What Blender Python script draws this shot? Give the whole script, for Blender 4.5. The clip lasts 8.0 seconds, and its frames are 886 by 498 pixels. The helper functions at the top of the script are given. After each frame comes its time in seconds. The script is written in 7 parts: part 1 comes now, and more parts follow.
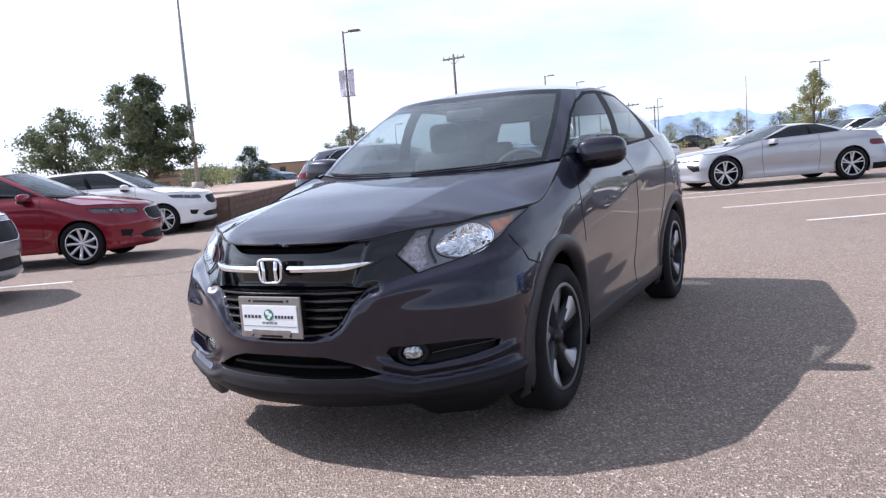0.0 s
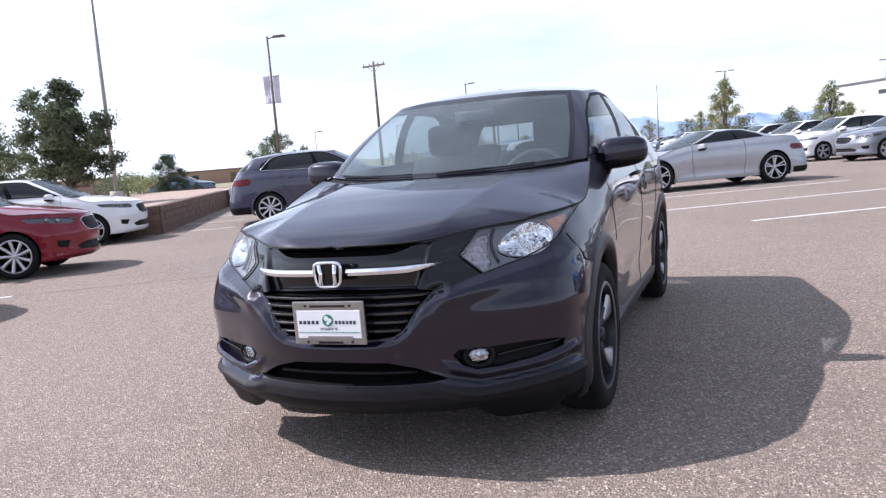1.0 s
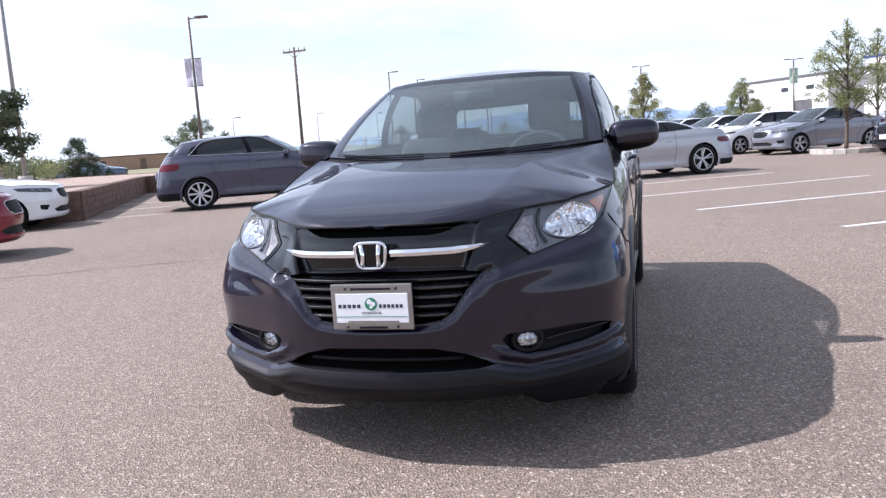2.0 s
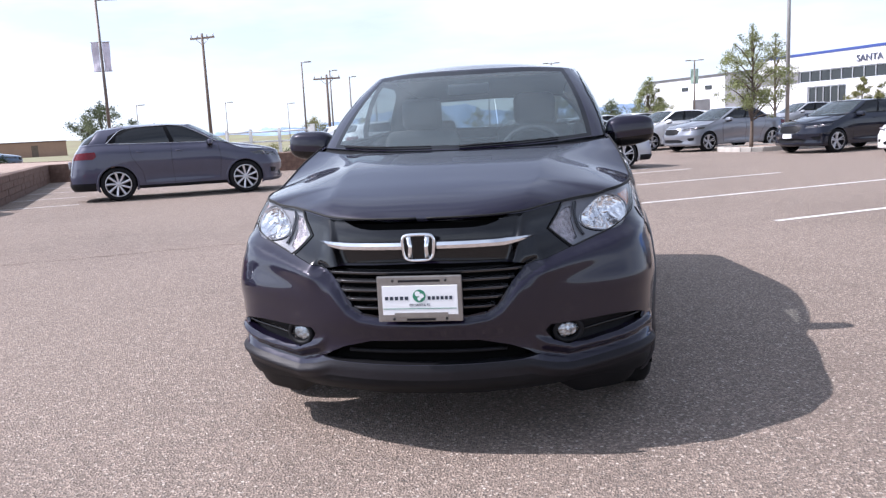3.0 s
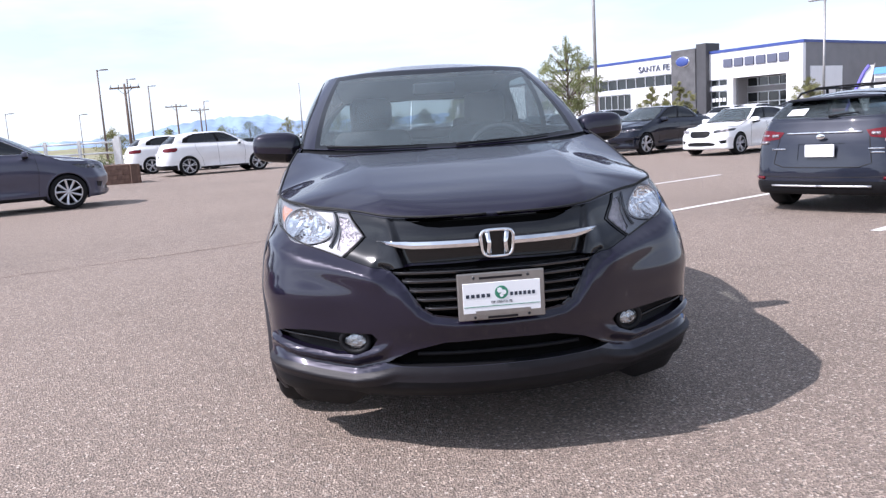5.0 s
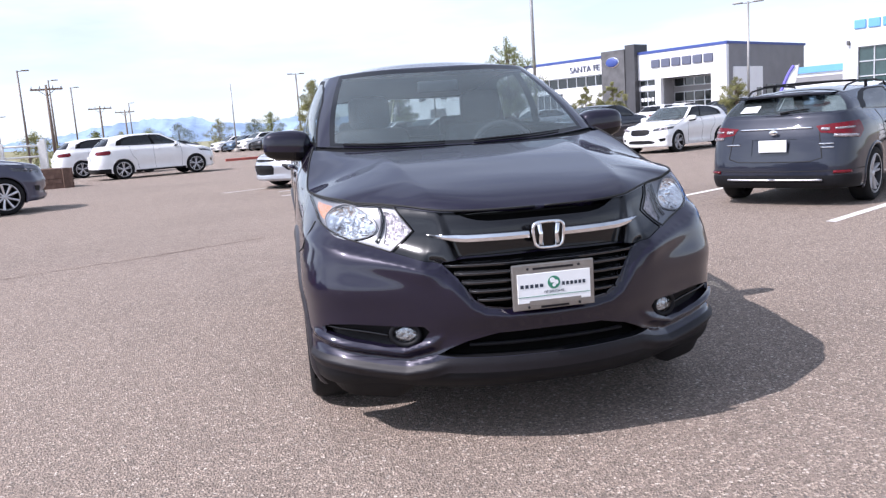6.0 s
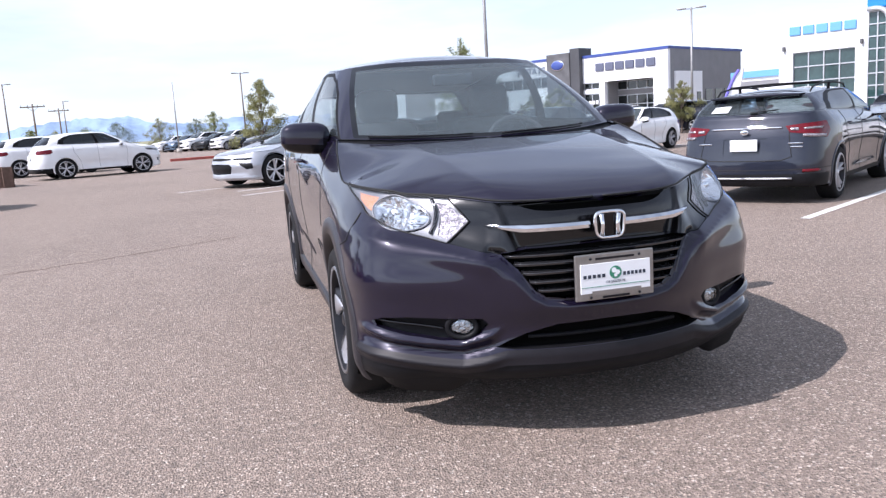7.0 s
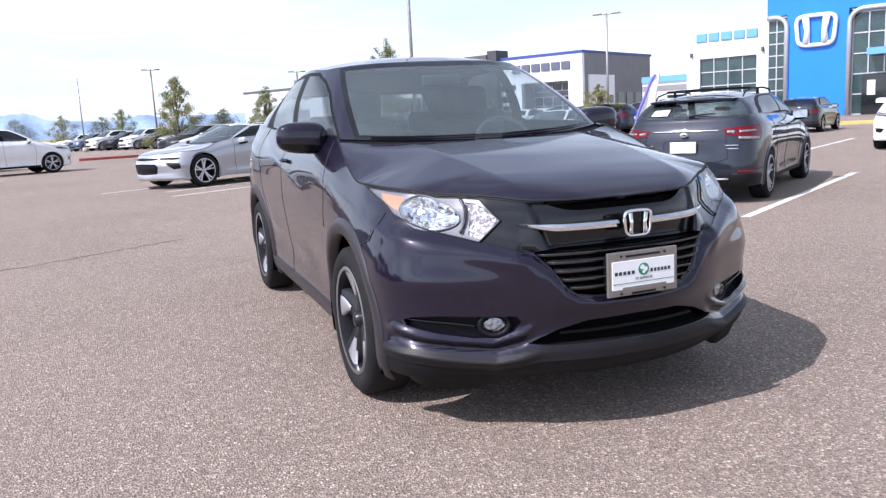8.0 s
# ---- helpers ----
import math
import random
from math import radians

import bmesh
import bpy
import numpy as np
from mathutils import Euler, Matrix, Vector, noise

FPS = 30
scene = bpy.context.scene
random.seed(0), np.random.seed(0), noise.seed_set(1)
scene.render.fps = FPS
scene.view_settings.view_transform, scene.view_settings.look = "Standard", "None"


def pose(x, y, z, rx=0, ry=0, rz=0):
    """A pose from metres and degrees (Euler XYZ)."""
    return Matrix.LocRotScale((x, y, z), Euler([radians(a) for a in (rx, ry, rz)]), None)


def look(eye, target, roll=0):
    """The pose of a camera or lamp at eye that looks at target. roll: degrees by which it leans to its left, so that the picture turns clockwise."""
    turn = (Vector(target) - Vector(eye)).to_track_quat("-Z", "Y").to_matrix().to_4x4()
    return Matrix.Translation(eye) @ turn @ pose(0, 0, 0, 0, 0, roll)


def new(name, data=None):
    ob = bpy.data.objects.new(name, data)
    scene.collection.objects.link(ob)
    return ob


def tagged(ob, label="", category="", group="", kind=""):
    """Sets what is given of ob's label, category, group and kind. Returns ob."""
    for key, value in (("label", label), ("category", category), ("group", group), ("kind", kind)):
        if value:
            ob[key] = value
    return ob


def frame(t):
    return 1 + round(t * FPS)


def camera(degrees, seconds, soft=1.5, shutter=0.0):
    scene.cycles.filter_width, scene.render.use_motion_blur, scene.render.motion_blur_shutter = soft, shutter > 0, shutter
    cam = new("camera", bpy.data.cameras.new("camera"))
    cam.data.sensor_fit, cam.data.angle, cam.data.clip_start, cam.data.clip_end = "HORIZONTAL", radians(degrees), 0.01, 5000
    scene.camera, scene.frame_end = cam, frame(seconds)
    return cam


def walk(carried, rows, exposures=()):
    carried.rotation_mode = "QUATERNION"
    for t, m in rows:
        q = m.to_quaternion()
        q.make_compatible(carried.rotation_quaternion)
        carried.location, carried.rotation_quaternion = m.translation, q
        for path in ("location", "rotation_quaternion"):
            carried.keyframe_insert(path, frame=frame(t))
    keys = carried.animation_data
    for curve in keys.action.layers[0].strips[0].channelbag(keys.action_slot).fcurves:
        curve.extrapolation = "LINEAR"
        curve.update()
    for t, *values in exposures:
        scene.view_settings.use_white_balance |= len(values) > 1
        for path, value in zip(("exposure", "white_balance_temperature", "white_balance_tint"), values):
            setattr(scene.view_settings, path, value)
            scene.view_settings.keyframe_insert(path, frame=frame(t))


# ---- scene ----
cam = camera(59.3, 8.0, soft=1.35)
PATH = [
    (0, (2.012, -2.362, 1.18), (1.089, -0.604, 0.946), -4.5),
    (0.5, (1.726, -2.459, 1.178), (0.896, -0.654, 0.949), -4.7),
    (1, (1.472, -2.536, 1.189), (0.744, -0.688, 0.957), -4.8),
    (1.5, (1.234, -2.552, 1.16), (0.601, -0.67, 0.921), -4.4),
    (2, (0.972, -2.56, 1.171), (0.446, -0.649, 0.898), -3.9),
    (2.2, (0.869, -2.601, 1.186), (0.381, -0.683, 0.899), -3.6),
    (3.5, (0.281, -2.679, 1.199), (0.116, -0.709, 0.898), -2.6),
    (4, (0.069, -2.651, 1.167), (0.023, -0.673, 0.875), -2.3),
    (4.5, (-0.189, -2.623, 1.178), (-0.11, -0.646, 0.88), -2.9),
    (6, (-0.869, -2.617, 1.199), (-0.509, -0.675, 0.883), -4.0),
    (6.5, (-1.051, -2.559, 1.177), (-0.625, -0.63, 0.865), -3.6),
    (7, (-1.267, -2.483, 1.18), (-0.765, -0.574, 0.859), -3.6),
    (7.5, (-1.444, -2.435, 1.187), (-0.857, -0.551, 0.861), -3.5),
    (8, (-1.683, -2.377, 1.205), (-0.975, -0.536, 0.873), -3.1),
]
walk(cam, [(t, look(eye, target, roll)) for t, eye, target, roll in PATH], [(0.0, 0.66, 5980, 20), (8.0, 0.66, 5980, 20)])

# ---- world, sun, exposure ----
SUN_FROM = Vector((-0.93, -0.165, 1.0)).normalized()
world = bpy.data.worlds.new("sky")
scene.world = world
world.use_nodes = True
wn, wl = world.node_tree.nodes, world.node_tree.links
wn.clear()
w_out = wn.new("ShaderNodeOutputWorld")
w_bg = wn.new("ShaderNodeBackground")
w_sky = wn.new("ShaderNodeTexSky")
w_sky.sky_type = "NISHITA"
w_sky.sun_disc = False
w_sky.sun_elevation = math.asin(SUN_FROM.z)
w_sky.sun_rotation = math.atan2(SUN_FROM.x, SUN_FROM.y)
w_sky.altitude, w_sky.air_density, w_sky.dust_density, w_sky.ozone_density = 2000, 1.0, 1.6, 1.0
# thin bright cloud in soft streaks, thickest towards the horizon
w_co = wn.new("ShaderNodeTexCoord")
w_map = wn.new("ShaderNodeMapping")
w_map.inputs["Scale"].default_value = (1.2, 2.0, 6.0)
w_noise = wn.new("ShaderNodeTexNoise")
w_noise.inputs["Scale"].default_value = 1.7
w_noise.inputs["Detail"].default_value = 6
w_noise.inputs["Roughness"].default_value = 0.55
w_ramp = wn.new("ShaderNodeValToRGB")
w_ramp.color_ramp.elements[0].position, w_ramp.color_ramp.elements[0].color = 0.40, (0.40, 0.40, 0.40, 1)
w_ramp.color_ramp.elements[1].position, w_ramp.color_ramp.elements[1].color = 0.68, (0.95, 0.95, 0.95, 1)
w_mix = wn.new("ShaderNodeMixRGB")
wl.new(w_co.outputs["Generated"], w_map.inputs["Vector"])
wl.new(w_map.outputs["Vector"], w_noise.inputs["Vector"])
wl.new(w_noise.outputs["Fac"], w_ramp.inputs["Fac"])
w_sep, w_alt, w_mul = wn.new("ShaderNodeSeparateXYZ"), wn.new("ShaderNodeMapRange"), wn.new("ShaderNodeMath")
w_alt.interpolation_type = "SMOOTHSTEP"
for k, val in (("From Min", 0.17), ("From Max", 0.40), ("To Min", 1.0), ("To Max", 0.44)):
    w_alt.inputs[k].default_value = val
w_mul.operation = "MULTIPLY"
wl.new(w_co.outputs["Generated"], w_sep.inputs[0])
wl.new(w_sep.outputs["Z"], w_alt.inputs["Value"])
wl.new(w_alt.outputs[0], w_mul.inputs[0])
wl.new(w_ramp.outputs["Color"], w_mul.inputs[1])
wl.new(w_mul.outputs[0], w_mix.inputs["Fac"])
# the haze is brighter towards the sun
w_dot, w_pow, w_gain, w_haze = wn.new("ShaderNodeVectorMath"), wn.new("ShaderNodeMath"), wn.new("ShaderNodeMath"), wn.new("ShaderNodeMixRGB")
w_dot.operation, w_pow.operation, w_gain.operation, w_haze.blend_type = "DOT_PRODUCT", "POWER", "MULTIPLY_ADD", "MULTIPLY"
w_dot.inputs[1].default_value = SUN_FROM
w_pow.use_clamp, w_pow.inputs[1].default_value = True, 3.0
w_gain.inputs[1].default_value, w_gain.inputs[2].default_value = 1.6, 0.88
w_haze.inputs["Fac"].default_value, w_haze.inputs["Color1"].default_value = 1.0, (8.7, 9.7, 10.1, 1)
w_clip = wn.new("ShaderNodeMath")
w_clip.operation, w_clip.inputs[1].default_value = "MAXIMUM", 0.0
wl.new(w_co.outputs["Generated"], w_dot.inputs[0])
wl.new(w_dot.outputs["Value"], w_clip.inputs[0])
wl.new(w_clip.outputs[0], w_pow.inputs[0])
wl.new(w_pow.outputs[0], w_gain.inputs[0])
wl.new(w_gain.outputs[0], w_haze.inputs["Color2"])
wl.new(w_haze.outputs["Color"], w_mix.inputs["Color2"])
w_pale = wn.new("ShaderNodeHueSaturation")
w_pale.inputs["Saturation"].default_value = 0.7
wl.new(w_sky.outputs["Color"], w_pale.inputs["Color"])
wl.new(w_pale.outputs["Color"], w_mix.inputs["Color1"])
wl.new(w_mix.outputs["Color"], w_bg.inputs["Color"])
w_bg.inputs["Strength"].default_value = 0.10
wl.new(w_bg.outputs["Background"], w_out.inputs["Surface"])
sun = new("sun", bpy.data.lights.new("sun", "SUN"))
sun.data.energy, sun.data.angle, sun.data.color = 4.2, radians(0.6), (1.0, 0.95, 0.88)
sun.matrix_world = look(SUN_FROM * 50, (0, 0, 0))


# ---- materials ----
def material(name, base, rough=0.5, metal=0.0, coat=0.0, var=0.15, scale=8.0, bump=0.0, bump_scale=60.0, second=None, spec=0.5, flake=0.0):
    """A Principled material with variation at two scales."""
    m = bpy.data.materials.new(name)
    m.use_nodes = True
    n, l = m.node_tree.nodes, m.node_tree.links
    b = n["Principled BSDF"]
    b.inputs["Roughness"].default_value, b.inputs["Metallic"].default_value = rough, metal
    b.inputs["Coat Weight"].default_value, b.inputs["Coat Roughness"].default_value = coat, 0.025
    b.inputs["Coat IOR"].default_value = 1.5
    b.inputs["Specular IOR Level"].default_value = spec
    co = n.new("ShaderNodeTexCoord")
    n1, n2 = n.new("ShaderNodeTexNoise"), n.new("ShaderNodeTexNoise")
    n1.inputs["Scale"].default_value, n1.inputs["Detail"].default_value = scale, 5
    n2.inputs["Scale"].default_value, n2.inputs["Detail"].default_value = scale * 9, 3
    for k in (n1, n2):
        l.new(co.outputs["Object"], k.inputs["Vector"])
    add = n.new("ShaderNodeMath")
    add.operation = "MULTIPLY_ADD"
    add.inputs[1].default_value = 0.4
    l.new(n2.outputs["Fac"], add.inputs[0])
    l.new(n1.outputs["Fac"], add.inputs[2])
    ramp = n.new("ShaderNodeValToRGB")
    lo, hi = ramp.color_ramp.elements
    other = second or base
    lo.position, hi.position = 0.45, 0.95
    lo.color = (*[max(0, c * (1 - var)) for c in base], 1)
    hi.color = (*[min(1, c * (1 + var)) for c in other], 1)
    l.new(add.outputs[0], ramp.inputs["Fac"])
    l.new(ramp.outputs["Color"], b.inputs["Base Color"])
    if bump or flake:
        n3 = n.new("ShaderNodeTexNoise")
        n3.inputs["Scale"].default_value, n3.inputs["Detail"].default_value = bump_scale, 4
        l.new(co.outputs["Object"], n3.inputs["Vector"])
        bp = n.new("ShaderNodeBump")
        bp.inputs["Strength"].default_value, bp.inputs["Distance"].default_value = bump or flake, 0.01
        l.new(n3.outputs["Fac"], bp.inputs["Height"])
        l.new(bp.outputs["Normal"], b.inputs["Normal"])
    return m


def glass(name, tint, gloss_rough=0.0, ior=1.78, veil=0.0):
    """A thin pane: lets tinted light through and mirrors by Fresnel; a diffuse film imitates a veil of sky glare."""
    m = bpy.data.materials.new(name)
    m.use_nodes = True
    n, l = m.node_tree.nodes, m.node_tree.links
    n.clear()
    out, mix = n.new("ShaderNodeOutputMaterial"), n.new("ShaderNodeMixShader")
    tr, gl, lw = n.new("ShaderNodeBsdfTransparent"), n.new("ShaderNodeBsdfGlossy"), n.new("ShaderNodeLayerWeight")
    pw, fr = n.new("ShaderNodeMath"), n.new("ShaderNodeMath")
    tr.inputs["Color"].default_value = (*tint, 1)
    gl.inputs["Roughness"].default_value = gloss_rough
    f0 = ((ior - 1) / (ior + 1)) ** 2
    lw.inputs["Blend"].default_value = 0.5
    pw.operation, fr.operation = "POWER", "MULTIPLY_ADD"
    pw.inputs[1].default_value = 5.0
    fr.inputs[1].default_value, fr.inputs[2].default_value = 1 - f0, f0
    l.new(lw.outputs["Facing"], pw.inputs[0])
    l.new(pw.outputs[0], fr.inputs[0])
    l.new(fr.outputs[0], mix.inputs[0])
    l.new(tr.outputs[0], mix.inputs[1])
    l.new(gl.outputs[0], mix.inputs[2])
    if veil:
        film, df, no, rp = n.new("ShaderNodeMixShader"), n.new("ShaderNodeBsdfDiffuse"), n.new("ShaderNodeTexNoise"), n.new("ShaderNodeMapRange")
        # bluish diffuse colour stands in for sky glare on the pane
        df.inputs["Color"].default_value = (0.52, 0.64, 0.68, 1)
        no.inputs["Scale"].default_value, no.inputs["Detail"].default_value = 3.0, 4
        rp.inputs["To Min"].default_value, rp.inputs["To Max"].default_value = veil * 0.7, veil * 1.3
        l.new(no.outputs["Fac"], rp.inputs["Value"])
        l.new(rp.outputs[0], film.inputs[0])
        l.new(mix.outputs[0], film.inputs[1])
        l.new(df.outputs[0], film.inputs[2])
        mix = film
    l.new(mix.outputs[0], out.inputs["Surface"])
    return m


def paint(name, base, metal=0.4, rough=0.35):
    return material(name, base, rough, metal, coat=1.0, var=0.05, scale=3.0, spec=0.08)


M_PLASTIC = material("black_plastic", (0.007, 0.007, 0.0085), 0.55, spec=0.18, var=0.2, scale=20, bump=0.06, bump_scale=300)
M_TRIM = material("gloss_black_trim", (0.005, 0.005, 0.006), 0.08, spec=0.4, var=0.1)
M_PANEL = material("gloss_black_panel", (0.006, 0.006, 0.007), 0.12, spec=0.5, var=0.1)
M_SURROUND = material("matt_black_surround", (0.006, 0.006, 0.007), 0.5, spec=0.12, var=0.1)
M_CHIN = material("dark_grey_plastic", (0.011, 0.0098, 0.0125), 0.5, spec=0.25, var=0.15, scale=15, bump=0.05, bump_scale=300)
M_ARCH = material("grey_arch_plastic", (0.022, 0.020, 0.024), 0.42, spec=0.45, var=0.15, scale=15, bump=0.04, bump_scale=300)
# near-black base carries the shade of recesses and the car's underside
M_DARK = material("shade_black", (0.003, 0.003, 0.003), 0.9, spec=0.05, var=0.2)
M_SEAL = material("rubber_seal", (0.004, 0.004, 0.004), 0.7, var=0.2)
M_CHROME = material("chrome", (0.85, 0.86, 0.88), 0.07, 1.0, var=0.04)
M_TYRE = material("tyre_rubber", (0.010, 0.010, 0.011), 0.8, spec=0.25, var=0.35, scale=14, bump=0.12, bump_scale=160)
M_RIM = material("machined_alloy", (0.46, 0.46, 0.48), 0.36, 0.7, var=0.08, scale=6)
M_RIM_LIP = material("dull_rim_lip", (0.17, 0.17, 0.18), 0.4, 0.6, var=0.1)
M_ALLOY = material("bright_alloy", (0.66, 0.66, 0.68), 0.3, 0.8, var=0.08, scale=6)
M_RIM_DARK = material("dark_alloy", (0.028, 0.028, 0.032), 0.28, 0.5, var=0.1)
M_GLASS = glass("windscreen_glass", (0.66, 0.74, 0.76), 0.0, 1.8, 0.08)
M_GLASS_SIDE = glass("tinted_side_glass", (0.72, 0.78, 0.78), 0.0, 1.7, 0.03)
M_GLASS_REAR = glass("smoked_rear_glass", (0.36, 0.41, 0.42), 0.0, 1.78, 0.04)
M_GLASS_DARK = glass("privacy_glass", (0.05, 0.055, 0.06))
M_LENS = glass("clear_lens", (0.95, 0.96, 0.97), 0.01, 1.5)
M_REFL = material("lamp_reflector", (0.92, 0.91, 0.92), 0.10, 1.0, var=0.12, scale=40)
M_SATIN = material("satin_lamp_bezel", (0.18, 0.18, 0.195), 0.35, 0.1, var=0.08, scale=30)
M_FOG = material("fog_reflector", (0.40, 0.42, 0.44), 0.10, 1.0, var=0.8, scale=75, bump=1.0, bump_scale=60)
M_SLAT = material("satin_black_slat", (0.02, 0.02, 0.022), 0.16, spec=0.9, var=0.1)
M_FACET = material("faceted_lamp_bowl", (0.13, 0.125, 0.13), 0.22, 0.4, spec=0.4, var=0.4, scale=40, bump=0.6, bump_scale=45)
M_FACET_HL = material("cut_mirror_facets", (0.34, 0.31, 0.33), 0.22, 0.6, var=0.6, scale=40, bump=1.0, bump_scale=75)
# for the drawn-on slat glints, and for real trim on dark cars
M_GLINT_TRIM = material("glint_and_trim_satin", (0.07, 0.07, 0.075), 0.3, 0.5, var=0.1)
M_AMBER = material("amber_lens", (0.55, 0.24, 0.13), 0.25, coat=0.7, var=0.2, scale=30)
M_RED = material("red_lens", (0.11, 0.004, 0.009), 0.12, spec=0.4, var=0.3, scale=30)
M_WHITE_PLATE = material("white_plate", (0.8, 0.81, 0.82), 0.4, var=0.03)
M_PLATE_FRAME = material("brushed_plate_frame", (0.30, 0.285, 0.27), 0.35, 0.75, var=0.12, scale=30)
M_INK = material("dark_ink", (0.02, 0.03, 0.05), 0.5, var=0.1)
M_GREEN = material("green_ink", (0.03, 0.20, 0.12), 0.5, var=0.15)
M_SEAT = material("charcoal_cloth", (0.028, 0.028, 0.031), 0.85, var=0.25, scale=30, bump=0.1, bump_scale=200)
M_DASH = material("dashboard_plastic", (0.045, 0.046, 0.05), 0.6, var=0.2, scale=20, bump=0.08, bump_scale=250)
M_HEAD = material("light_headliner", (0.45, 0.44, 0.42), 0.9, var=0.06)
P_MAIN = paint("dark_plum_metallic_paint", (0.0078, 0.0056, 0.0165), 0.14, 0.3)
P_GREY = paint("slate_grey_paint", (0.066, 0.066, 0.098), 0.1, 0.4)
P_WAGON = paint("magnetite_grey_paint", (0.017, 0.020, 0.032), 0.1, 0.4)
P_WHITE = paint("white_paint", (0.80, 0.80, 0.80), 0.0, 0.3)
P_SILVER = paint("silver_paint", (0.40, 0.41, 0.44), 0.4, 0.3)
P_SILVER2 = paint("silver_blue_paint", (0.24, 0.255, 0.29), 0.4, 0.3)
P_RED = paint("red_paint", (0.20, 0.008, 0.020), 0.25, 0.35)
P_NAVY = paint("navy_paint", (0.007, 0.009, 0.019), 0.0, 0.4)
P_BLACK = paint("black_paint", (0.009, 0.009, 0.011), 0.0, 0.4)
P_BLUE = paint("steel_blue_paint", (0.10, 0.14, 0.20), 0.4, 0.3)


# ---- mesh helpers ----
def part(name, geo, mat_, parent=None, label="", smooth=True, normals=None):
    """Links a bmesh or (verts, faces) as one mesh object, under its thing or part."""
    me = bpy.data.meshes.new(name)
    if isinstance(geo, tuple):
        me.from_pydata([tuple(v) for v in geo[0]], [], geo[1])
        me.update()
    else:
        geo.normal_update()
        geo.to_mesh(me)
        geo.free()
    me.materials.append(mat_)
    if smooth:
        me.shade_smooth()
    if normals is not None:
        me.normals_split_custom_set_from_vertices([tuple(v) for v in normals])
    ob = new(name, me)
    if parent is not None:
        ob.parent = parent
    if label:
        ob["label"] = label
    return ob


def empty(name, label, category, group="", kind=""):
    e = new(name)
    e.empty_display_size = 0.1
    return tagged(e, label, category, group, kind)


def box(bm, x0, y0, z0, x1, y1, z1, bevel=0.0):
    r = bmesh.ops.create_cube(bm, size=1.0, matrix=Matrix.Translation(((x0 + x1) / 2, (y0 + y1) / 2, (z0 + z1) / 2)) @ Matrix.Diagonal((x1 - x0, y1 - y0, z1 - z0, 1)))
    if bevel:
        es = list({e for v in r["verts"] for e in v.link_edges})
        bmesh.ops.bevel(bm, geom=es, offset=bevel, segments=2, affect="EDGES", profile=0.5)
    return r


def boxed(name, x0, y0, z0, x1, y1, z1, mat_, parent=None, label="", bevel=0.0):
    bm = bmesh.new()
    box(bm, x0, y0, z0, x1, y1, z1, bevel)
    return part(name, bm, mat_, parent, label, smooth=False)


def cyl(bm, a, b, r0, r1, seg=12, caps=True):
    a, b = Vector(a), Vector(b)
    d = b - a
    m = Matrix.Translation((a + b) / 2) @ d.to_track_quat("Z", "Y").to_matrix().to_4x4()
    return bmesh.ops.create_cone(bm, cap_ends=caps, segments=seg, radius1=r0, radius2=r1, depth=d.length, matrix=m)


def tube_geo(pts, radius, seg=6, closed=False):
    """A tube along points; radius may be a list."""
    pts = [Vector(p) for p in pts]
    n = len(pts)
    rad = radius if isinstance(radius, (list, tuple)) else [radius] * n
    vs, fs = [], []
    ref = None
    for i, p in enumerate(pts):
        if closed:
            d = pts[(i + 1) % n] - pts[i - 1]
        else:
            d = pts[min(i + 1, n - 1)] - pts[max(i - 1, 0)]
        d = d.normalized() if d.length > 1e-9 else Vector((0, 0, 1))
        if ref is None:
            ref = d.orthogonal().normalized()
        ref = (ref - d * ref.dot(d))
        ref = ref.normalized() if ref.length > 1e-6 else d.orthogonal().normalized()
        o = d.cross(ref)
        for k in range(seg):
            a = 2 * math.pi * k / seg
            vs.append(p + (ref * math.cos(a) + o * math.sin(a)) * rad[i])
    for i in range(n if closed else n - 1):
        j = (i + 1) % n
        for k in range(seg):
            q = (k + 1) % seg
            fs.append((i * seg + k, i * seg + q, j * seg + q, j * seg + k))
    if not closed:
        fs.append(tuple(range(seg))[::-1])
        fs.append(tuple((n - 1) * seg + k for k in range(seg)))
    return vs, fs


def spline(knots, values, at):
    """Smooth curve through values at knots (Catmull-Rom); values may be vectors."""
    k, v = np.asarray(knots, float), np.asarray(values, float)
    at = np.clip(np.asarray(at, float), k[0], k[-1])
    i = np.clip(np.searchsorted(k, at, side="right") - 1, 0, len(k) - 2)
    sl = np.zeros_like(v)
    for j in range(len(k)):
        a, b = max(j - 1, 0), min(j + 1, len(k) - 1)
        sl[j] = (v[b] - v[a]) / (k[b] - k[a])
    h = k[i + 1] - k[i]
    t = (at - k[i]) / h
    if v.ndim > 1:
        t, h = t[..., None], h[..., None]
    return v[i] * (2 * t**3 - 3 * t**2 + 1) + sl[i] * h * (t**3 - 2 * t**2 + t) + v[i + 1] * (3 * t**2 - 2 * t**3) + sl[i + 1] * h * (t**3 - t**2)


def smooth_step(x, a, b):
    """Rises softly from 0 at a to 1 at b."""
    t = np.clip((np.asarray(x, float) - a) / (b - a), 0, 1)
    return t * t * (3 - 2 * t)


def inside(poly, x, y):
    """Even-odd test for arrays x, y."""
    r = np.zeros(np.shape(x), bool)
    n = len(poly)
    for i in range(n):
        x0, y0 = poly[i]
        x1, y1 = poly[(i + 1) % n]
        if y0 != y1:
            c = ((y0 > y) != (y1 > y)) & (x < (x1 - x0) * (y - y0) / (y1 - y0) + x0)
            r ^= c
    return r


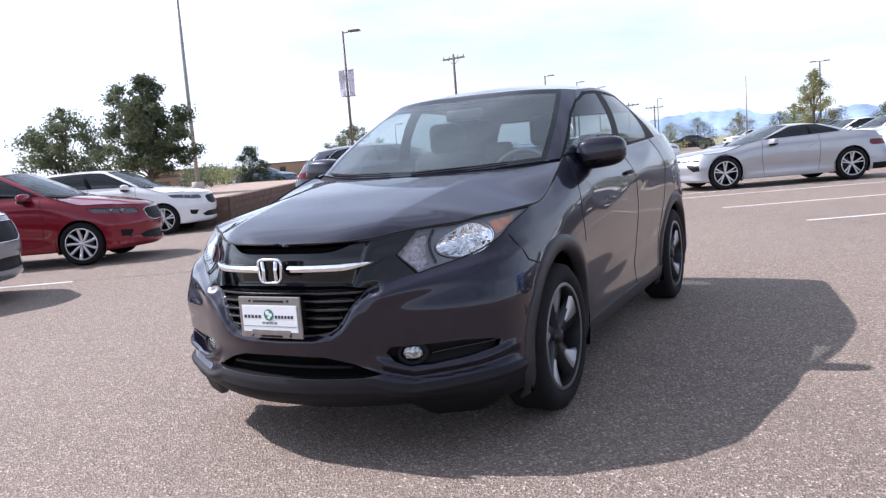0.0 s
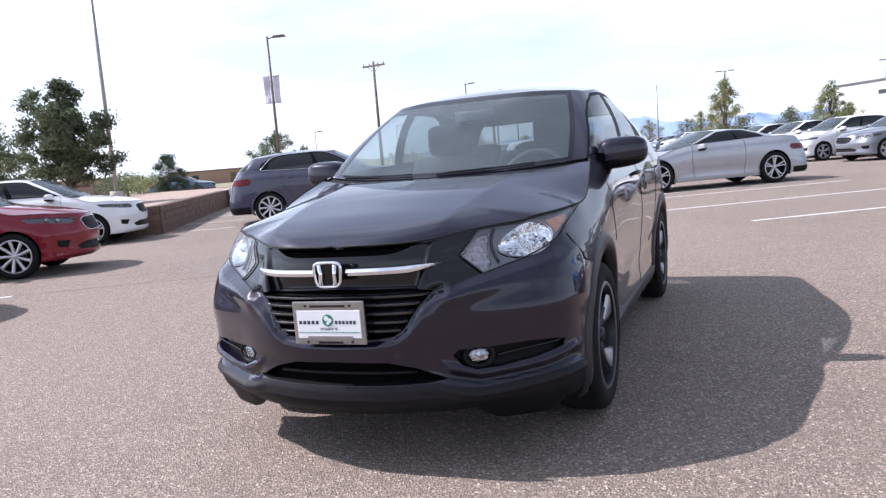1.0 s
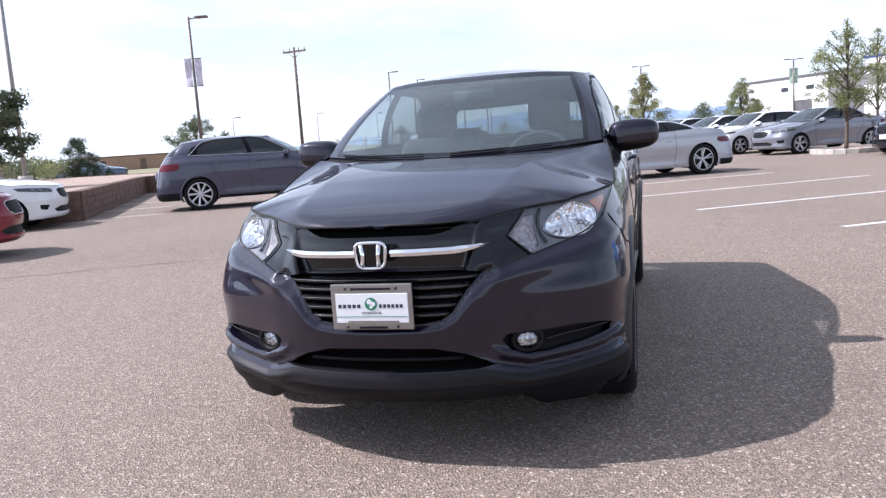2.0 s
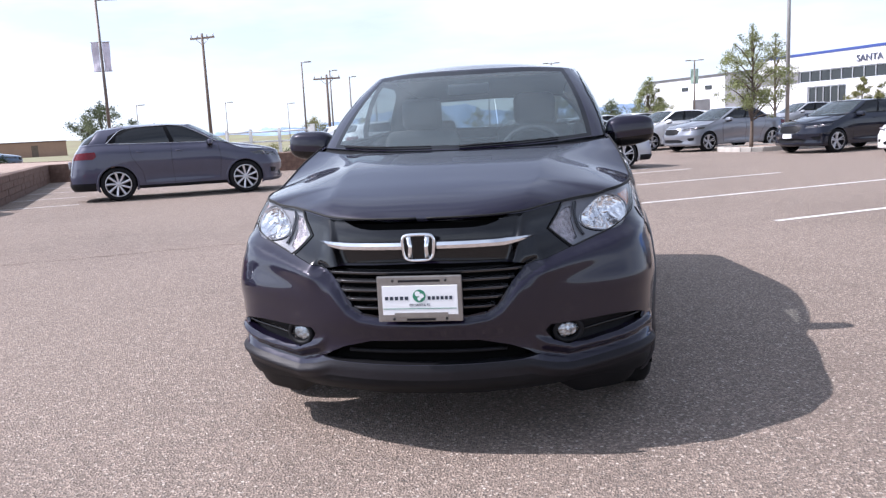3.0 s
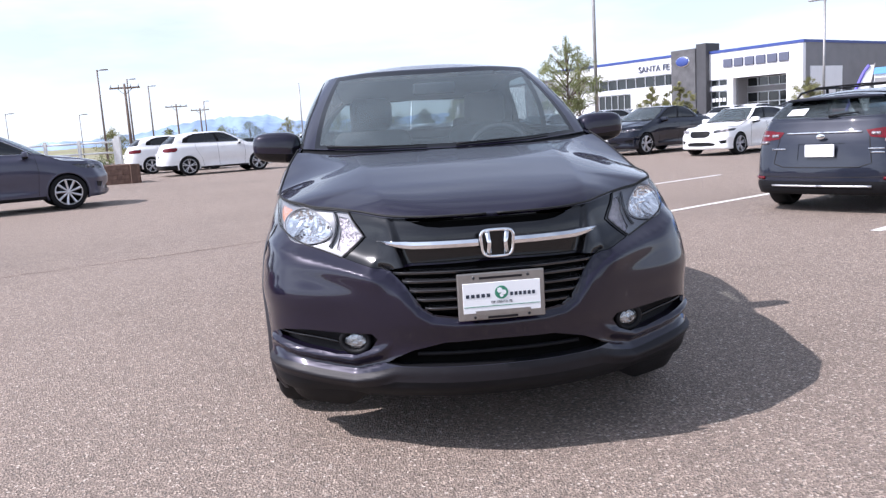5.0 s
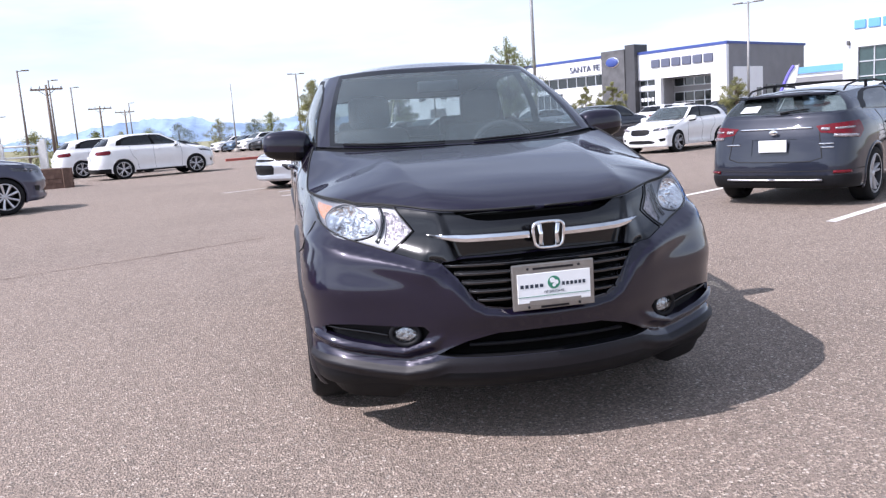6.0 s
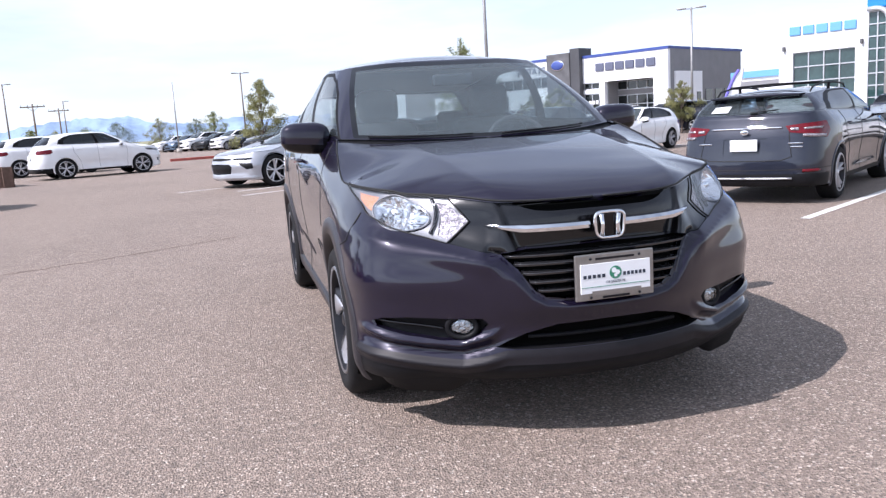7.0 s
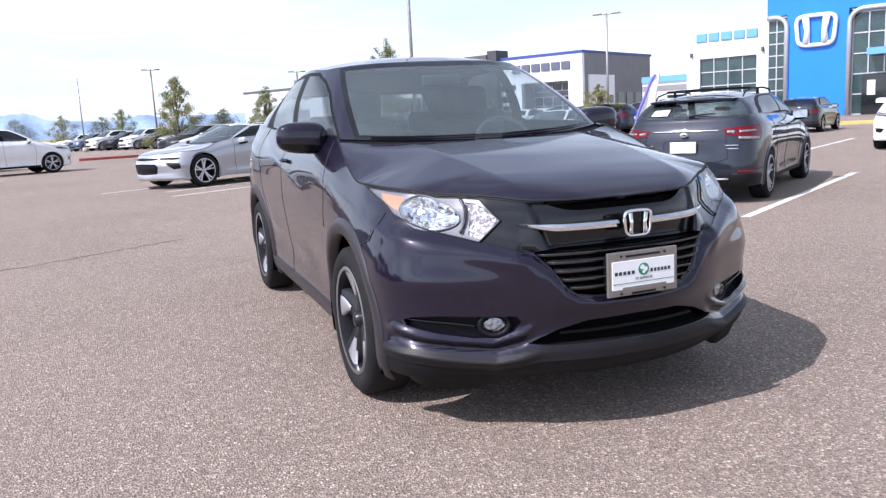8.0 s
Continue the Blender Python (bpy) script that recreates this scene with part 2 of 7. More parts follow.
def dense(poly, step):
    out = []
    for i in range(len(poly)):
        a, b = np.array(poly[i], float), np.array(poly[(i + 1) % len(poly)], float)
        k = max(1, int(math.ceil(np.linalg.norm(b - a) / step)))
        out += [tuple(a + (b - a) * j / k) for j in range(k)]
    return out


def sheet(outline, features, step):
    """Triangulates the outline with the features' outlines as edges. Returns the flat points and, for each
    feature and for the rest (None), its triangles. A feature later in the list wins."""
    from mathutils.geometry import delaunay_2d_cdt
    polys = [dense(outline, step)] + [dense(p, step) for _, p in features]
    pts, edges = [], []
    for p in polys:
        o = len(pts)
        pts += p
        edges += [(o + i, o + (i + 1) % len(p)) for i in range(len(p))]
    fixed = np.array(pts)
    lo, hi = np.array(outline).min(0), np.array(outline).max(0)
    gx, gy = np.meshgrid(np.arange(lo[0], hi[0] + step, step), np.arange(lo[1], hi[1] + step, step * 0.87))
    gx[1::2] += step / 2
    gx, gy = gx.ravel(), gy.ravel()
    keep = inside(outline, gx, gy)
    gx, gy = gx[keep], gy[keep]
    near = np.ones(len(gx), bool)
    for c in range(0, len(gx), 2000):
        d = (gx[c:c + 2000, None] - fixed[None, :, 0]) ** 2 + (gy[c:c + 2000, None] - fixed[None, :, 1]) ** 2
        near[c:c + 2000] = d.min(1) > (0.45 * step) ** 2
    allp = [Vector(p) for p in pts] + [Vector((a, b)) for a, b in zip(gx[near], gy[near])]
    v, _, f, _, _, _ = delaunay_2d_cdt(allp, edges, [], 0, 1e-5, False)
    v = np.array([(p.x, p.y) for p in v])
    f = [t for t in f if len(t) == 3]
    f = np.array(f)
    cx, cy = v[f].mean(1).T
    tag = np.full(len(f), -2)
    tag[inside(outline, cx, cy)] = -1
    for i, (_, p) in enumerate(features):
        tag[inside(p, cx, cy) & (tag > -2)] = i
    res = {None: f[tag == -1]}
    for i, (nm, _) in enumerate(features):
        old = res.get(nm)
        res[nm] = f[tag == i] if old is None else np.concatenate([old, f[tag == i]])
    return v, res


def region(v, tris, fn, lift=0.0, rim=0.0, eps=0.012, flip=False):
    """Maps a region's triangles by fn(u, v) -> 3D, lifted along the normal, with a rim turned inwards. Returns verts, faces, normals."""
    if len(tris) == 0:
        return [], [], []
    ids = np.unique(tris)
    uv = v[ids]
    p = fn(uv[:, 0], uv[:, 1])
    du = fn(uv[:, 0] + eps, uv[:, 1]) - fn(uv[:, 0] - eps, uv[:, 1])
    dv = fn(uv[:, 0], uv[:, 1] + eps) - fn(uv[:, 0], uv[:, 1] - eps)
    nr = np.cross(du, dv)
    ln = np.linalg.norm(nr, axis=1, keepdims=True)
    nr = nr / np.maximum(ln, 1e-12)
    if flip:
        nr = -nr
    p = p + nr * lift
    t = np.searchsorted(ids, tris)
    way = np.cross(p[t[:, 1]] - p[t[:, 0]], p[t[:, 2]] - p[t[:, 0]])
    back = np.einsum("ij,ij->i", way, nr[t].sum(1)) < 0
    t[back] = t[back][:, [0, 2, 1]]
    fs = [tuple(k) for k in t.tolist()]
    edge = {}
    for a, b, c in fs if rim else ():
        for q in ((a, b), (b, c), (c, a)):
            if (q[1], q[0]) in edge:
                del edge[(q[1], q[0])]
            else:
                edge[q] = 1
    p, nr = list(p), list(nr)
    if rim:
        low = {}
        for a, b in list(edge):
            for k in (a, b):
                if k not in low:
                    low[k] = len(p)
                    p.append(p[k] - nr[k] * rim)
                    nr.append(nr[k])
            fs.append((b, a, low[a], low[b]))
    return p, fs, nr


def poly_part(name, v, tris, fn, mat_, parent, label="", lift=0.0, rim=0.0, flip=False, eps=0.007):
    p, fs, nr = region(v, tris, fn, lift, rim, eps, flip)
    if not fs:
        return None
    return part(name, (p, fs), mat_, parent, label, True, nr)


# ---- the shape of a car body: a wrap round the lower body, a hood, a cabin and a roof ----
# plan knots (x, y) from the nose round to the tail, and the height of the wrap's upper edge there
PLAN = [
    (0, 0, 0.882), (0.15, 0.006, 0.883), (0.29, 0.035, 0.884), (0.42, 0.09, 0.89),
    (0.53, 0.155, 0.905), (0.65, 0.225, 0.915), (0.75, 0.29, 0.92), (0.82, 0.37, 0.93),
    (0.862, 0.5, 0.938), (0.88, 0.7, 0.946), (0.885, 0.9, 0.96), (0.878, 1.2, 1.065),
    (0.872, 1.45, 1.135), (0.868, 1.8, 1.146), (0.868, 2.6, 1.16), (0.875, 3.2, 1.19),
    (0.885, 3.54, 1.21), (0.875, 3.85, 1.22), (0.83, 4.1, 1.21), (0.7, 4.22, 1.19),
    (0.4, 4.27, 1.18), (0, 4.28, 1.18),
]
# offsets from the plan at heights .14 .20 .26
UNDER = [
    (-0.22, -0.1, -0.015), (-0.22, -0.1, -0.015), (-0.21, -0.1, -0.015), (-0.19, -0.09, -0.012),
    (-0.17, -0.08, -0.01), (-0.15, -0.07, -0.006), (-0.13, -0.05, -0.002), (-0.11, -0.04, 0),
    (-0.08, -0.03, -0.005), (-0.05, -0.03, -0.01), (-0.05, -0.03, -0.01), (-0.08, -0.055, -0.035),
    (-0.085, -0.058, -0.035), (-0.09, -0.06, -0.035), (-0.09, -0.06, -0.035), (-0.08, -0.055, -0.035),
    (-0.05, -0.03, -0.01), (-0.06, -0.03, -0.01), (-0.1, -0.05, -0.02), (-0.12, -0.06, -0.02),
    (-0.12, -0.06, -0.02), (-0.12, -0.06, -0.02),
]
# at heights .34 .42 .52 .62
FLANK = [
    (-0.005, -0.02, 0, 0), (-0.005, -0.02, 0, 0), (-0.005, -0.02, 0.003, 0.005), (-0.004, -0.012, 0.003, 0.005),
    (-0.002, -0.008, 0.003, 0.008), (-0.001, -0.005, 0.003, 0.008), (0, 0, 0.003, 0.008), (0, 0, 0.003, 0.008),
    (0, 0, 0.003, 0.008), (-0.005, -0.003, 0, 0), (-0.005, -0.003, 0, 0), (-0.025, -0.018, -0.012, -0.005),
    (-0.027, -0.027, -0.02, -0.008), (-0.028, -0.034, -0.03, -0.012), (-0.028, -0.036, -0.032, -0.014), (-0.025, -0.022, -0.018, -0.008),
    (-0.005, 0, 0, 0), (0, 0, 0, 0), (0, 0, 0, -0.005), (0, 0, 0, -0.01),
    (0, 0, 0, -0.01), (0, 0, 0, -0.01),
]
# and at four even steps from .62 to the upper edge
SHOULDER = [
    (-0.012, -0.028, -0.05, -0.088), (-0.012, -0.028, -0.05, -0.088), (-0.012, -0.03, -0.054, -0.09), (-0.012, -0.033, -0.062, -0.098),
    (-0.021, -0.048, -0.082, -0.12), (-0.028, -0.064, -0.105, -0.155), (-0.027, -0.062, -0.108, -0.165), (-0.022, -0.054, -0.1, -0.16),
    (-0.013, -0.038, -0.075, -0.128), (-0.004, -0.022, -0.05, -0.092), (-0.003, -0.015, -0.036, -0.075), (0, -0.008, -0.03, -0.095),
    (0, -0.005, -0.03, -0.122), (0, -0.003, -0.025, -0.108), (0, -0.003, -0.025, -0.108), (0, -0.003, -0.025, -0.11),
    (0, -0.006, -0.03, -0.12), (-0.005, -0.015, -0.04, -0.12), (-0.015, -0.035, -0.07, -0.13), (-0.025, -0.045, -0.08, -0.13),
    (-0.025, -0.045, -0.08, -0.13), (-0.025, -0.045, -0.08, -0.13),
]
ZETA = np.array([0, 0.075, 0.15, 0.25, 0.35, 0.475, 0.6, 0.7, 0.8, 0.9, 1.0])
LEVELS = np.array([0.14, 0.20, 0.26, 0.34, 0.42, 0.52, 0.62])
# cabin knots: foot (x, y, z) and head (x, y, z), from the windscreen's middle round to the rear window's
CABIN_TALL = [
    ((0.0, 1.13, 1.095), (0.0, 1.955, 1.532)), ((0.40, 1.20, 1.105), (0.31, 1.985, 1.533)), ((0.690, 1.385, 1.125), (0.535, 2.08, 1.522)),
    ((0.748, 1.475, 1.130), (0.598, 2.16, 1.515)), ((0.757, 2.35, 1.150), (0.622, 2.50, 1.535)), ((0.758, 3.10, 1.180), (0.600, 3.00, 1.515)),
    ((0.750, 3.72, 1.212), (0.560, 3.48, 1.440)), ((0.66, 4.02, 1.195), (0.50, 3.70, 1.425)), ((0.0, 4.13, 1.175), (0.0, 3.78, 1.44)),
]
CROWN_TALL = ([1.955, 2.2, 2.5, 3.0, 3.4, 3.8], [1.533, 1.576, 1.600, 1.592, 1.55, 1.445])
HOOD_MID = ([0.088, 0.14, 0.22, 0.35, 0.5, 0.7, 0.9, 1.1, 1.45], [0.882, 0.912, 0.942, 0.974, 1.003, 1.04, 1.07, 1.095, 1.125])


class Shape:
    """One car's surfaces, in car space: the nose at y = 0, the tail towards +y."""

    def __init__(self, cabin=CABIN_TALL, crown=CROWN_TALL, hood=HOOD_MID, stretch=None, tops=None, sx=1.0, sz=1.0, relief=None, ridge=False):
        self.relief, self.ridge = relief, ridge
        k = np.array([(a, b) for a, b, _ in PLAN])
        seg = np.concatenate([[0], np.cumsum(np.linalg.norm(np.diff(k, axis=0), axis=1))])
        fine = np.linspace(0, seg[-1], 900)
        c = spline(seg, k, fine)
        pad = 14
        wrap_c = np.concatenate([c[1:pad + 1][::-1] * (-1, 1), c, c[-pad - 1:-1][::-1] * (-1, 1)])
        g = np.exp(-np.linspace(-2, 2, 2 * pad + 1) ** 2)
        g /= g.sum()
        c = np.stack([np.convolve(wrap_c[:, i], g, "valid") for i in (0, 1)], 1)
        self.S = seg[-1]
        self.seg, self.fine, self.c = seg, fine, c
        t = np.gradient(c, axis=0)
        t /= np.linalg.norm(t, axis=1, keepdims=True)
        self.n = np.stack([t[:, 1], -t[:, 0]], 1)
        self.tab = np.hstack([np.array(UNDER), np.array(FLANK), np.array(SHOULDER)])
        self.top_k = np.array(tops if tops is not None else [r[2] for r in PLAN])
        self.cabin, self.crown, self.hood = cabin, crown, hood
        self.stretch, self.sx, self.sz = stretch, sx, sz
        f, h = np.array([a for a, _ in cabin], float), np.array([b for _, b in cabin], float)
        self.qk = np.arange(len(cabin))
        mk = (f + h) / 2
        self.kk = np.concatenate([[0], np.cumsum(np.linalg.norm(np.diff(mk, axis=0), axis=1))])
        self.foot, self.head = f, h
        q = np.linspace(0, 8, 400)
        m = (self.knit(f, q) + self.knit(h, q)) / 2
        self.q_fine, self.u_fine = q, np.concatenate([[0], np.cumsum(np.linalg.norm(np.diff(m, axis=0), axis=1))])
        s = np.linspace(0, self.s_at_y(cabin[2][0][1] + 0.02), 160)
        e = self.raw(s, self.top(s))
        self.edge_y, self.edge_x, self.edge_z = np.maximum.accumulate(e[:, 1]), e[:, 0], e[:, 2]

    def knit(self, knots, q):
        """A point of the cabin's foot or head, by the knots' own spacing."""
        return spline(self.kk, knots, np.interp(q, self.qk, self.kk))

    def fit(self, p):
        """From the pattern's measures to this car's."""
        p = np.array(p, float)
        if self.stretch is not None:
            p[..., 1] = np.interp(p[..., 1], *self.stretch)
        p[..., 0] *= self.sx
        p[..., 2] *= self.sz
        return p

    def top(self, a):
        return spline(self.seg, self.top_k, a)

    def s_at_y(self, y):
        i = np.argmin(np.abs(self.c[60:850, 1] - y) + (self.c[60:850, 0] < 0.6)) + 60
        return float(self.fine[i])

    def s_at_x(self, x):
        return float(np.interp(x, self.c[:420, 0], self.fine[:420]))

    def raw(self, s, z):
        s, z = np.asarray(s, float), np.asarray(z, float)
        sg, a = np.where(s < 0, -1.0, 1.0), np.minimum(np.abs(s), self.S)
        tp = self.top(a)
        zt = np.where(z < 0.62, np.interp(z, LEVELS, ZETA[:7]), 0.6 + 0.4 * (z - 0.62) / (tp - 0.62))
        rows = spline(self.seg, self.tab, a)
        zt = np.clip(zt, 0, 1)
        i = np.clip(np.searchsorted(ZETA, zt, side="right") - 1, 0, 9)
        r = np.arange(len(a))
        sl = np.gradient(rows, ZETA, axis=1)
        h = ZETA[i + 1] - ZETA[i]
        t = (zt - ZETA[i]) / h
        o = rows[r, i] * (2 * t**3 - 3 * t**2 + 1) + sl[r, i] * h * (t**3 - 2 * t**2 + t) + rows[r, i + 1] * (3 * t**2 - 2 * t**3) + sl[r, i + 1] * h * (t**3 - t**2)
        if self.relief is not None:
            o = o + self.relief(a, z) * (1 - smooth_step(z, tp - 0.06, tp - 0.005))
        cx, cy = np.interp(a, self.fine, self.c[:, 0]), np.interp(a, self.fine, self.c[:, 1])
        nx, ny = np.interp(a, self.fine, self.n[:, 0]), np.interp(a, self.fine, self.n[:, 1])
        return np.stack([sg * (cx + nx * o), cy + ny * o, z], -1)

    def wrap(self, s, z):
        return self.fit(self.raw(s, z))

    def on(self, x, y, z):
        """The wrap's (s, z) nearest to a place."""
        s = np.linspace(0, self.S, 700)
        p = self.raw(s, np.full(700, z))
        i = np.argmin((p[:, 0] - abs(x)) ** 2 + (p[:, 1] - y) ** 2)
        return (float(s[i]) * (1 if x >= 0 else -1), z)

    def loops(self, q, w):
        sg, q = np.where(q < 0, -1.0, 1.0), np.abs(q)
        a, b = self.knit(self.foot, q), self.knit(self.head, q)
        p = a + (b - a) * w[:, None]
        t = self.knit(self.foot, q + 0.12) - self.knit(self.foot, q - 0.12)
        o = np.stack([t[:, 1], -t[:, 0], 0 * t[:, 0]], 1)
        o /= np.maximum(np.linalg.norm(o, axis=1, keepdims=True), 1e-9)
        p = p + o * (0.035 * 4 * w * (1 - w))[:, None]
        p[:, 0] *= sg
        return p

    def cab(self, u, v):
        q = np.sign(u) * np.interp(np.abs(u), self.u_fine, self.q_fine)
        q = np.where(u == 0, 1e-6, q)
        return self.fit(self.loops(q, np.clip(np.asarray(v, float) / 0.6, 0, 1)))

    def qu(self, q):
        return math.copysign(float(np.interp(abs(q), self.q_fine, self.u_fine)), q)

    def cowl(self, x):
        """The windscreen's foot as y over x."""
        q = np.linspace(0, 2.6, 80)
        f = self.knit(self.foot, q)
        return np.interp(np.abs(x), f[:, 0], f[:, 1])

    def crease(self, y):
        """Where the hood's fold runs."""
        return spline([0.1, 0.14, 0.3, 0.6, 1.0, 1.45], [0.345, 0.352, 0.385, 0.42, 0.45, 0.47], y)

    def hood_at(self, x, y):
        x, y = np.asarray(x, float), np.asarray(y, float)
        xe, ze = np.interp(y, self.edge_y, self.edge_x), np.interp(y, self.edge_y, self.edge_z)
        zc = spline(*self.hood, y)
        r = np.clip(np.abs(x) / np.maximum(xe, 0.02), 0, 1.05)
        z = ze + (zc - ze) * (1 - r ** 2.4)
        xc = self.crease(y)
        if self.ridge:
            # a flat middle between two ridges, falling away to the wings
            flat_z = ze + (zc - ze) * (1 - r ** 6)
            t = np.clip((np.abs(x) - xc) / np.maximum(xe - xc, 0.02), 0, 1)
            mid_z = zc - 0.005 * np.clip(np.abs(x) / xc, 0, 1) ** 2
            wing = ze + (zc - 0.005 - ze) * (0.8 * (1 - t) + 0.2 * (1 - t ** 3))
            b = smooth_step(xe - xc, 0.0, 0.16)
            z = flat_z * (1 - b) + b * np.where(np.abs(x) < xc, mid_z, wing)
            return self.fit(np.stack([x, y, z], -1))
        k = np.clip((np.abs(x) - xc) / 0.034 + 0.5, 0, 1)
        z = z - 0.019 * k * k * (3 - 2 * k) * (1 - r ** 4)
        return self.fit(np.stack([x, y, z], -1))


def both(features):
    """Each named outline and its mirror image."""
    out = []
    for nm, p in features:
        out.append((nm, p))
        out.append((nm, [(-a, b) for a, b in p]))
    return out


def lathe(profile, seg, axis_x=True):
    """Turns (radius, along) pairs about the x axis."""
    vs, fs = [], []
    n = len(profile)
    for k in range(seg):
        a = 2 * math.pi * k / seg
        for r, o in profile:
            vs.append((o, r * math.cos(a), r * math.sin(a)))
    for k in range(seg):
        j = (k + 1) % seg
        for i in range(n - 1):
            fs.append((k * n + i, j * n + i, j * n + i + 1, k * n + i + 1))
    return vs, fs


def make_wheel(parent, x, y, r, width, spokes, style, seg=36):
    """A wheel with its outer face towards +x; x < 0 turns it round."""
    w = new("wheel")
    w.parent = parent
    w.matrix_basis = pose(x, y, r, 0, 0, 180 if x < 0 else 0)
    bright = M_RIM if style in ("twist", "dim") else M_ALLOY
    h, rr = width / 2, r * (0.725 if style == "twist" else 0.735)
    prof = [(rr, -h * 0.9), (rr + 0.03, -h), (r - 0.03, -h * 0.98), (r - 0.006, -h * 0.8), (r, -h * 0.5), (r, h * 0.5), (r - 0.006, h * 0.8), (r - 0.03, h * 0.98), (rr + 0.035, h), (rr + 0.006, h * 0.93), (rr, h * 0.86), (rr - 0.01, h * 0.6), (rr - 0.012, -h * 0.9)]
    part("tyre", lathe(prof, seg), M_TYRE, w)
    rim = [(rr + 0.002, h * 0.9), (rr - 0.004, h * 0.97), (rr - 0.016, h * 0.93), (rr - 0.022, h * 0.6), (rr - 0.03, -h * 0.6)]
    part("rim", lathe(rim[:3], seg), M_RIM_LIP if style == "twist" else bright, w)
    part("barrel", lathe(rim[2:], seg), M_RIM_DARK, w)
    part("brake_disc", lathe([(0.001, h * 0.05), (rr * 0.62, h * 0.05), (rr * 0.64, 0.0), (rr - 0.02, -h * 0.55)], 24), M_RIM_DARK, w)
    hub = lathe([(0.0005, h * 0.80), (r * 0.075, h * 0.78), (r * 0.10, h * 0.72), (r * 0.12, h * 0.3)], 20)
    part("hub_cap", hub, M_RIM_DARK if style == "twist" else M_ALLOY, w)

    def spoke(a, half_in, half_out, tw, mt, face, deep, nm="spoke", t0=0.0):
        vs, fs = [], []
        steps = 6
        for i in range(steps + 1):
            t = t0 + (1 - t0) * i / steps
            rad = r * 0.07 + (rr - 0.006 - r * 0.07) * t
            hw = half_in + (half_out - half_in) * t
            ang = a + tw * t * t
            d, o = Vector((0, math.cos(ang), math.sin(ang))), Vector((0, -math.sin(ang), math.cos(ang)))
            f = face + (h * 0.95 - face) * t * t * 0.7
            b = f - deep
            for q, e in ((-1, b), (-0.8, f), (0.8, f), (1, b)):
                p = d * rad + o * hw * q
                vs.append((e, p.y, p.z))
        for i in range(steps):
            for k in range(3):
                fs.append((i * 4 + k, i * 4 + k + 1, i * 4 + 5 + k, i * 4 + 4 + k))
        part(nm, (vs, fs), mt, w)

    for k in range(spokes):
        a = 2 * math.pi * k / spokes + 0.3
        if style == "twist":
            spoke(a, 0.030, 0.075, 0.10, M_RIM_DARK, h * 0.55, 0.03)
            spoke(a + 0.06, -0.034, 0.070, 0.18, M_RIM, h * 0.60, 0.012, "spoke_face", 0.42)
        elif style in ("pair", "dim"):
            spoke(a - 0.12, 0.014, 0.016, -0.06, bright, h * 0.66, 0.04)
            spoke(a + 0.12, 0.014, 0.016, 0.06, bright, h * 0.66, 0.04)
        else:
            spoke(a, 0.017, 0.5 * math.pi * rr / spokes * 0.62, 0.05, bright, h * 0.7, 0.04)
    return w


def ring_geo(shape, yc, zc, r0, r1, lift, side, seg=40, squash=1.0, lo=-0.35, hi=math.pi + 0.35):
    """A wheel arch moulding laid on the wrap."""
    sc = shape.s_at_y(yc)
    vs, fs = [], []
    prof = ((r0 - 0.004, -0.04), (r0, lift), ((r0 + r1) / 2, lift + 0.004), (r1 - 0.008, lift), (r1, -0.006))
    for i in range(seg + 1):
        a = lo + (hi - lo) * i / seg
        for r, l_ in prof:
            s, z = sc - r * math.cos(a), zc + r * math.sin(a) / squash
            z = max(z, 0.17)
            p = shape.raw(np.array([s]), np.array([z]))[0]
            n = len(vs)
            nx = np.interp(s, shape.fine, shape.n[:, 0])
            ny = np.interp(s, shape.fine, shape.n[:, 1])
            p = shape.fit(p + np.array([nx, ny, 0]) * l_)
            vs.append((p[0] * side, p[1], p[2]))
    m = len(prof)
    for i in range(seg):
        for k in range(m - 1):
            f = (i * m + k, i * m + k + 1, (i + 1) * m + k + 1, (i + 1) * m + k)
            fs.append(f if side > 0 else f[::-1])
    return vs, fs


def roof_geo(shape, n=40, m=9):
    q = np.linspace(-8, 8, 2 * n + 1)
    h = shape.loops(np.where(q == 0, 1e-6, q), np.ones(len(q)))
    vs, fs = [], []
    for p in h:
        zc = float(spline(*shape.crown, p[1]))
        for k in range(m):
            r = k / (m - 1)
            vs.append(shape.fit((p[0] * (1 - r), p[1], p[2] + (zc - p[2]) * (1 - (1 - r) ** 2.2) + 0.0)))
    for i in range(2 * n):
        for k in range(m - 1):
            fs.append((i * m + k, (i + 1) * m + k, (i + 1) * m + k + 1, i * m + k + 1))
    return vs, fs


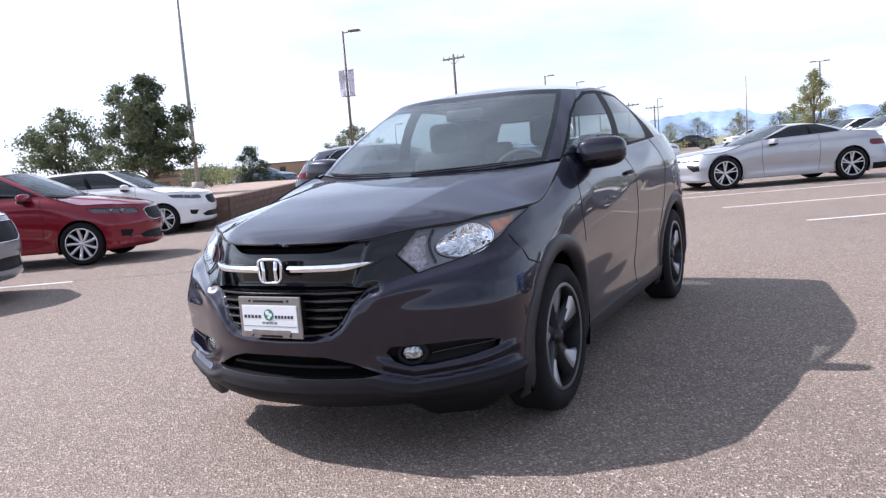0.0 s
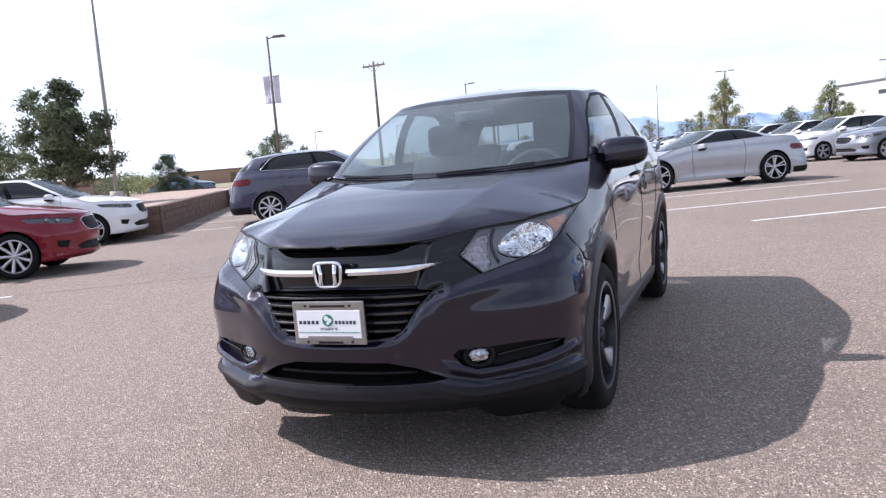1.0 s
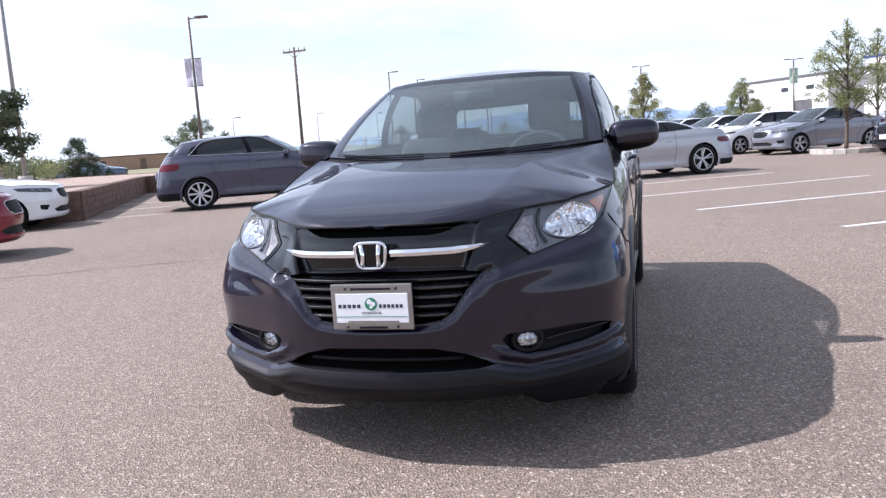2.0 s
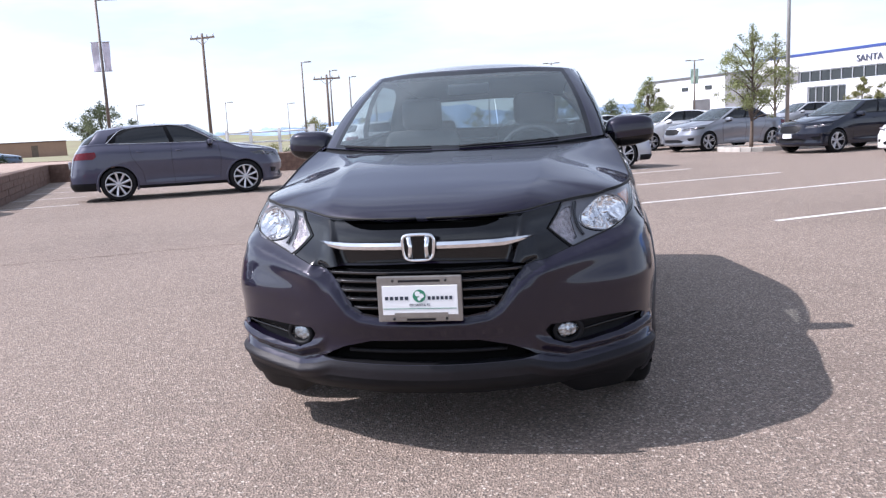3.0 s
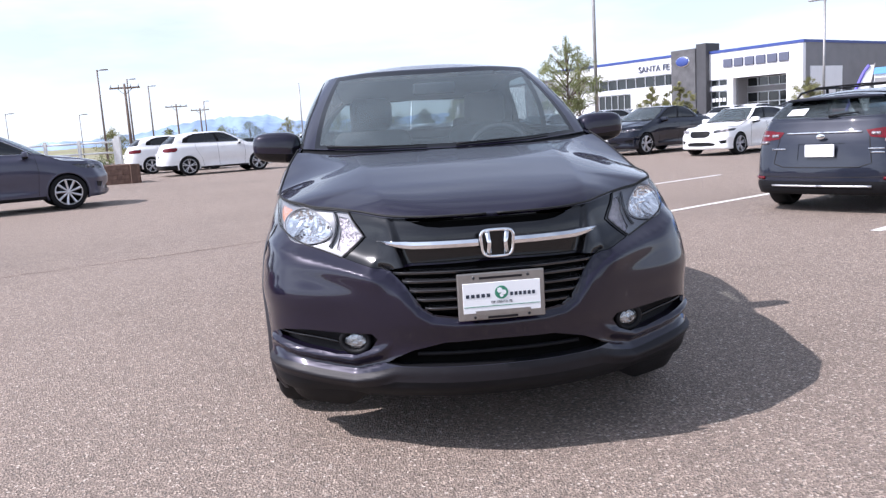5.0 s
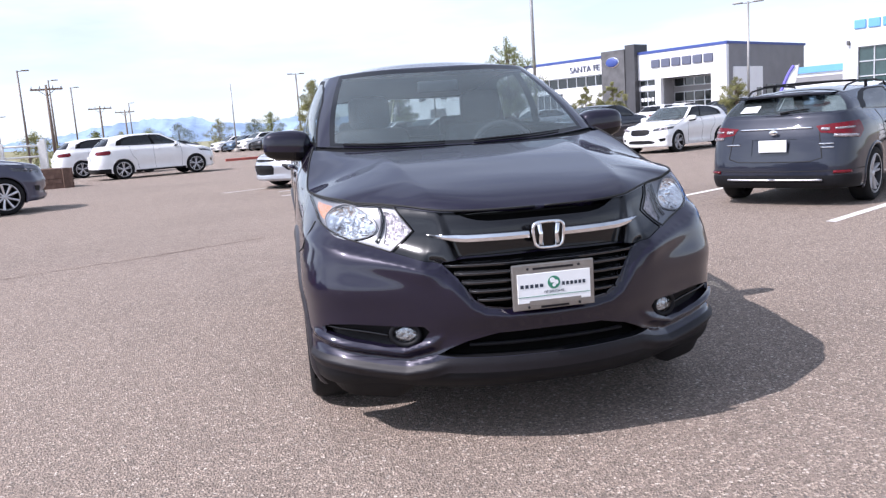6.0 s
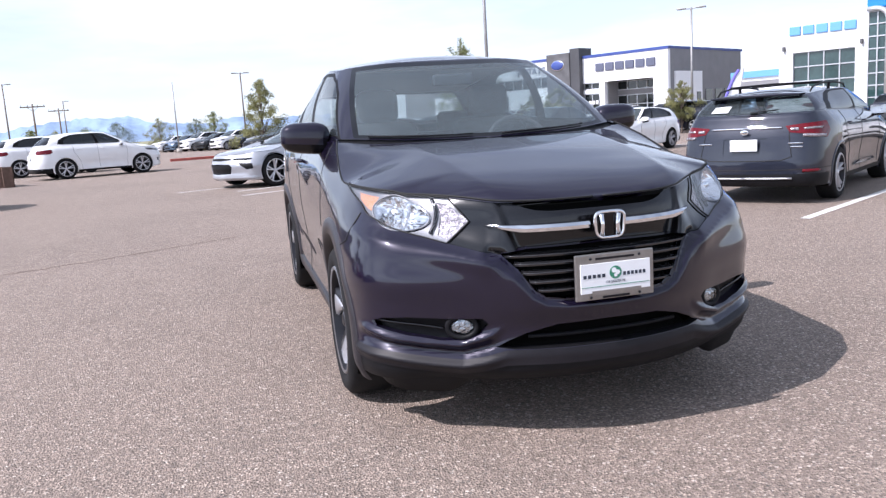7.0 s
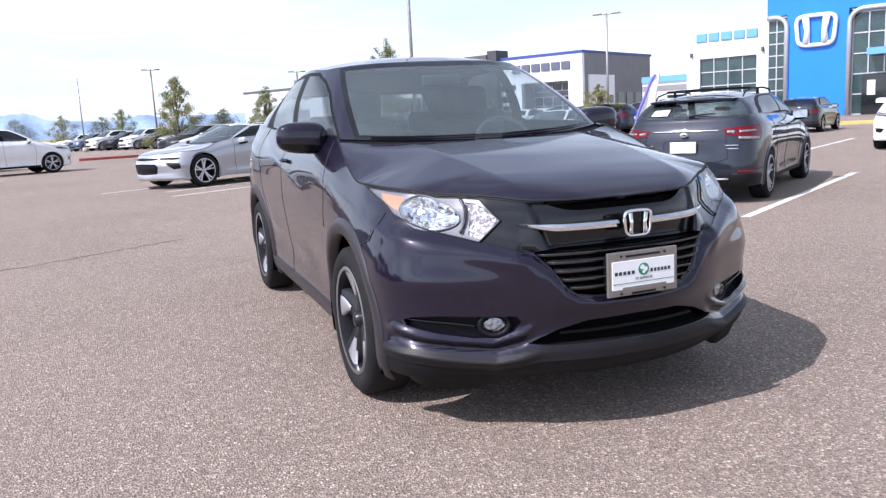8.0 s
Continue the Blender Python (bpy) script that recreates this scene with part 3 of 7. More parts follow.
def mirror_housing(parent, side, x, y, z, mat_, sx=1.0):
    """A door mirror: a rounded housing that is blunt behind, its foot and its glass."""
    bm = bmesh.new()
    bmesh.ops.create_uvsphere(bm, u_segments=24, v_segments=14, radius=1.0)
    for v in bm.verts:
        a = v.co.copy()
        e = 0.62
        a = Vector([math.copysign(abs(c) ** e, c) for c in a])
        if a.y > 0.1:
            a.y = 0.1 + (a.y - 0.1) * 0.45
        out = (a.x + 1) / 2
        v.co = Vector((a.x * 0.128, a.y * 0.095 * (1 - 0.25 * out), a.z * (0.088 - 0.014 * out) + 0.008 * a.x))
    for v in bm.verts:
        v.co = Vector((side * (x + v.co.x), y + v.co.y, z + v.co.z))
    if side < 0:
        bmesh.ops.reverse_faces(bm, faces=bm.faces)
    under = bm.copy()
    cut = lambda f: f.calc_center_median().z > z - 0.022
    bmesh.ops.delete(under, geom=[f for f in under.faces if cut(f)], context="FACES")
    bmesh.ops.delete(bm, geom=[f for f in bm.faces if not cut(f)], context="FACES")
    m = part("door_mirror", bm, mat_, parent)
    part("mirror_underside", under, M_TRIM, m)
    arm = tube_geo([(side * (x - 0.19), y - 0.07, z - 0.075), (side * (x - 0.10), y - 0.02, z - 0.06), (side * (x - 0.03), y + 0.0, z - 0.035)], [0.055, 0.040, 0.034], 10)
    part("mirror_foot", arm, M_TRIM, m)
    boxed("mirror_glass", side * x - 0.095, y + 0.045, z - 0.055, side * x + 0.095, y + 0.0505, z + 0.055, M_CHROME, m, bevel=0.002)
    return m


# ---- body shell shared by all the cars ----
def shell(thing, sh, paint_, front, glass_front, glass_side, glass_rear, glass_back=None, step=0.035, arch=0.388, axles=(0.90, 3.54), arch_z=0.335, squash=1.0, slim=False, fine=None):
    """The panels common to every car. front: features of the wrap, (name, outline). Returns the triangulated wrap."""
    S = sh.S
    s_f, s_r = sh.s_at_y(axles[0]), sh.s_at_y(axles[1])
    lo = lambda a: float(np.interp(a, [0, sh.s_at_y(0.6), sh.s_at_y(1.3), S], [0.225, 0.225, 0.235, 0.24]))
    ss = np.linspace(-S, S, 220)
    outline = [(a, lo(abs(a))) for a in ss] + [(a, float(sh.top(abs(a)))) for a in ss[::-1]]
    hole = lambda sc: [(sc + arch * math.cos(k * math.pi / 20), arch_z + arch * math.sin(k * math.pi / 20) / squash) for k in range(40)]
    feats = front + both([("hole", hole(s_f)), ("hole", hole(s_r))])
    v, reg = sheet(outline, feats, fine or step)
    poly_part("body_shell", v, reg[None], sh.wrap, paint_, thing, rim=0.012)
    # hood
    sw = np.linspace(0, sh.s_at_y(sh.cabin[2][0][1]), 50)
    e = sh.raw(sw, sh.top(sw))
    edge = [(p[0] - 0.003, p[1] + 0.003) for p in e if p[1] < sh.cowl(p[0]) - 0.07]
    xe = edge[-1][0]
    back = [(xx, float(sh.cowl(xx)) - 0.065) for xx in np.linspace(xe, 0, 16)[1:]]
    half = edge + back
    outl = half + [(-a, b) for a, b in half[::-1][1:-1]]
    ys = np.linspace(0.16, float(sh.cowl(0.5)) - 0.10, 30)
    line = lambda o: [(float(sh.crease(b)) + o, b) for b in ys]
    strip = line(-0.017) + line(0.0)[::-1], line(0.0) + line(0.017)[::-1]
    hv, hr = sheet(outl, both([("fold", strip[0]), ("fold", strip[1])]), step)
    poly_part("hood", hv, np.concatenate([hr[None], hr["fold"]]), sh.hood_at, paint_, thing, rim=0.015)
    # black cowl between hood and windscreen
    vs, fs = [], []
    for i, xx in enumerate(np.linspace(-0.74, 0.74, 25)):
        a = sh.hood_at(np.array([xx]), np.array([float(sh.cowl(xx)) - 0.075]))[0]
        b = sh.fit((xx, float(sh.cowl(xx)) + 0.02, 0))
        zf = float(np.interp(abs(xx), sh.foot[:4, 0], sh.foot[:4, 2])) * sh.sz
        vs += [(a[0], a[1], a[2] - 0.022), (b[0], b[1], zf - 0.004)]
        if i:
            fs.append((2 * i - 2, 2 * i, 2 * i + 1, 2 * i - 1))
    part("cowl", (vs, fs), M_PLASTIC, thing)
    # cabin
    um = sh.qu(8)
    us = np.linspace(-um, um, 260)
    Q = lambda pts: [(sh.qu(a), 0.6 * b) for a, b in pts]
    arc = lambda q0, q1, w, n=8: [(q0 + (q1 - q0) * k / n, w) for k in range(n + 1)]
    ws = [(a, b) for a, b in arc(-2.10, 2.10, 0.01, 24)] + [(2.06, 0.97)] + arc(1.95, -1.95, 0.985, 24) + [(-2.06, 0.97)]
    wsg = arc(-2.02, 2.02, 0.055, 24) + arc(1.95, -1.95, 0.925, 24)
    dlo = arc(2.80, 5.9, 0.0) + [(5.86, 0.55), (5.5, 0.85)] + arc(5.1, 3.1, 0.965) + [(2.84, 0.93)]
    fg = arc(3.0, 3.97, 0.045) + arc(3.97, 3.14, 0.92) + [(3.03, 0.88)]
    rg = arc(4.1, 5.62, 0.05) + [(5.58, 0.5), (5.2, 0.82), (4.9, 0.895)] + arc(4.8, 4.1, 0.90)
    if slim:
        # slender windscreen pillars, and a rear door window that ends before the hidden handle
        ws = arc(-1.93, 1.93, 0.01, 24) + [(2.04, 0.9), (2.05, 0.97)] + arc(2.0, -2.0, 0.985, 24) + [(-2.05, 0.97), (-2.04, 0.9)]
        wsg = arc(-1.84, 1.84, 0.05, 24) + arc(1.9, -1.9, 0.925, 24)
        dlo = arc(2.52, 5.62, 0.0) + [(5.5, 0.35), (5.3, 0.72)] + arc(5.0, 3.2, 0.955) + [(2.78, 0.83), (2.5, 0.62)]
        fg = arc(2.66, 4.0, 0.045) + [(3.93, 0.5)] + arc(3.80, 3.25, 0.90) + [(2.86, 0.78), (2.62, 0.60)]
        rg = arc(4.19, 5.21, 0.05) + [(5.19, 0.40), (5.08, 0.70), (4.95, 0.82)] + arc(4.75, 4.12, 0.89)
    rear = arc(6.80, 8.0, 0.07) + arc(8.0, 6.88, 0.94)
    feats = [("ws", Q(ws)), ("wsg", Q(wsg))] + both([("dlo", Q(dlo)), ("fg", Q(fg)), ("rg", Q(rg)), ("rear", Q(rear))])
    cv, cr = sheet([(u, 0.0) for u in us] + [(u, 0.6) for u in us[::-1]], feats, step)
    poly_part("cabin_frame", cv, cr[None], sh.cab, paint_, thing, eps=0.03)
    poly_part("windscreen_border", cv, cr["ws"], sh.cab, M_TRIM, thing)
    poly_part("windscreen", cv, cr["wsg"], sh.cab, glass_front, thing)
    for sd in (1, -1):
        t = cr["dlo"][(cv[cr["dlo"]].mean(1)[:, 0] > 0) == (sd > 0)]
        poly_part("window_surround", cv, t, sh.cab, M_SURROUND, thing)
    for nm, key, g in (("front_window", "fg", glass_side), ("rear_side_window", "rg", glass_rear)):
        t = cr[key]
        right = cv[t].mean(1)[:, 0] < 0
        poly_part(nm, cv, t[~right], sh.cab, g, thing)
        poly_part(nm, cv, t[right], sh.cab, g, thing)
    poly_part("rear_window", cv, cr["rear"], sh.cab, glass_back or glass_rear, thing)
    part("roof", roof_geo(sh), paint_, thing)
    # inner tub and wheel housings, their deep shade put in as black
    P = lambda x_, y_, z_: tuple(sh.fit((x_, y_, z_)))
    ya, yb = axles[0] + 0.42, axles[1] - 0.42
    bm = bmesh.new()
    a, b = P(-0.76, ya, 0.24), P(0.76, yb, 0.42)
    box(bm, *a, *b)
    a, b = P(-0.60, 0.30, 0.27), P(0.60, ya + 0.02, 0.72)
    box(bm, *a, *b)
    a, b = P(-0.38, 0.20, 0.24), P(0.38, 0.36, 0.42)
    box(bm, *a, *b)
    a, b = P(-0.58, 0.35, 0.24), P(0.58, 0.52, 0.42)
    box(bm, *a, *b)
    a, b = P(-0.60, yb - 0.02, 0.30), P(0.60, 3.95, 0.66)
    box(bm, *a, *b)
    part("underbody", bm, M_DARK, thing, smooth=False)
    for yy in axles:
        for sd in (-1, 1):
            r_ = arch + 0.02
            vs, fs = [], []
            for i in range(25):
                an = -0.5 + (math.pi + 1.0) * i / 24
                y_, z_ = yy - r_ * math.cos(an), arch_z + r_ * math.sin(an) / squash
                vs += [P(sd * 0.86, y_, max(z_, 0.2)), P(sd * 0.55, y_, max(z_, 0.2))]
                if i:
                    fs.append((2 * i - 2, 2 * i - 1, 2 * i + 1, 2 * i))
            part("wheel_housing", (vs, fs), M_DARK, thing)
    return v, reg


def seam(thing, sh, pts, radius=0.0035, mat_=None, name="panel_gap"):
    """A dark joint line along (s, z) points of the wrap, on both sides of the car."""
    d = []
    for i in range(len(pts) - 1):
        a, b = np.array(pts[i]), np.array(pts[i + 1])
        k = max(2, int(np.linalg.norm(b - a) / 0.04))
        d += [a + (b - a) * j / k for j in range(k)]
    d = np.array(d + [np.array(pts[-1])])
    for sd in (1, -1):
        p = sh.wrap(sd * d[:, 0], d[:, 1])
        part(name, tube_geo(p, radius, 5), mat_ or M_SEAL, thing)


def rear_deck(thing, sh, paint_):
    """The ledge between the cabin's foot and the wrap's upper edge behind."""
    n = 26
    q = np.linspace(5.6, 8.0, n)
    f = sh.knit(sh.foot, q)
    s = np.linspace(sh.s_at_y(f[0][1]), sh.S, n)
    e = sh.raw(s, sh.top(s))
    vs, fs = [], []
    for i in range(n):
        vs += [tuple(sh.fit(f[i])), tuple(sh.fit((f[i] + e[i]) / 2 + np.array([0, 0, 0.012]))), tuple(sh.fit(e[i]))]
        if i:
            for k in (0, 1):
                fs.append((3 * i - 3 + k, 3 * i + k, 3 * i + k + 1, 3 * i - 2 + k))
    h = len(vs)
    vs += [(-a, b, c) for a, b, c in vs]
    fs += [tuple(h + k for k in r[::-1]) for r in fs]
    part("rear_deck", (vs, fs), paint_, thing)


# ---- the dark compact crossover in the middle ----
GRILLE_EDGE = [(0.437, 0.709), (0.400, 0.700), (0.340, 0.647), (0.278, 0.567), (0.236, 0.541), (0.162, 0.529), (0.0001, 0.524)]


def chin_line(a):
    """Height of the chin's upper edge along the bumper."""
    return np.interp(np.abs(a), [0, 0.285, 0.39, 0.47, 0.55, 0.66, 0.83, 0.98], [0.348, 0.352, 0.352, 0.330, 0.316, 0.324, 0.342, 0.352])


def edge_gap(a, z, line):
    """Distance of (a, z) from a polyline."""
    best = np.full(np.shape(a), 9.0)
    for (x0, y0), (x1, y1) in zip(line[:-1], line[1:]):
        t = np.clip(((a - x0) * (x1 - x0) + (z - y0) * (y1 - y0)) / ((x1 - x0) ** 2 + (y1 - y0) ** 2), 0, 1)
        best = np.minimum(best, np.hypot(a - x0 - t * (x1 - x0), z - y0 - t * (y1 - y0)))
    return best


def fascia_relief(a, z):
    """The folds of the bumper and the doors, as offsets from the smooth body."""
    # shoulder fold under the headlamps that runs into the V round the grille
    fold = np.interp(a, [0.38, 0.44, 0.55, 0.69, 0.85, 1.05, 1.2], [0.655, 0.679, 0.707, 0.737, 0.764, 0.788, 0.80])
    w = smooth_step(a, 0.37, 0.46) * (1 - smooth_step(a, 0.85, 1.35))
    d = z - fold
    o = w * np.where(d > 0, -0.015 * (1 - np.exp(-np.maximum(d, 0) / 0.02)) * (1 - smooth_step(z, 0.79, 0.89)), 0.0)
    o = o + w * 0.013 * np.exp(-((d + 0.012) / 0.04) ** 2)
    # the face below stays upright up to the fold's foot
    o = o + w * 0.012 * np.exp(-((z - 0.70) / 0.045) ** 2)
    # rolled edge of the grille's opening
    o = o - 0.024 * np.clip(1 - edge_gap(a, z, GRILLE_EDGE) / 0.034, 0, 1) ** 2
    # ledge under the fog lamp pocket, the groove below it, and the chin
    ledge = np.interp(a, [0.38, 0.45, 0.56, 0.70, 0.82, 0.95], [0.448, 0.410, 0.378, 0.386, 0.400, 0.428])
    wl = smooth_step(a, 0.38, 0.47) * (1 - smooth_step(a, 0.93, 1.03))
    ch = chin_line(a)
    o = o + wl * 0.016 * np.exp(-((z - ledge) / 0.014) ** 2)
    o = o - wl * 0.016 * np.exp(-((z - (ledge + ch) / 2) / 0.013) ** 2)
    o = o + (1 - smooth_step(a, 0.98, 1.1)) * (0.004 + 0.016 * smooth_step(a, 0.30, 0.55)) * np.exp(-((z - ch + 0.018) / 0.018) ** 2)
    # the rising fold along the doors and the one above the sill
    up = np.interp(a, [1.95, 2.107, 2.94, 3.40, 3.8], [0.775, 0.797, 0.95, 1.055, 1.13])
    o = o + smooth_step(a, 1.85, 2.9) * (1 - smooth_step(a, 3.4, 4.0)) * 0.013 * np.exp(-np.sqrt((z - up) ** 2 + 0.0003) / 0.07)
    low = np.interp(a, [2.3, 2.4, 3.36, 3.6], [0.475, 0.483, 0.551, 0.585])
    return o + smooth_step(a, 2.1, 2.7) * (1 - smooth_step(a, 3.35, 3.7)) * 0.014 * np.exp(-np.sqrt((z - low) ** 2 + 0.0003) / 0.06)


def crossover():
    sh = Shape(relief=fascia_relief, ridge=True)
    car = empty("crossover_car", "dark plum metallic compact crossover parked on the asphalt lot", "car")
    on = sh.on
    mid = lambda x: sh.s_at_x(x)
    sym = lambda half: half + [(-a, b) for a, b in half[::-1]]
    hl_top = [(s, float(sh.top(s)) - 0.004) for s in np.linspace(on(0.80, 0.78, 0.93)[0], 0.613, 9)]
    tip, toe = (0.526, 0.819), (0.604, 0.746)
    head = hl_top + [tip, toe, (0.70, 0.768), (0.90, 0.812), (1.03, 0.846), (1.12, 0.885)]
    v_edge = [toe, (0.437, 0.709), (0.400, 0.700)] + GRILLE_EDGE[2:]
    panel = sym([(0.0001, 0.8815), (mid(0.30), 0.882), (mid(0.43), 0.8855), hl_top[-1], tip] + v_edge[:3] + [(mid(0.36), 0.70), (mid(0.15), 0.695), (0.0001, 0.695)])
    grille = sym([(0.0001, 0.728), (mid(0.30), 0.722), (mid(0.385), 0.708)] + GRILLE_EDGE[1:])
    slot = sym([(0.0001, 0.878), (mid(0.29), 0.879), (mid(0.345), 0.878), (mid(0.29), 0.858), (mid(0.25), 0.848), (mid(0.2), 0.843), (0.0001, 0.843)])
    intake = sym([(0.0001, 0.446), (0.20, 0.443), (0.32, 0.416), (0.44, 0.370), (0.36, 0.360), (0.0001, 0.356)])
    lip = [(a, 0.20) for a in np.linspace(-1.12, 1.12, 90)]
    chin = [(a, chin_line(a) - 0.05) for a, _ in lip] + [(a, chin_line(a) + 0.006) for a, _ in lip[::-1]]
    lip = lip + [(a, chin_line(a) - 0.05) for a, _ in lip[::-1]]
    f_in, f_out = 0.455, 0.92
    fogp = [(0.455, 0.455), (0.475, 0.475), (0.60, 0.474), (0.76, 0.480), (0.86, 0.474), (0.92, 0.459), (0.90, 0.440), (0.76, 0.411), (0.63, 0.394), (0.54, 0.394), (0.488, 0.415)]
    sill = [(sh.s_at_y(1.25), 0.2), (sh.s_at_y(3.2), 0.2), (sh.s_at_y(3.2), 0.315), (sh.s_at_y(1.25), 0.30)]
    m_s, m_z, m_rs, m_rz, m_lean = 0.842, 0.852, 0.165, 0.060, 0.14
    main = [(m_s + m_rs * math.cos(a), m_z + m_rz * math.sin(a) + m_lean * m_rs * math.cos(a)) for a in np.linspace(0, 2 * math.pi, 49)[:-1]]
    facet = [(0.522, 0.818), (0.618, 0.886), (0.664, 0.892), (0.642, 0.84), (0.648, 0.778), (0.602, 0.757)]
    amber = [(1.025, 0.915), (1.20, 0.926), (1.17, 0.904), (1.09, 0.880), (1.03, 0.864)]
    front = both([("head", head), ("amber", amber), ("facet", facet), ("main", main)]) + [("panel", panel), ("grille", grille), ("slot", slot), ("lip", lip), ("chin", chin), ("intake", intake)] + both([("fogp", fogp), ("sill", sill)])
    v, reg = shell(car, sh, P_MAIN, front, M_GLASS, M_GLASS_SIDE, M_GLASS_REAR, M_GLASS_REAR, step=0.02, fine=0.0105, slim=True, arch=0.402, axles=(0.935, 3.54))
    put = lambda nm, key, m_, lift=0.0, rim=0.0, label="", parent=None: poly_part(nm, v, reg[key], sh.wrap, m_, parent or car, label, lift, rim)

    def sunk(s_, z_):
        """The panel stands upright behind the hood's edge: deepest over the grille, flush beside the lamps."""
        q = sh.wrap(s_, z_)
        side = 0.405 - (0.882 - z_) * 0.5
        deep = (1 - smooth_step(np.abs(s_), side - 0.012, side + 0.022)) * (0.012 + 0.040 * (1 - smooth_step(z_, 0.69, 0.865)))
        q[:, 1] += 0.008 + deep
        return q
    poly_part("upper_grille_panel", v, reg["panel"], sunk, M_PANEL, car, "gloss black panel between the headlamps")
    # the openings' inner shade is painted with the near-black material
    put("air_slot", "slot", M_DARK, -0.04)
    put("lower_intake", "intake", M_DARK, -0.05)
    put("chin_spoiler", "chin", M_CHIN, 0.0, 0.05, "dark grey lower bumper edge")
    put("bumper_lip", "lip", M_PLASTIC, -0.006, 0.05, "black lower bumper lip")
    # air dams before the front wheels
    for sd in (1, -1):
        a = np.linspace(0.50, 1.06, 26)
        zb = 0.24 - 0.062 * smooth_step(a, 0.50, 0.64) * (1 - smooth_step(a, 0.80, 1.06))
        vs, fs = [], []
        for lift_, zz in ((-0.018, np.full(26, 0.262)), (-0.05, zb), (-0.07, zb), (-0.07, np.full(26, 0.262))):
            q = sh.wrap(sd * a, np.full(26, 0.262))
            nx, ny = np.interp(a, sh.fine, sh.n[:, 0]), np.interp(a, sh.fine, sh.n[:, 1])
            vs += [(q[i][0] + sd * nx[i] * lift_, q[i][1] + ny[i] * lift_, zz[i]) for i in range(26)]
        for i in range(25):
            for k in range(3):
                f = (k * 26 + i, k * 26 + i + 1, (k + 1) * 26 + i + 1, (k + 1) * 26 + i)
                fs.append(f[::-1] if sd > 0 else f)
        part("air_dam", (vs, fs), M_PLASTIC, car)
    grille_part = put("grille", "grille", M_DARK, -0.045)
    for nm, poly, dep in (("grille", grille, 0.045), ("intake", intake, 0.05), ("fogp", fogp, 0.04)):
        # the returning walls of the openings
        for sd in ((1,) if nm != "fogp" else (1, -1)):
            d = np.array(dense(poly, 0.03))
            a = sh.wrap(sd * d[:, 0], d[:, 1])
            c = a.mean(0)
            b = a + np.array([-sd * 0.3 if nm == "fogp" else 0.0, 1.0, 0.0]) * dep
            k = len(d)
            part("opening_wall", (list(a) + list(b), [(i, (i + 1) % k, k + (i + 1) % k, k + i) for i in range(k)]), P_MAIN if nm != "intake" else M_PLASTIC, car)
    # slats of the grille
    for zz, hx in ((0.692, 0.375), (0.662, 0.338), (0.630, 0.312), (0.598, 0.290), (0.566, 0.262)):
        d = np.linspace(-mid(hx), mid(hx), 30)
        p = sh.wrap(d, np.full(30, zz))
        vs, fs = [], []
        for i, q in enumerate(p):
            vs += [(q[0], q[1] + 0.012, q[2] - 0.003), (q[0], q[1] + 0.010, q[2] + 0.005), (q[0], q[1] + 0.04, q[2] + 0.013), (q[0], q[1] + 0.04, q[2] + 0.002)]
            if i:
                o = 4 * i
                fs += [(o - 4 + k, o + k, o + (k + 1) % 4, o - 4 + (k + 1) % 4) for k in range(4)]
        part("grille_slat", (vs, fs), M_SLAT, grille_part or car, smooth=False)
        # a paler tube imitates the sky's reflection along the slat's front
        part("slat_glint", tube_geo([(q[0], q[1] + 0.010, q[2] + 0.004) for q in p], 0.0018, 5), M_GLINT_TRIM, grille_part or car, "thin pale line drawn as sky glint on the slat")
    # bar across the lower intake
    d = np.linspace(-mid(0.30), mid(0.30), 20)
    p = sh.wrap(d, np.full(20, 0.398)) + (0, 0.025, 0)
    part("intake_bar", tube_geo(p, 0.008, 6), M_PLASTIC, car)
    # chrome wing bar, tapering to a point under each headlamp
    for sd in (1, -1):
        vs, fs = [], []
        xs = np.linspace(0.062, 0.446, 26)
        for i, x in enumerate(xs):
            zc = 0.790 + 0.012 * max(0, (x - 0.30) / 0.128) ** 1.2
            hh = 0.0130 if x < 0.325 else 0.0130 * max(0.03, (0.45 - x) / 0.125) ** 0.8
            lo_ = zc - hh
            hi_ = zc + hh
            pa = sh.wrap(np.array([mid(x)] * 3), np.array([lo_, (lo_ * 0.45 + hi_ * 0.55), hi_]))
            vs += [(sd * pa[0][0], pa[0][1] + 0.045, pa[0][2]), (sd * pa[0][0], pa[0][1] - 0.010, pa[0][2] + 0.002), (sd * pa[1][0], pa[1][1] - 0.017, pa[1][2]), (sd * pa[2][0], pa[2][1] - 0.010, pa[2][2] - 0.001), (sd * pa[2][0], pa[2][1] + 0.045, pa[2][2])]
            if i:
                o = 5 * i
                for k in range(4):
                    f = (o - 5 + k, o + k, o + k + 1, o - 4 + k)
                    fs.append(f if sd < 0 else f[::-1])
        part("chrome_bar", (vs, fs), M_CHROME, car, "bright chrome wing bar", smooth=False)
    # emblem: a plain rounded chrome ring with an upright pair of strokes and a bridge, on a black ground
    yb, zb = 0.0, 0.789
    ring = []
    for k in range(32):
        a = 2 * math.pi * k / 32
        ca, sa = math.cos(a), math.sin(a)
        rx, rz = math.copysign(abs(ca) ** 0.45, ca), math.copysign(abs(sa) ** 0.45, sa)
        ring.append(((0.055 + 0.005 * rz) * rx, yb + 0.012 - 0.012 * (1 if rz > 0 else 1), zb + 0.046 * rz))
    em = part("emblem", tube_geo(ring, 0.006, 8, True), M_CHROME, car, "plain chrome ring emblem on black")
    back = [Vector((p[0] * 0.98, p[1] + 0.006, zb + (p[2] - zb) * 0.98)) for p in ring]
    part("emblem_ground", (back, [tuple(range(32))]), M_TRIM, em)
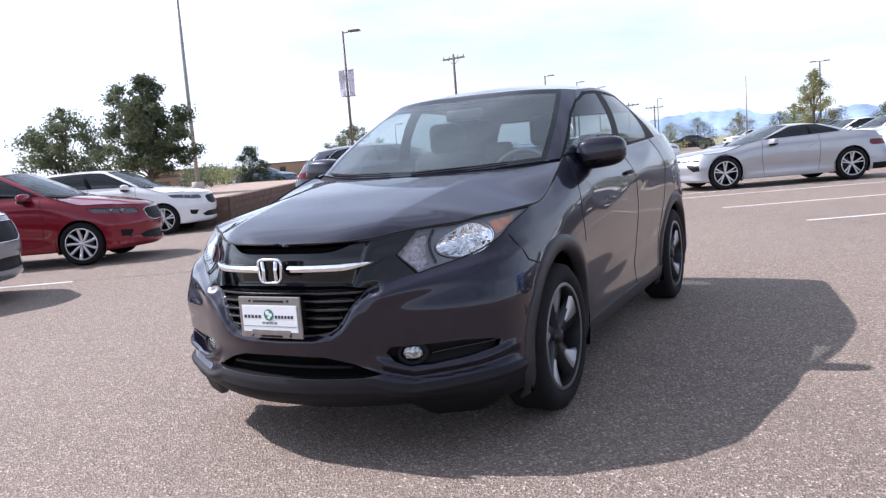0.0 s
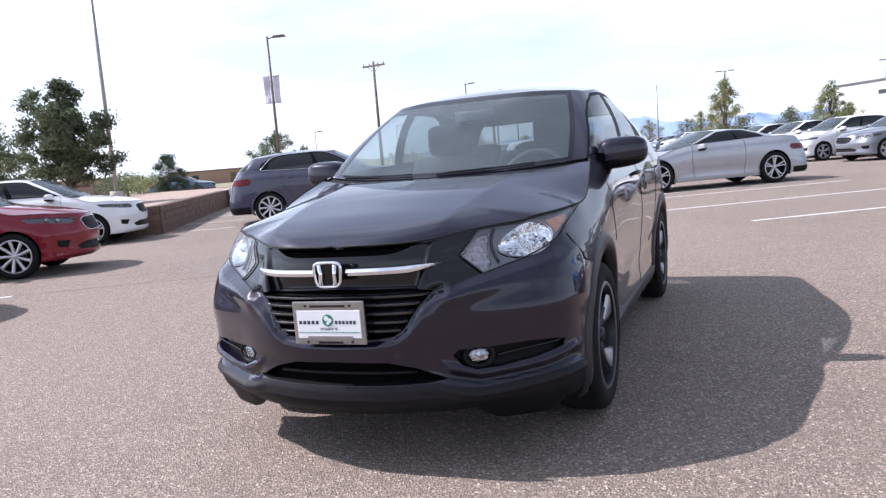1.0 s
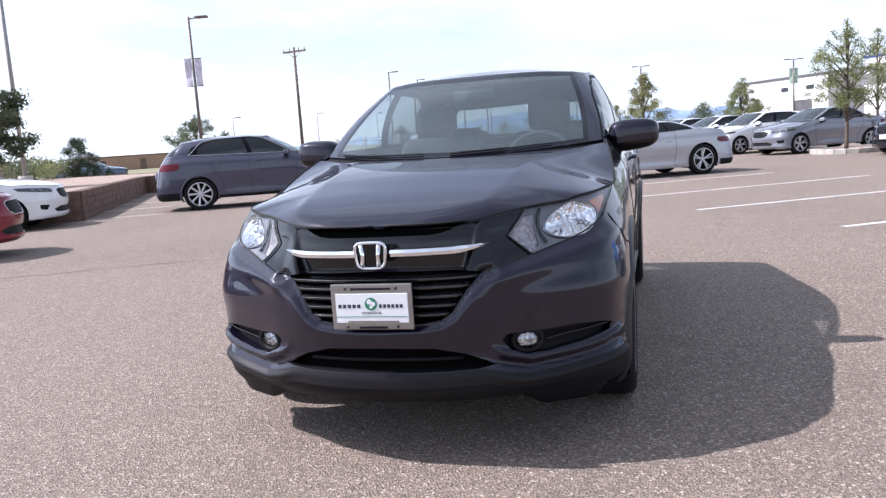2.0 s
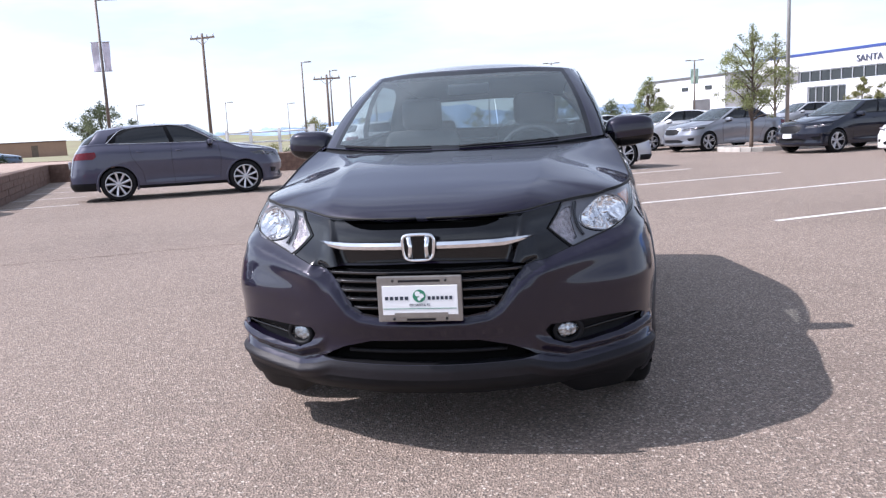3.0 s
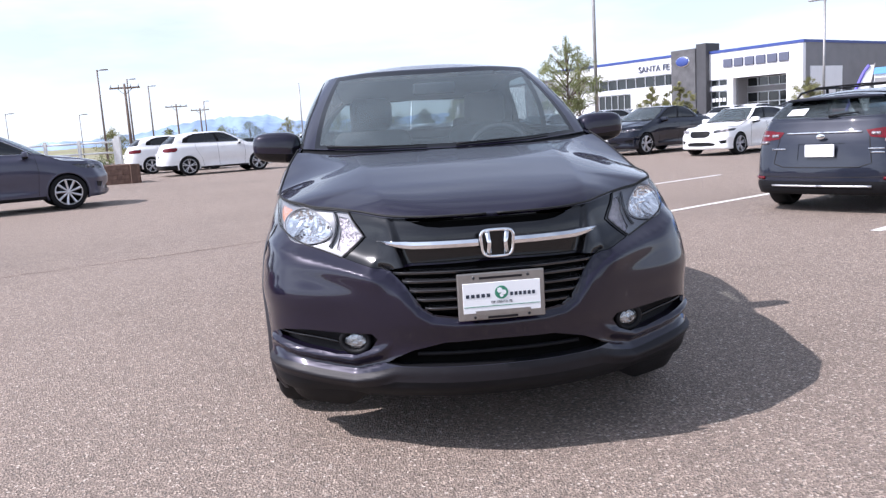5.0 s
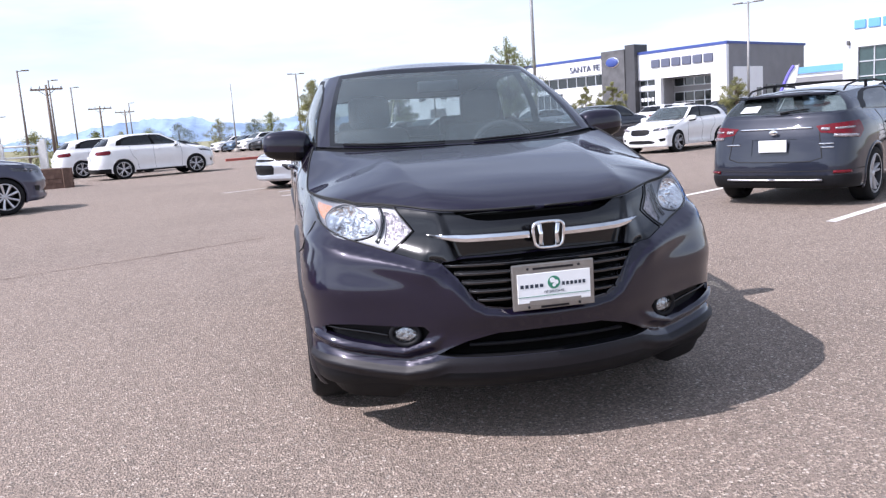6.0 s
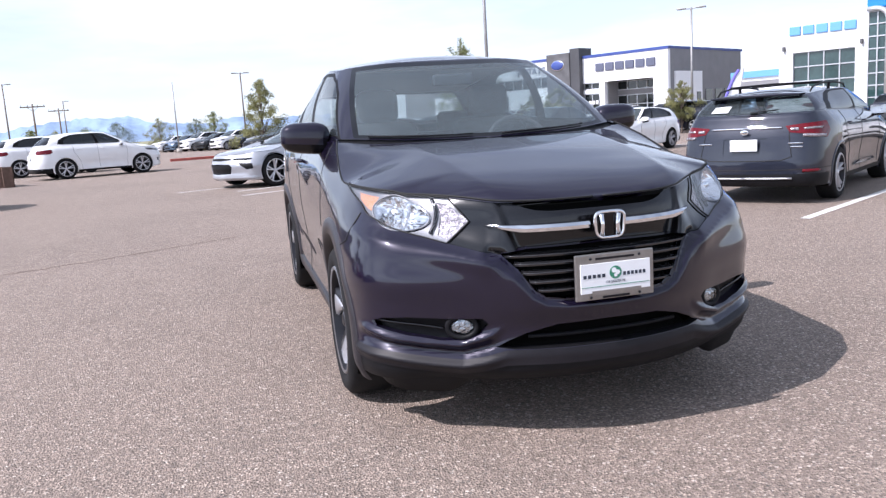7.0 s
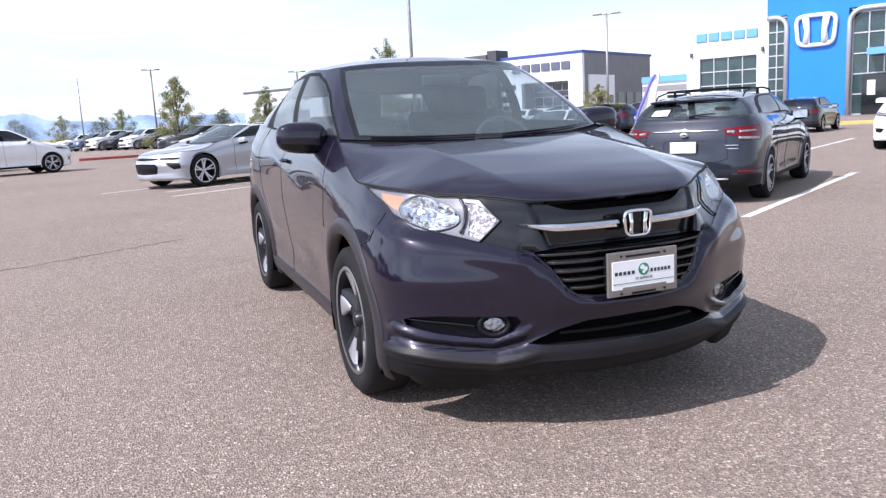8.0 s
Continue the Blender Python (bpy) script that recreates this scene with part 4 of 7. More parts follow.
    for sd in (1, -1):
        part("emblem_stroke", tube_geo([(sd * 0.034, yb, zb + 0.038), (sd * 0.028, yb - 0.002, zb), (sd * 0.031, yb, zb - 0.038)], [0.0105, 0.008, 0.0105], 8), M_CHROME, em)
    # plate frame with a dealer's insert
    x0, x1, z0, z1 = -0.152, 0.152, 0.528, 0.693
    bm = bmesh.new()
    box(bm, x0, -0.030, z0, x1, -0.018, z1, 0.004)
    pl = part("plate_frame", bm, M_PLATE_FRAME, car, "brushed metal dealer plate frame", smooth=False)
    boxed("plate_bracket", x0 + 0.02, -0.018, z0 + 0.02, x1 - 0.02, 0.03, z1 - 0.02, M_PLASTIC, pl)
    boxed("plate_insert", x0 + 0.018, -0.0335, z0 + 0.026, x1 - 0.016, -0.029, z1 - 0.034, M_WHITE_PLATE, pl, "white card insert", bevel=0.001)
    boxed("frame_tab", -0.092, -0.0345, z0 + 0.018, 0.10, -0.030, z0 + 0.034, M_PLATE_FRAME, pl, bevel=0.001)
    boxed("print_rule", x0 + 0.02, -0.0345, 0.5755, x1 - 0.02, -0.0330, 0.5775, M_GREEN, pl)
    bm = bmesh.new()
    cyl(bm, (0.0, -0.0352, 0.622), (0.0, -0.0332, 0.622), 0.023, 0.023, 28)
    part("print_disc", bm, M_GREEN, pl, smooth=False)
    bm = bmesh.new()
    for q in ((-0.006, 0.630, 0.010), (0.008, 0.622, 0.009), (0.0, 0.612, 0.007)):
        cyl(bm, (q[0], -0.0358, q[1]), (q[0], -0.0350, q[1]), q[2], q[2], 7)
    part("print_patch", bm, M_WHITE_PLATE, pl, smooth=False)
    for xa, xb, k in ((-0.124, -0.034, 5), (0.030, 0.122, 6)):
        w = (xb - xa) / k
        for i in range(k):
            boxed("print_bar", xa + w * i, -0.0345, 0.608, xa + w * i + w * 0.66, -0.0330, 0.6205, M_INK, pl)
    text("OF SANTA FE", (0.0, -0.0340, 0.5855), 0.0125, M_INK, pl, 0.0006)
    for xa in (-0.105, 0.105):
        for zz in (z0 + 0.011, z1 - 0.016):
            bm = bmesh.new()
            cyl(bm, (xa * 0.9, -0.0335, zz), (xa * 0.9, -0.029, zz), 0.005, 0.005, 10)
            part("plate_screw", bm, M_RIM_DARK, pl)
    for xa, xb, zz in ((-0.075, 0.075, z1 - 0.018), (-0.05, 0.055, z0 + 0.008)):
        boxed("print_bar", xa, -0.0312, zz - 0.004, xb, -0.0298, zz + 0.004, M_CHIN, pl)
    # headlamps
    t = reg["head"]
    for sd in (1, -1):
        side = t[(v[t].mean(1)[:, 0] > 0) == (sd > 0)]
        hl = new("headlamp")
        hl.parent = car
        hl["label"] = "clear headlamp with chrome reflectors and amber marker"
        half = lambda key: reg[key][(v[reg[key]].mean(1)[:, 0] > 0) == (sd > 0)]
        poly_part("housing", v, side, sh.wrap, M_SATIN, hl, lift=-0.012)
        poly_part("lens", v, np.concatenate([side, half("amber"), half("facet"), half("main")]), sh.wrap, M_LENS, hl, lift=0.002)
        poly_part("amber_marker", v, half("amber"), sh.wrap, M_AMBER, hl, "orange side marker", lift=-0.012)
        poly_part("inner_facet", v, half("facet"), sh.wrap, M_FACET_HL, hl, lift=-0.016, rim=0.01)

        def bowl(cs, cz, rs, rz, depth, nm, flutes, core=0.0):
            """A fluted reflector sunk behind the lens."""
            n, m = 44, 9
            inward = Vector((-0.42 * sd, 1.0, -0.12)).normalized()
            vs, fs = [], []
            for i in range(m):
                f = 1 - i / (m - 1) * 0.93
                for k in range(n):
                    a = 2 * math.pi * k / n
                    q = Vector(sh.wrap(np.array([sd * (cs + rs * f * math.cos(a))]), np.array([cz + rz * f * math.sin(a) + m_lean * rs * f * math.cos(a)]))[0])
                    wave = 0.0025 * math.cos(flutes * (f * math.cos(a)) * math.pi) * min(1, 3 * (1 - f))
                    vs.append(q + inward * (0.012 + depth * (1 - f * f) + wave))
            for i in range(m - 1):
                for k in range(n):
                    q = (k + 1) % n
                    fs.append((i * n + k, i * n + q, (i + 1) * n + q, (i + 1) * n + k))
            fs.append(tuple((m - 1) * n + k for k in range(n)))
            return part(nm, (vs, fs), M_REFL, hl, smooth=False)
        bowl(m_s, m_z, m_rs, m_rz, 0.055, "main_reflector", 7)
        rim_ = [sh.wrap(np.array([sd * (m_s + m_rs * math.cos(a))]), np.array([m_z + m_rz * math.sin(a) + m_lean * m_rs * math.cos(a)]))[0] + np.array([0.0, 0.010, 0.0]) for a in np.linspace(0, 2 * math.pi, 48)[:-1]]
        part("reflector_ring", tube_geo(rim_, 0.003, 6, True), M_SATIN, hl)
        dv = spline(np.arange(4), np.array([(0.676, 0.898), (0.656, 0.862), (0.656, 0.82), (0.672, 0.777)]), np.linspace(0, 3, 16))
        part("lamp_divider", tube_geo(sh.wrap(sd * dv[:, 0], dv[:, 1]) + (0, 0.008, 0), 0.0065, 6), M_RIM_DARK, hl)
        cb = Vector(sh.wrap(np.array([sd * m_s]), np.array([m_z]))[0])
        bm = bmesh.new()
        inward = Vector((-0.42 * sd, 1.0, -0.12)).normalized()
        cyl(bm, cb + inward * 0.070, cb + inward * 0.035, 0.017, 0.014, 16)
        part("bulb", bm, M_CHROME, hl)
        pts = [(a, b) for a, b in head]
        d = np.array(dense(pts, 0.03))
        part("lamp_seal", tube_geo(sh.wrap(sd * d[:, 0], d[:, 1]), 0.0032, 5, True), M_SEAL, hl)
        # fog lamp in its pocket
        side = reg["fogp"][(v[reg["fogp"]].mean(1)[:, 0] > 0) == (sd > 0)]
        fp = poly_part("fog_pocket", v, side, sh.wrap, M_PLASTIC, car, "black fog lamp pocket", lift=-0.04)
        c = Vector(sh.wrap(np.array([sd * 0.556]), np.array([0.440]))[0]) + Vector((-sd * 0.006, 0.014, 0))
        out = Vector((sd * 0.42, -1, 0.02)).normalized()
        bm = bmesh.new()
        m4 = Matrix.Translation(c) @ out.to_track_quat("Z", "Y").to_matrix().to_4x4()
        bmesh.ops.create_uvsphere(bm, u_segments=20, v_segments=10, radius=1.0, matrix=m4 @ Matrix.Diagonal((0.046, 0.032, 0.016, 1)))
        fog = part("fog_lamp", bm, M_LENS, car, "round clear fog lamp")
        bm = bmesh.new()
        bmesh.ops.create_uvsphere(bm, u_segments=20, v_segments=10, radius=1.0, matrix=m4 @ Matrix.Translation((0, 0, -0.004)) @ Matrix.Diagonal((0.042, 0.029, 0.007, 1)))
        part("fog_reflector", bm, M_FOG, fog)
        rg = [m4 @ Vector((0.054 * math.cos(a), 0.041 * math.sin(a), 0.0)) for a in np.linspace(0, 2 * math.pi, 28)[:-1]]
        part("fog_bezel", tube_geo(rg, 0.011, 8, True), M_PLASTIC, fog)
        fin = spline(np.arange(3), np.array([(f_in + 0.16, 0.433), (f_in + 0.26, 0.447), (f_out - 0.04, 0.463)]), np.linspace(0, 2, 16))
        part("pocket_fin", tube_geo(sh.wrap(sd * fin[:, 0], fin[:, 1]) + (0, 0.02, 0), 0.006, 6), M_TRIM, car)
    # sills and arch mouldings
    for sd in (1, -1):
        t = reg["sill"][(v[reg["sill"]].mean(1)[:, 0] > 0) == (sd > 0)]
        poly_part("sill_moulding", v, t, sh.wrap, M_ARCH, car, "grey sill moulding", 0.012, 0.03)
    for sd in (1, -1):
        for yy in (0.935, 3.54):
            part("arch_moulding", ring_geo(sh, yy, 0.335, 0.394, 0.466, 0.006, sd), M_ARCH, car, "dark grey wheel arch moulding")
    # joints
    sy = sh.s_at_y
    arch_pt = lambda yc, a, r=0.467: (sy(yc) - r * math.cos(a), 0.335 + r * math.sin(a))
    seam(car, sh, [on(0.80, 0.53, 0.85), on(0.845, 0.58, 0.74), arch_pt(0.935, 0.95)])
    seam(car, sh, [(sy(1.44), 1.12), (sy(1.33), 0.98), (sy(1.30), 0.85), (sy(1.31), 0.72)], 0.0024)
    seam(car, sh, [(sy(2.42), 1.15), (sy(2.44), 0.8), (sy(2.42), 0.31)], 0.0024)
    seam(car, sh, [(sy(3.28), 1.19), (sy(3.30), 1.0), (sy(3.20), 0.80), (sy(3.08), 0.6), (sy(3.02), 0.32)], 0.0024)
    hs = np.linspace(mid(0.02), sy(1.40), 60)
    p = sh.raw(hs, sh.top(hs))
    for sd in (1, -1):
        part("hood_gap", tube_geo([(sd * q[0], q[1], q[2] + 0.001) for q in p], 0.0042, 5), M_SEAL, car)
    # door handles
    for sd in (1, -1):
        p = sh.wrap(sd * np.array([sy(2.22), sy(2.30), sy(2.38)]), np.array([1.005, 1.008, 1.010]))
        p[:, 0] += sd * np.array([0.008, 0.028, 0.010])
        part("door_handle", tube_geo(p, [0.010, 0.014, 0.010], 8), P_MAIN, car)
        mirror_housing(car, sd, 0.882, 1.655, 1.142, P_MAIN)
    rear_deck(car, sh, P_MAIN)
    # unseen blocks added inside the nose to stop sun leaking through the hood gap
    boxed("nose_sun_block", -0.34, 0.165, 0.44, 0.34, 0.30, 0.83, M_DARK, car)
    boxed("inner_sun_block", -0.30, 0.13, 0.30, 0.30, 0.165, 0.80, M_DARK, car)
    for x, y, sd in ((0.770, 0.935, 1), (-0.770, 0.935, -1), (0.770, 3.54, 1), (-0.770, 3.54, -1)):
        make_wheel(car, x, y, 0.334, 0.215, 5, "twist", 44)
    # wipers
    for base, tip in (((0.02, 1.11), (0.50, 1.225)), ((-0.60, 1.26), (-0.12, 1.165))):
        pts = []
        for k in range(9):
            x = base[0] + (tip[0] - base[0]) * k / 8
            y = float(sh.cowl(x)) + 0.035
            w = 0.022 + 0.010 * (k / 8)
            q = np.interp(abs(x), sh.foot[:4, 0], np.arange(4))
            pp = sh.loops(np.array([math.copysign(max(q, 1e-6), x)]), np.array([w]))[0]
            pts.append((pp[0], pp[1] - 0.006, pp[2] + 0.006))
        part("wiper", tube_geo(pts, [0.003 if k > 4 else 0.005 for k in range(9)], 6), M_PLASTIC, car)
    interior(car)
    return car


def text(body, at, size, mat_, parent, depth=0.001, turn=None):
    """Raised letters that face -y, as a mesh."""
    cu = bpy.data.curves.new("text", "FONT")
    cu.body, cu.size, cu.extrude, cu.align_x = body, size, depth, "CENTER"
    tmp = bpy.data.objects.new("text", cu)
    scene.collection.objects.link(tmp)
    bpy.context.view_layer.update()
    me = bpy.data.meshes.new_from_object(tmp.evaluated_get(bpy.context.evaluated_depsgraph_get()))
    bpy.data.objects.remove(tmp)
    me.materials.clear()
    me.materials.append(mat_)
    ob = new("lettering", me)
    ob.parent = parent
    ob.matrix_basis = Matrix.Translation(at) @ (turn or Matrix()) @ pose(0, 0, 0, 90, 0, 0)
    return ob


def rounded(name, x0, y0, z0, x1, y1, z1, r, mat_, parent):
    bm = bmesh.new()
    box(bm, x0, y0, z0, x1, y1, z1)
    bmesh.ops.bevel(bm, geom=list(bm.edges), offset=r, segments=4, affect="EDGES", profile=0.5)
    return part(name, bm, mat_, parent)


def interior(car):
    """Seats, dashboard, wheel and mirror, seen through the glass."""
    rounded("dashboard", -0.68, 1.32, 0.72, 0.68, 1.72, 1.075, 0.08, M_DASH, car)
    boxed("cabin_floor", -0.74, 1.3, 0.42, 0.74, 3.9, 0.45, M_DASH, car)
    for x in (-0.36, 0.36):
        rounded("front_seat", x - 0.24, 2.25, 0.62, x + 0.24, 2.42, 1.20, 0.07, M_SEAT, car)
        rounded("headrest", x - 0.13, 2.30, 1.20, x + 0.13, 2.40, 1.40, 0.05, M_SEAT, car)
        rounded("seat_cushion", x - 0.25, 1.85, 0.48, x + 0.25, 2.35, 0.66, 0.06, M_SEAT, car)
    rounded("rear_bench", -0.62, 3.1, 0.5, 0.62, 3.3, 1.12, 0.07, M_SEAT, car)
    for x in (-0.38, 0.38):
        rounded("headrest", x - 0.12, 3.2, 1.11, x + 0.12, 3.29, 1.26, 0.04, M_SEAT, car)
    m4 = pose(0.36, 1.80, 1.02, 62, 0, 0)
    rg = [m4 @ Vector((0.185 * math.cos(a), 0.185 * math.sin(a), 0)) for a in np.linspace(0, 2 * math.pi, 36)[:-1]]
    st = part("steering_wheel", tube_geo(rg, 0.015, 8, True), M_DASH, car)
    for a in (0.2, math.pi - 0.2, 1.5 * math.pi):
        part("wheel_spoke", tube_geo([m4 @ Vector((0, 0, 0)), m4 @ Vector((0.18 * math.cos(a), 0.18 * math.sin(a), 0))], 0.018, 6), M_DASH, st)
    rounded("rear_view_mirror", -0.12, 1.86, 1.385, 0.12, 1.90, 1.45, 0.015, M_DASH, car)
    vs = [(-0.55, 2.0, 1.485), (0.55, 2.0, 1.485), (0.58, 2.6, 1.515), (-0.58, 2.6, 1.515), (-0.55, 3.6, 1.42), (0.55, 3.6, 1.42)]
    part("headliner", (vs, [(0, 3, 2, 1), (3, 4, 5, 2)]), M_HEAD, car, smooth=False)


# ---- parked cars ----
def shifted(cabin, dy_front=0.0, rear=None, dz=0.0):
    out = []
    for i, (a, b) in enumerate(cabin):
        d = dy_front if i <= 4 else 0.0
        out.append(((a[0], a[1] + d, a[2] + dz * (i > 1)), (b[0], b[1] + d, b[2])))
    for i, ab in (rear or {}).items():
        out[i] = ab
    return out


CABIN_WAGON = shifted(CABIN_TALL, 0, {5: ((0.758, 3.10, 1.165), (0.60, 3.15, 1.515)), 6: ((0.752, 3.80, 1.185), (0.575, 3.70, 1.475)), 7: ((0.68, 4.07, 1.165), (0.53, 3.86, 1.462)), 8: ((0.0, 4.16, 1.15), (0.0, 3.93, 1.475))})
CROWN_WAGON = ([1.955, 2.2, 2.5, 3.0, 3.4, 3.95], [1.519, 1.556, 1.576, 1.572, 1.555, 1.475])
CABIN_SEDAN = shifted(CABIN_TALL, 0.06, {5: ((0.758, 3.02, 1.145), (0.585, 2.88, 1.515)), 6: ((0.735, 3.45, 1.15), (0.555, 3.05, 1.49)), 7: ((0.62, 3.62, 1.14), (0.48, 3.12, 1.49)), 8: ((0.0, 3.74, 1.13), (0.0, 3.18, 1.515))})
CROWN_SEDAN = ([2.015, 2.25, 2.5, 2.8, 3.2], [1.519, 1.55, 1.565, 1.558, 1.51])
CABIN_COUPE = shifted(CABIN_TALL, 0.26, {3: ((0.752, 1.74, 1.19), (0.575, 2.40, 1.50)), 4: ((0.757, 2.70, 1.245), (0.575, 2.66, 1.515)), 5: ((0.757, 3.12, 1.265), (0.565, 2.90, 1.50)), 6: ((0.735, 3.42, 1.26), (0.545, 3.02, 1.475)), 7: ((0.60, 3.74, 1.22), (0.46, 3.08, 1.485)), 8: ((0.0, 3.88, 1.20), (0.0, 3.14, 1.50))})
CROWN_COUPE = ([2.2, 2.45, 2.7, 3.0, 3.2], [1.519, 1.545, 1.553, 1.53, 1.50])
CABIN_ESTATE = [(a, (b[0], b[1], b[2] - 0.065)) for a, b in CABIN_WAGON]
CROWN_ESTATE = (CROWN_WAGON[0], [k - 0.065 for k in CROWN_WAGON[1]])
HOOD_LONG = ([0.088, 0.14, 0.22, 0.35, 0.5, 0.8, 1.1, 1.4, 1.7], [0.882, 0.912, 0.942, 0.970, 0.992, 1.025, 1.055, 1.085, 1.11])
TOPS_SEDAN = [r[2] for r in PLAN[:13]] + [1.142, 1.14, 1.13, 1.125, 1.12, 1.10, 1.085, 1.08, 1.08]
TOPS_WAGON = [r[2] for r in PLAN[:13]] + [1.145, 1.155, 1.165, 1.175, 1.18, 1.17, 1.15, 1.145, 1.145]
TOPS_COUPE = [r[2] for r in PLAN[:11]] + [1.06, 1.14, 1.20, 1.235, 1.265, 1.265, 1.25, 1.22, 1.20, 1.195, 1.19]
BUILDS = {
    # name: cabin, crown, hood, tops, stretched y, width, height, wheel radius, spokes, style
    "suv": (CABIN_WAGON, CROWN_WAGON, HOOD_MID, TOPS_WAGON, (0.93, 3.63, 4.64), 1.055, 1.045, 0.365, 9, "many"),
    "hatch": (CABIN_WAGON, CROWN_WAGON, HOOD_MID, TOPS_WAGON, (0.90, 3.57, 4.42), 1.0, 0.935, 0.322, 5, "pair"),
    "wagon": (CABIN_WAGON, CROWN_WAGON, HOOD_MID, TOPS_WAGON, (0.90, 3.57, 4.44), 1.0, 0.945, 0.325, 5, "pair"),
    "estate": (CABIN_ESTATE, CROWN_ESTATE, HOOD_MID, TOPS_WAGON, (0.90, 3.57, 4.40), 0.965, 0.89, 0.308, 5, "pair"),
    "small": (CABIN_WAGON, CROWN_WAGON, HOOD_MID, TOPS_WAGON, (0.78, 3.0, 3.75), 0.86, 0.80, 0.29, 5, "pair"),
    "sedan": (CABIN_SEDAN, CROWN_SEDAN, HOOD_MID, TOPS_SEDAN, (0.93, 3.70, 4.75), 1.02, 0.93, 0.33, 5, "pair"),
    "coupe": (CABIN_COUPE, CROWN_COUPE, HOOD_LONG, TOPS_COUPE, (0.93, 3.74, 4.77), 1.065, 0.845, 0.355, 5, "pair"),
}


def parked(name, build, paint_, label, axle, heading, group="cars parked in the lot", style=None, face="open", step=0.06, tails=True, detail=True, glass_=None):
    """A parked car. axle: the ground under the middle of the front axle; heading in degrees."""
    cabin, crown, hood, tops, stretch, sx, sz, wr, spokes, st = BUILDS[build]
    fa, ra, ln = stretch
    sh = Shape(cabin, crown, hood, ([0, 0.45, 1.35, 3.09, 3.99, 4.28], [0, fa - 0.45, fa + 0.45, ra - 0.45, ra + 0.45, ln]), tops, sx, sz)
    car = empty(name, label, "car", group)
    on = sh.on
    mid = lambda x: sh.s_at_x(x)
    sym = lambda half: half + [(-a, b) for a, b in half[::-1]]
    t0 = lambda s: float(sh.top(s)) - 0.004
    if build == "coupe":
        s_in, s_out = mid(0.44), mid(0.80)
        head = [(s_out, 0.80), (s_in, 0.80), (s_in - 0.02, 0.76), (s_out - 0.12, 0.735), (s_out, 0.76)]
        grille = sym([(0.0001, 0.81), (mid(0.40), 0.80), (mid(0.42), 0.755), (0.0001, 0.735)])
        intake = sym([(0.0001, 0.66), (mid(0.36), 0.65), (mid(0.42), 0.58), (mid(0.38), 0.40), (0.0001, 0.38)])
        pock = [(mid(0.52), 0.69), (mid(0.80), 0.66), (mid(0.81), 0.52), (mid(0.70), 0.50)]
    else:
        s_in, s_out = mid(0.46), on(0.80, 0.78, 0.90)[0]
        top_ = [(s, t0(s) - 0.05) for s in np.linspace(s_out, s_in + 0.05, 7)]
        head = top_ + [(s_in, 0.80), (s_in + 0.03, 0.755), (s_in + 0.2, 0.765), (s_out - 0.1, 0.82)]
        grille = sym([(0.0001, 0.835), (mid(0.30), 0.83), (mid(0.38), 0.79), (mid(0.34), 0.67), (mid(0.22), 0.62), (0.0001, 0.62)])
        intake = sym([(0.0001, 0.46), (mid(0.36), 0.455), (mid(0.52), 0.40), (mid(0.46), 0.34), (0.0001, 0.33)])
        pock = [(mid(0.60), 0.50), (mid(0.80), 0.52), (mid(0.79), 0.42), (mid(0.66), 0.40)]
    tl = [on(0.84, 3.95, 1.0)[0], on(0.62, 4.20, 1.0)[0]]
    zt = 0.86 if build != "suv" else 0.88
    if build == "estate":
        tail = [(tl[0] - 0.05, zt + 0.07), (tl[0], zt + 0.19), (tl[1], zt + 0.165), (tl[1] + 0.17, zt + 0.145), (tl[1] + 0.12, zt + 0.065), (tl[1], zt + 0.05), (tl[0] + 0.05, zt - 0.02)]
    else:
        tail = [(tl[0] - 0.03, zt + 0.06), (tl[0], zt + 0.15), (tl[1], zt + 0.13), (tl[1] + 0.14, zt + 0.12), (tl[1] + 0.15, zt + 0.05), (tl[1], zt), (tl[0] + 0.05, zt)]
    low = [(a, 0.2) for a in np.linspace(sh.s_at_y(1.3), sh.s_at_y(3.15), 12)]
    sill = low + [(a, 0.30) for a, _ in low[::-1]]
    rb = [(a, 0.2) for a in np.linspace(on(0.84, 3.98, 0.3)[0], sh.S, 16)]
    rbump = rb + [(a, 0.40) for a, _ in rb[::-1]]
    plate_s = sh.S - 0.17
    rec = [(sh.S - 0.26, 0.86), (sh.S, 0.86), (sh.S, 0.66), (sh.S - 0.26, 0.66)]
    front = both([("head", head)]) + [("grille", grille), ("intake", intake)] + both([("pock", pock), ("tail", tail), ("sill", sill), ("rbump", rbump), ("rec", rec)])
    g2 = glass_ or M_GLASS_DARK
    v, reg = shell(car, sh, paint_, front, glass_ or M_GLASS, g2, M_GLASS_DARK, glass_, step=step, arch=wr + 0.035, arch_z=wr / sz, squash=sz)
    put = lambda nm, key, m_, lift=0.0, rim=0.0, lab="": poly_part(nm, v, reg[key], sh.wrap, m_, car, lab, lift, rim)

    def sides(nm, key, m_, lift=0.0, rim=0.0):
        t = reg[key]
        r = v[t].mean(1)[:, 0] < 0
        return [poly_part(nm, v, t[~r], sh.wrap, m_, car, "", lift, rim), poly_part(nm, v, t[r], sh.wrap, m_, car, "", lift, rim)]
    put("grille", "grille", M_PLASTIC, -0.012)
    put("lower_intake", "intake", M_PLASTIC, -0.025)
    sides("bumper_pocket", "pock", M_PLASTIC, -0.015)
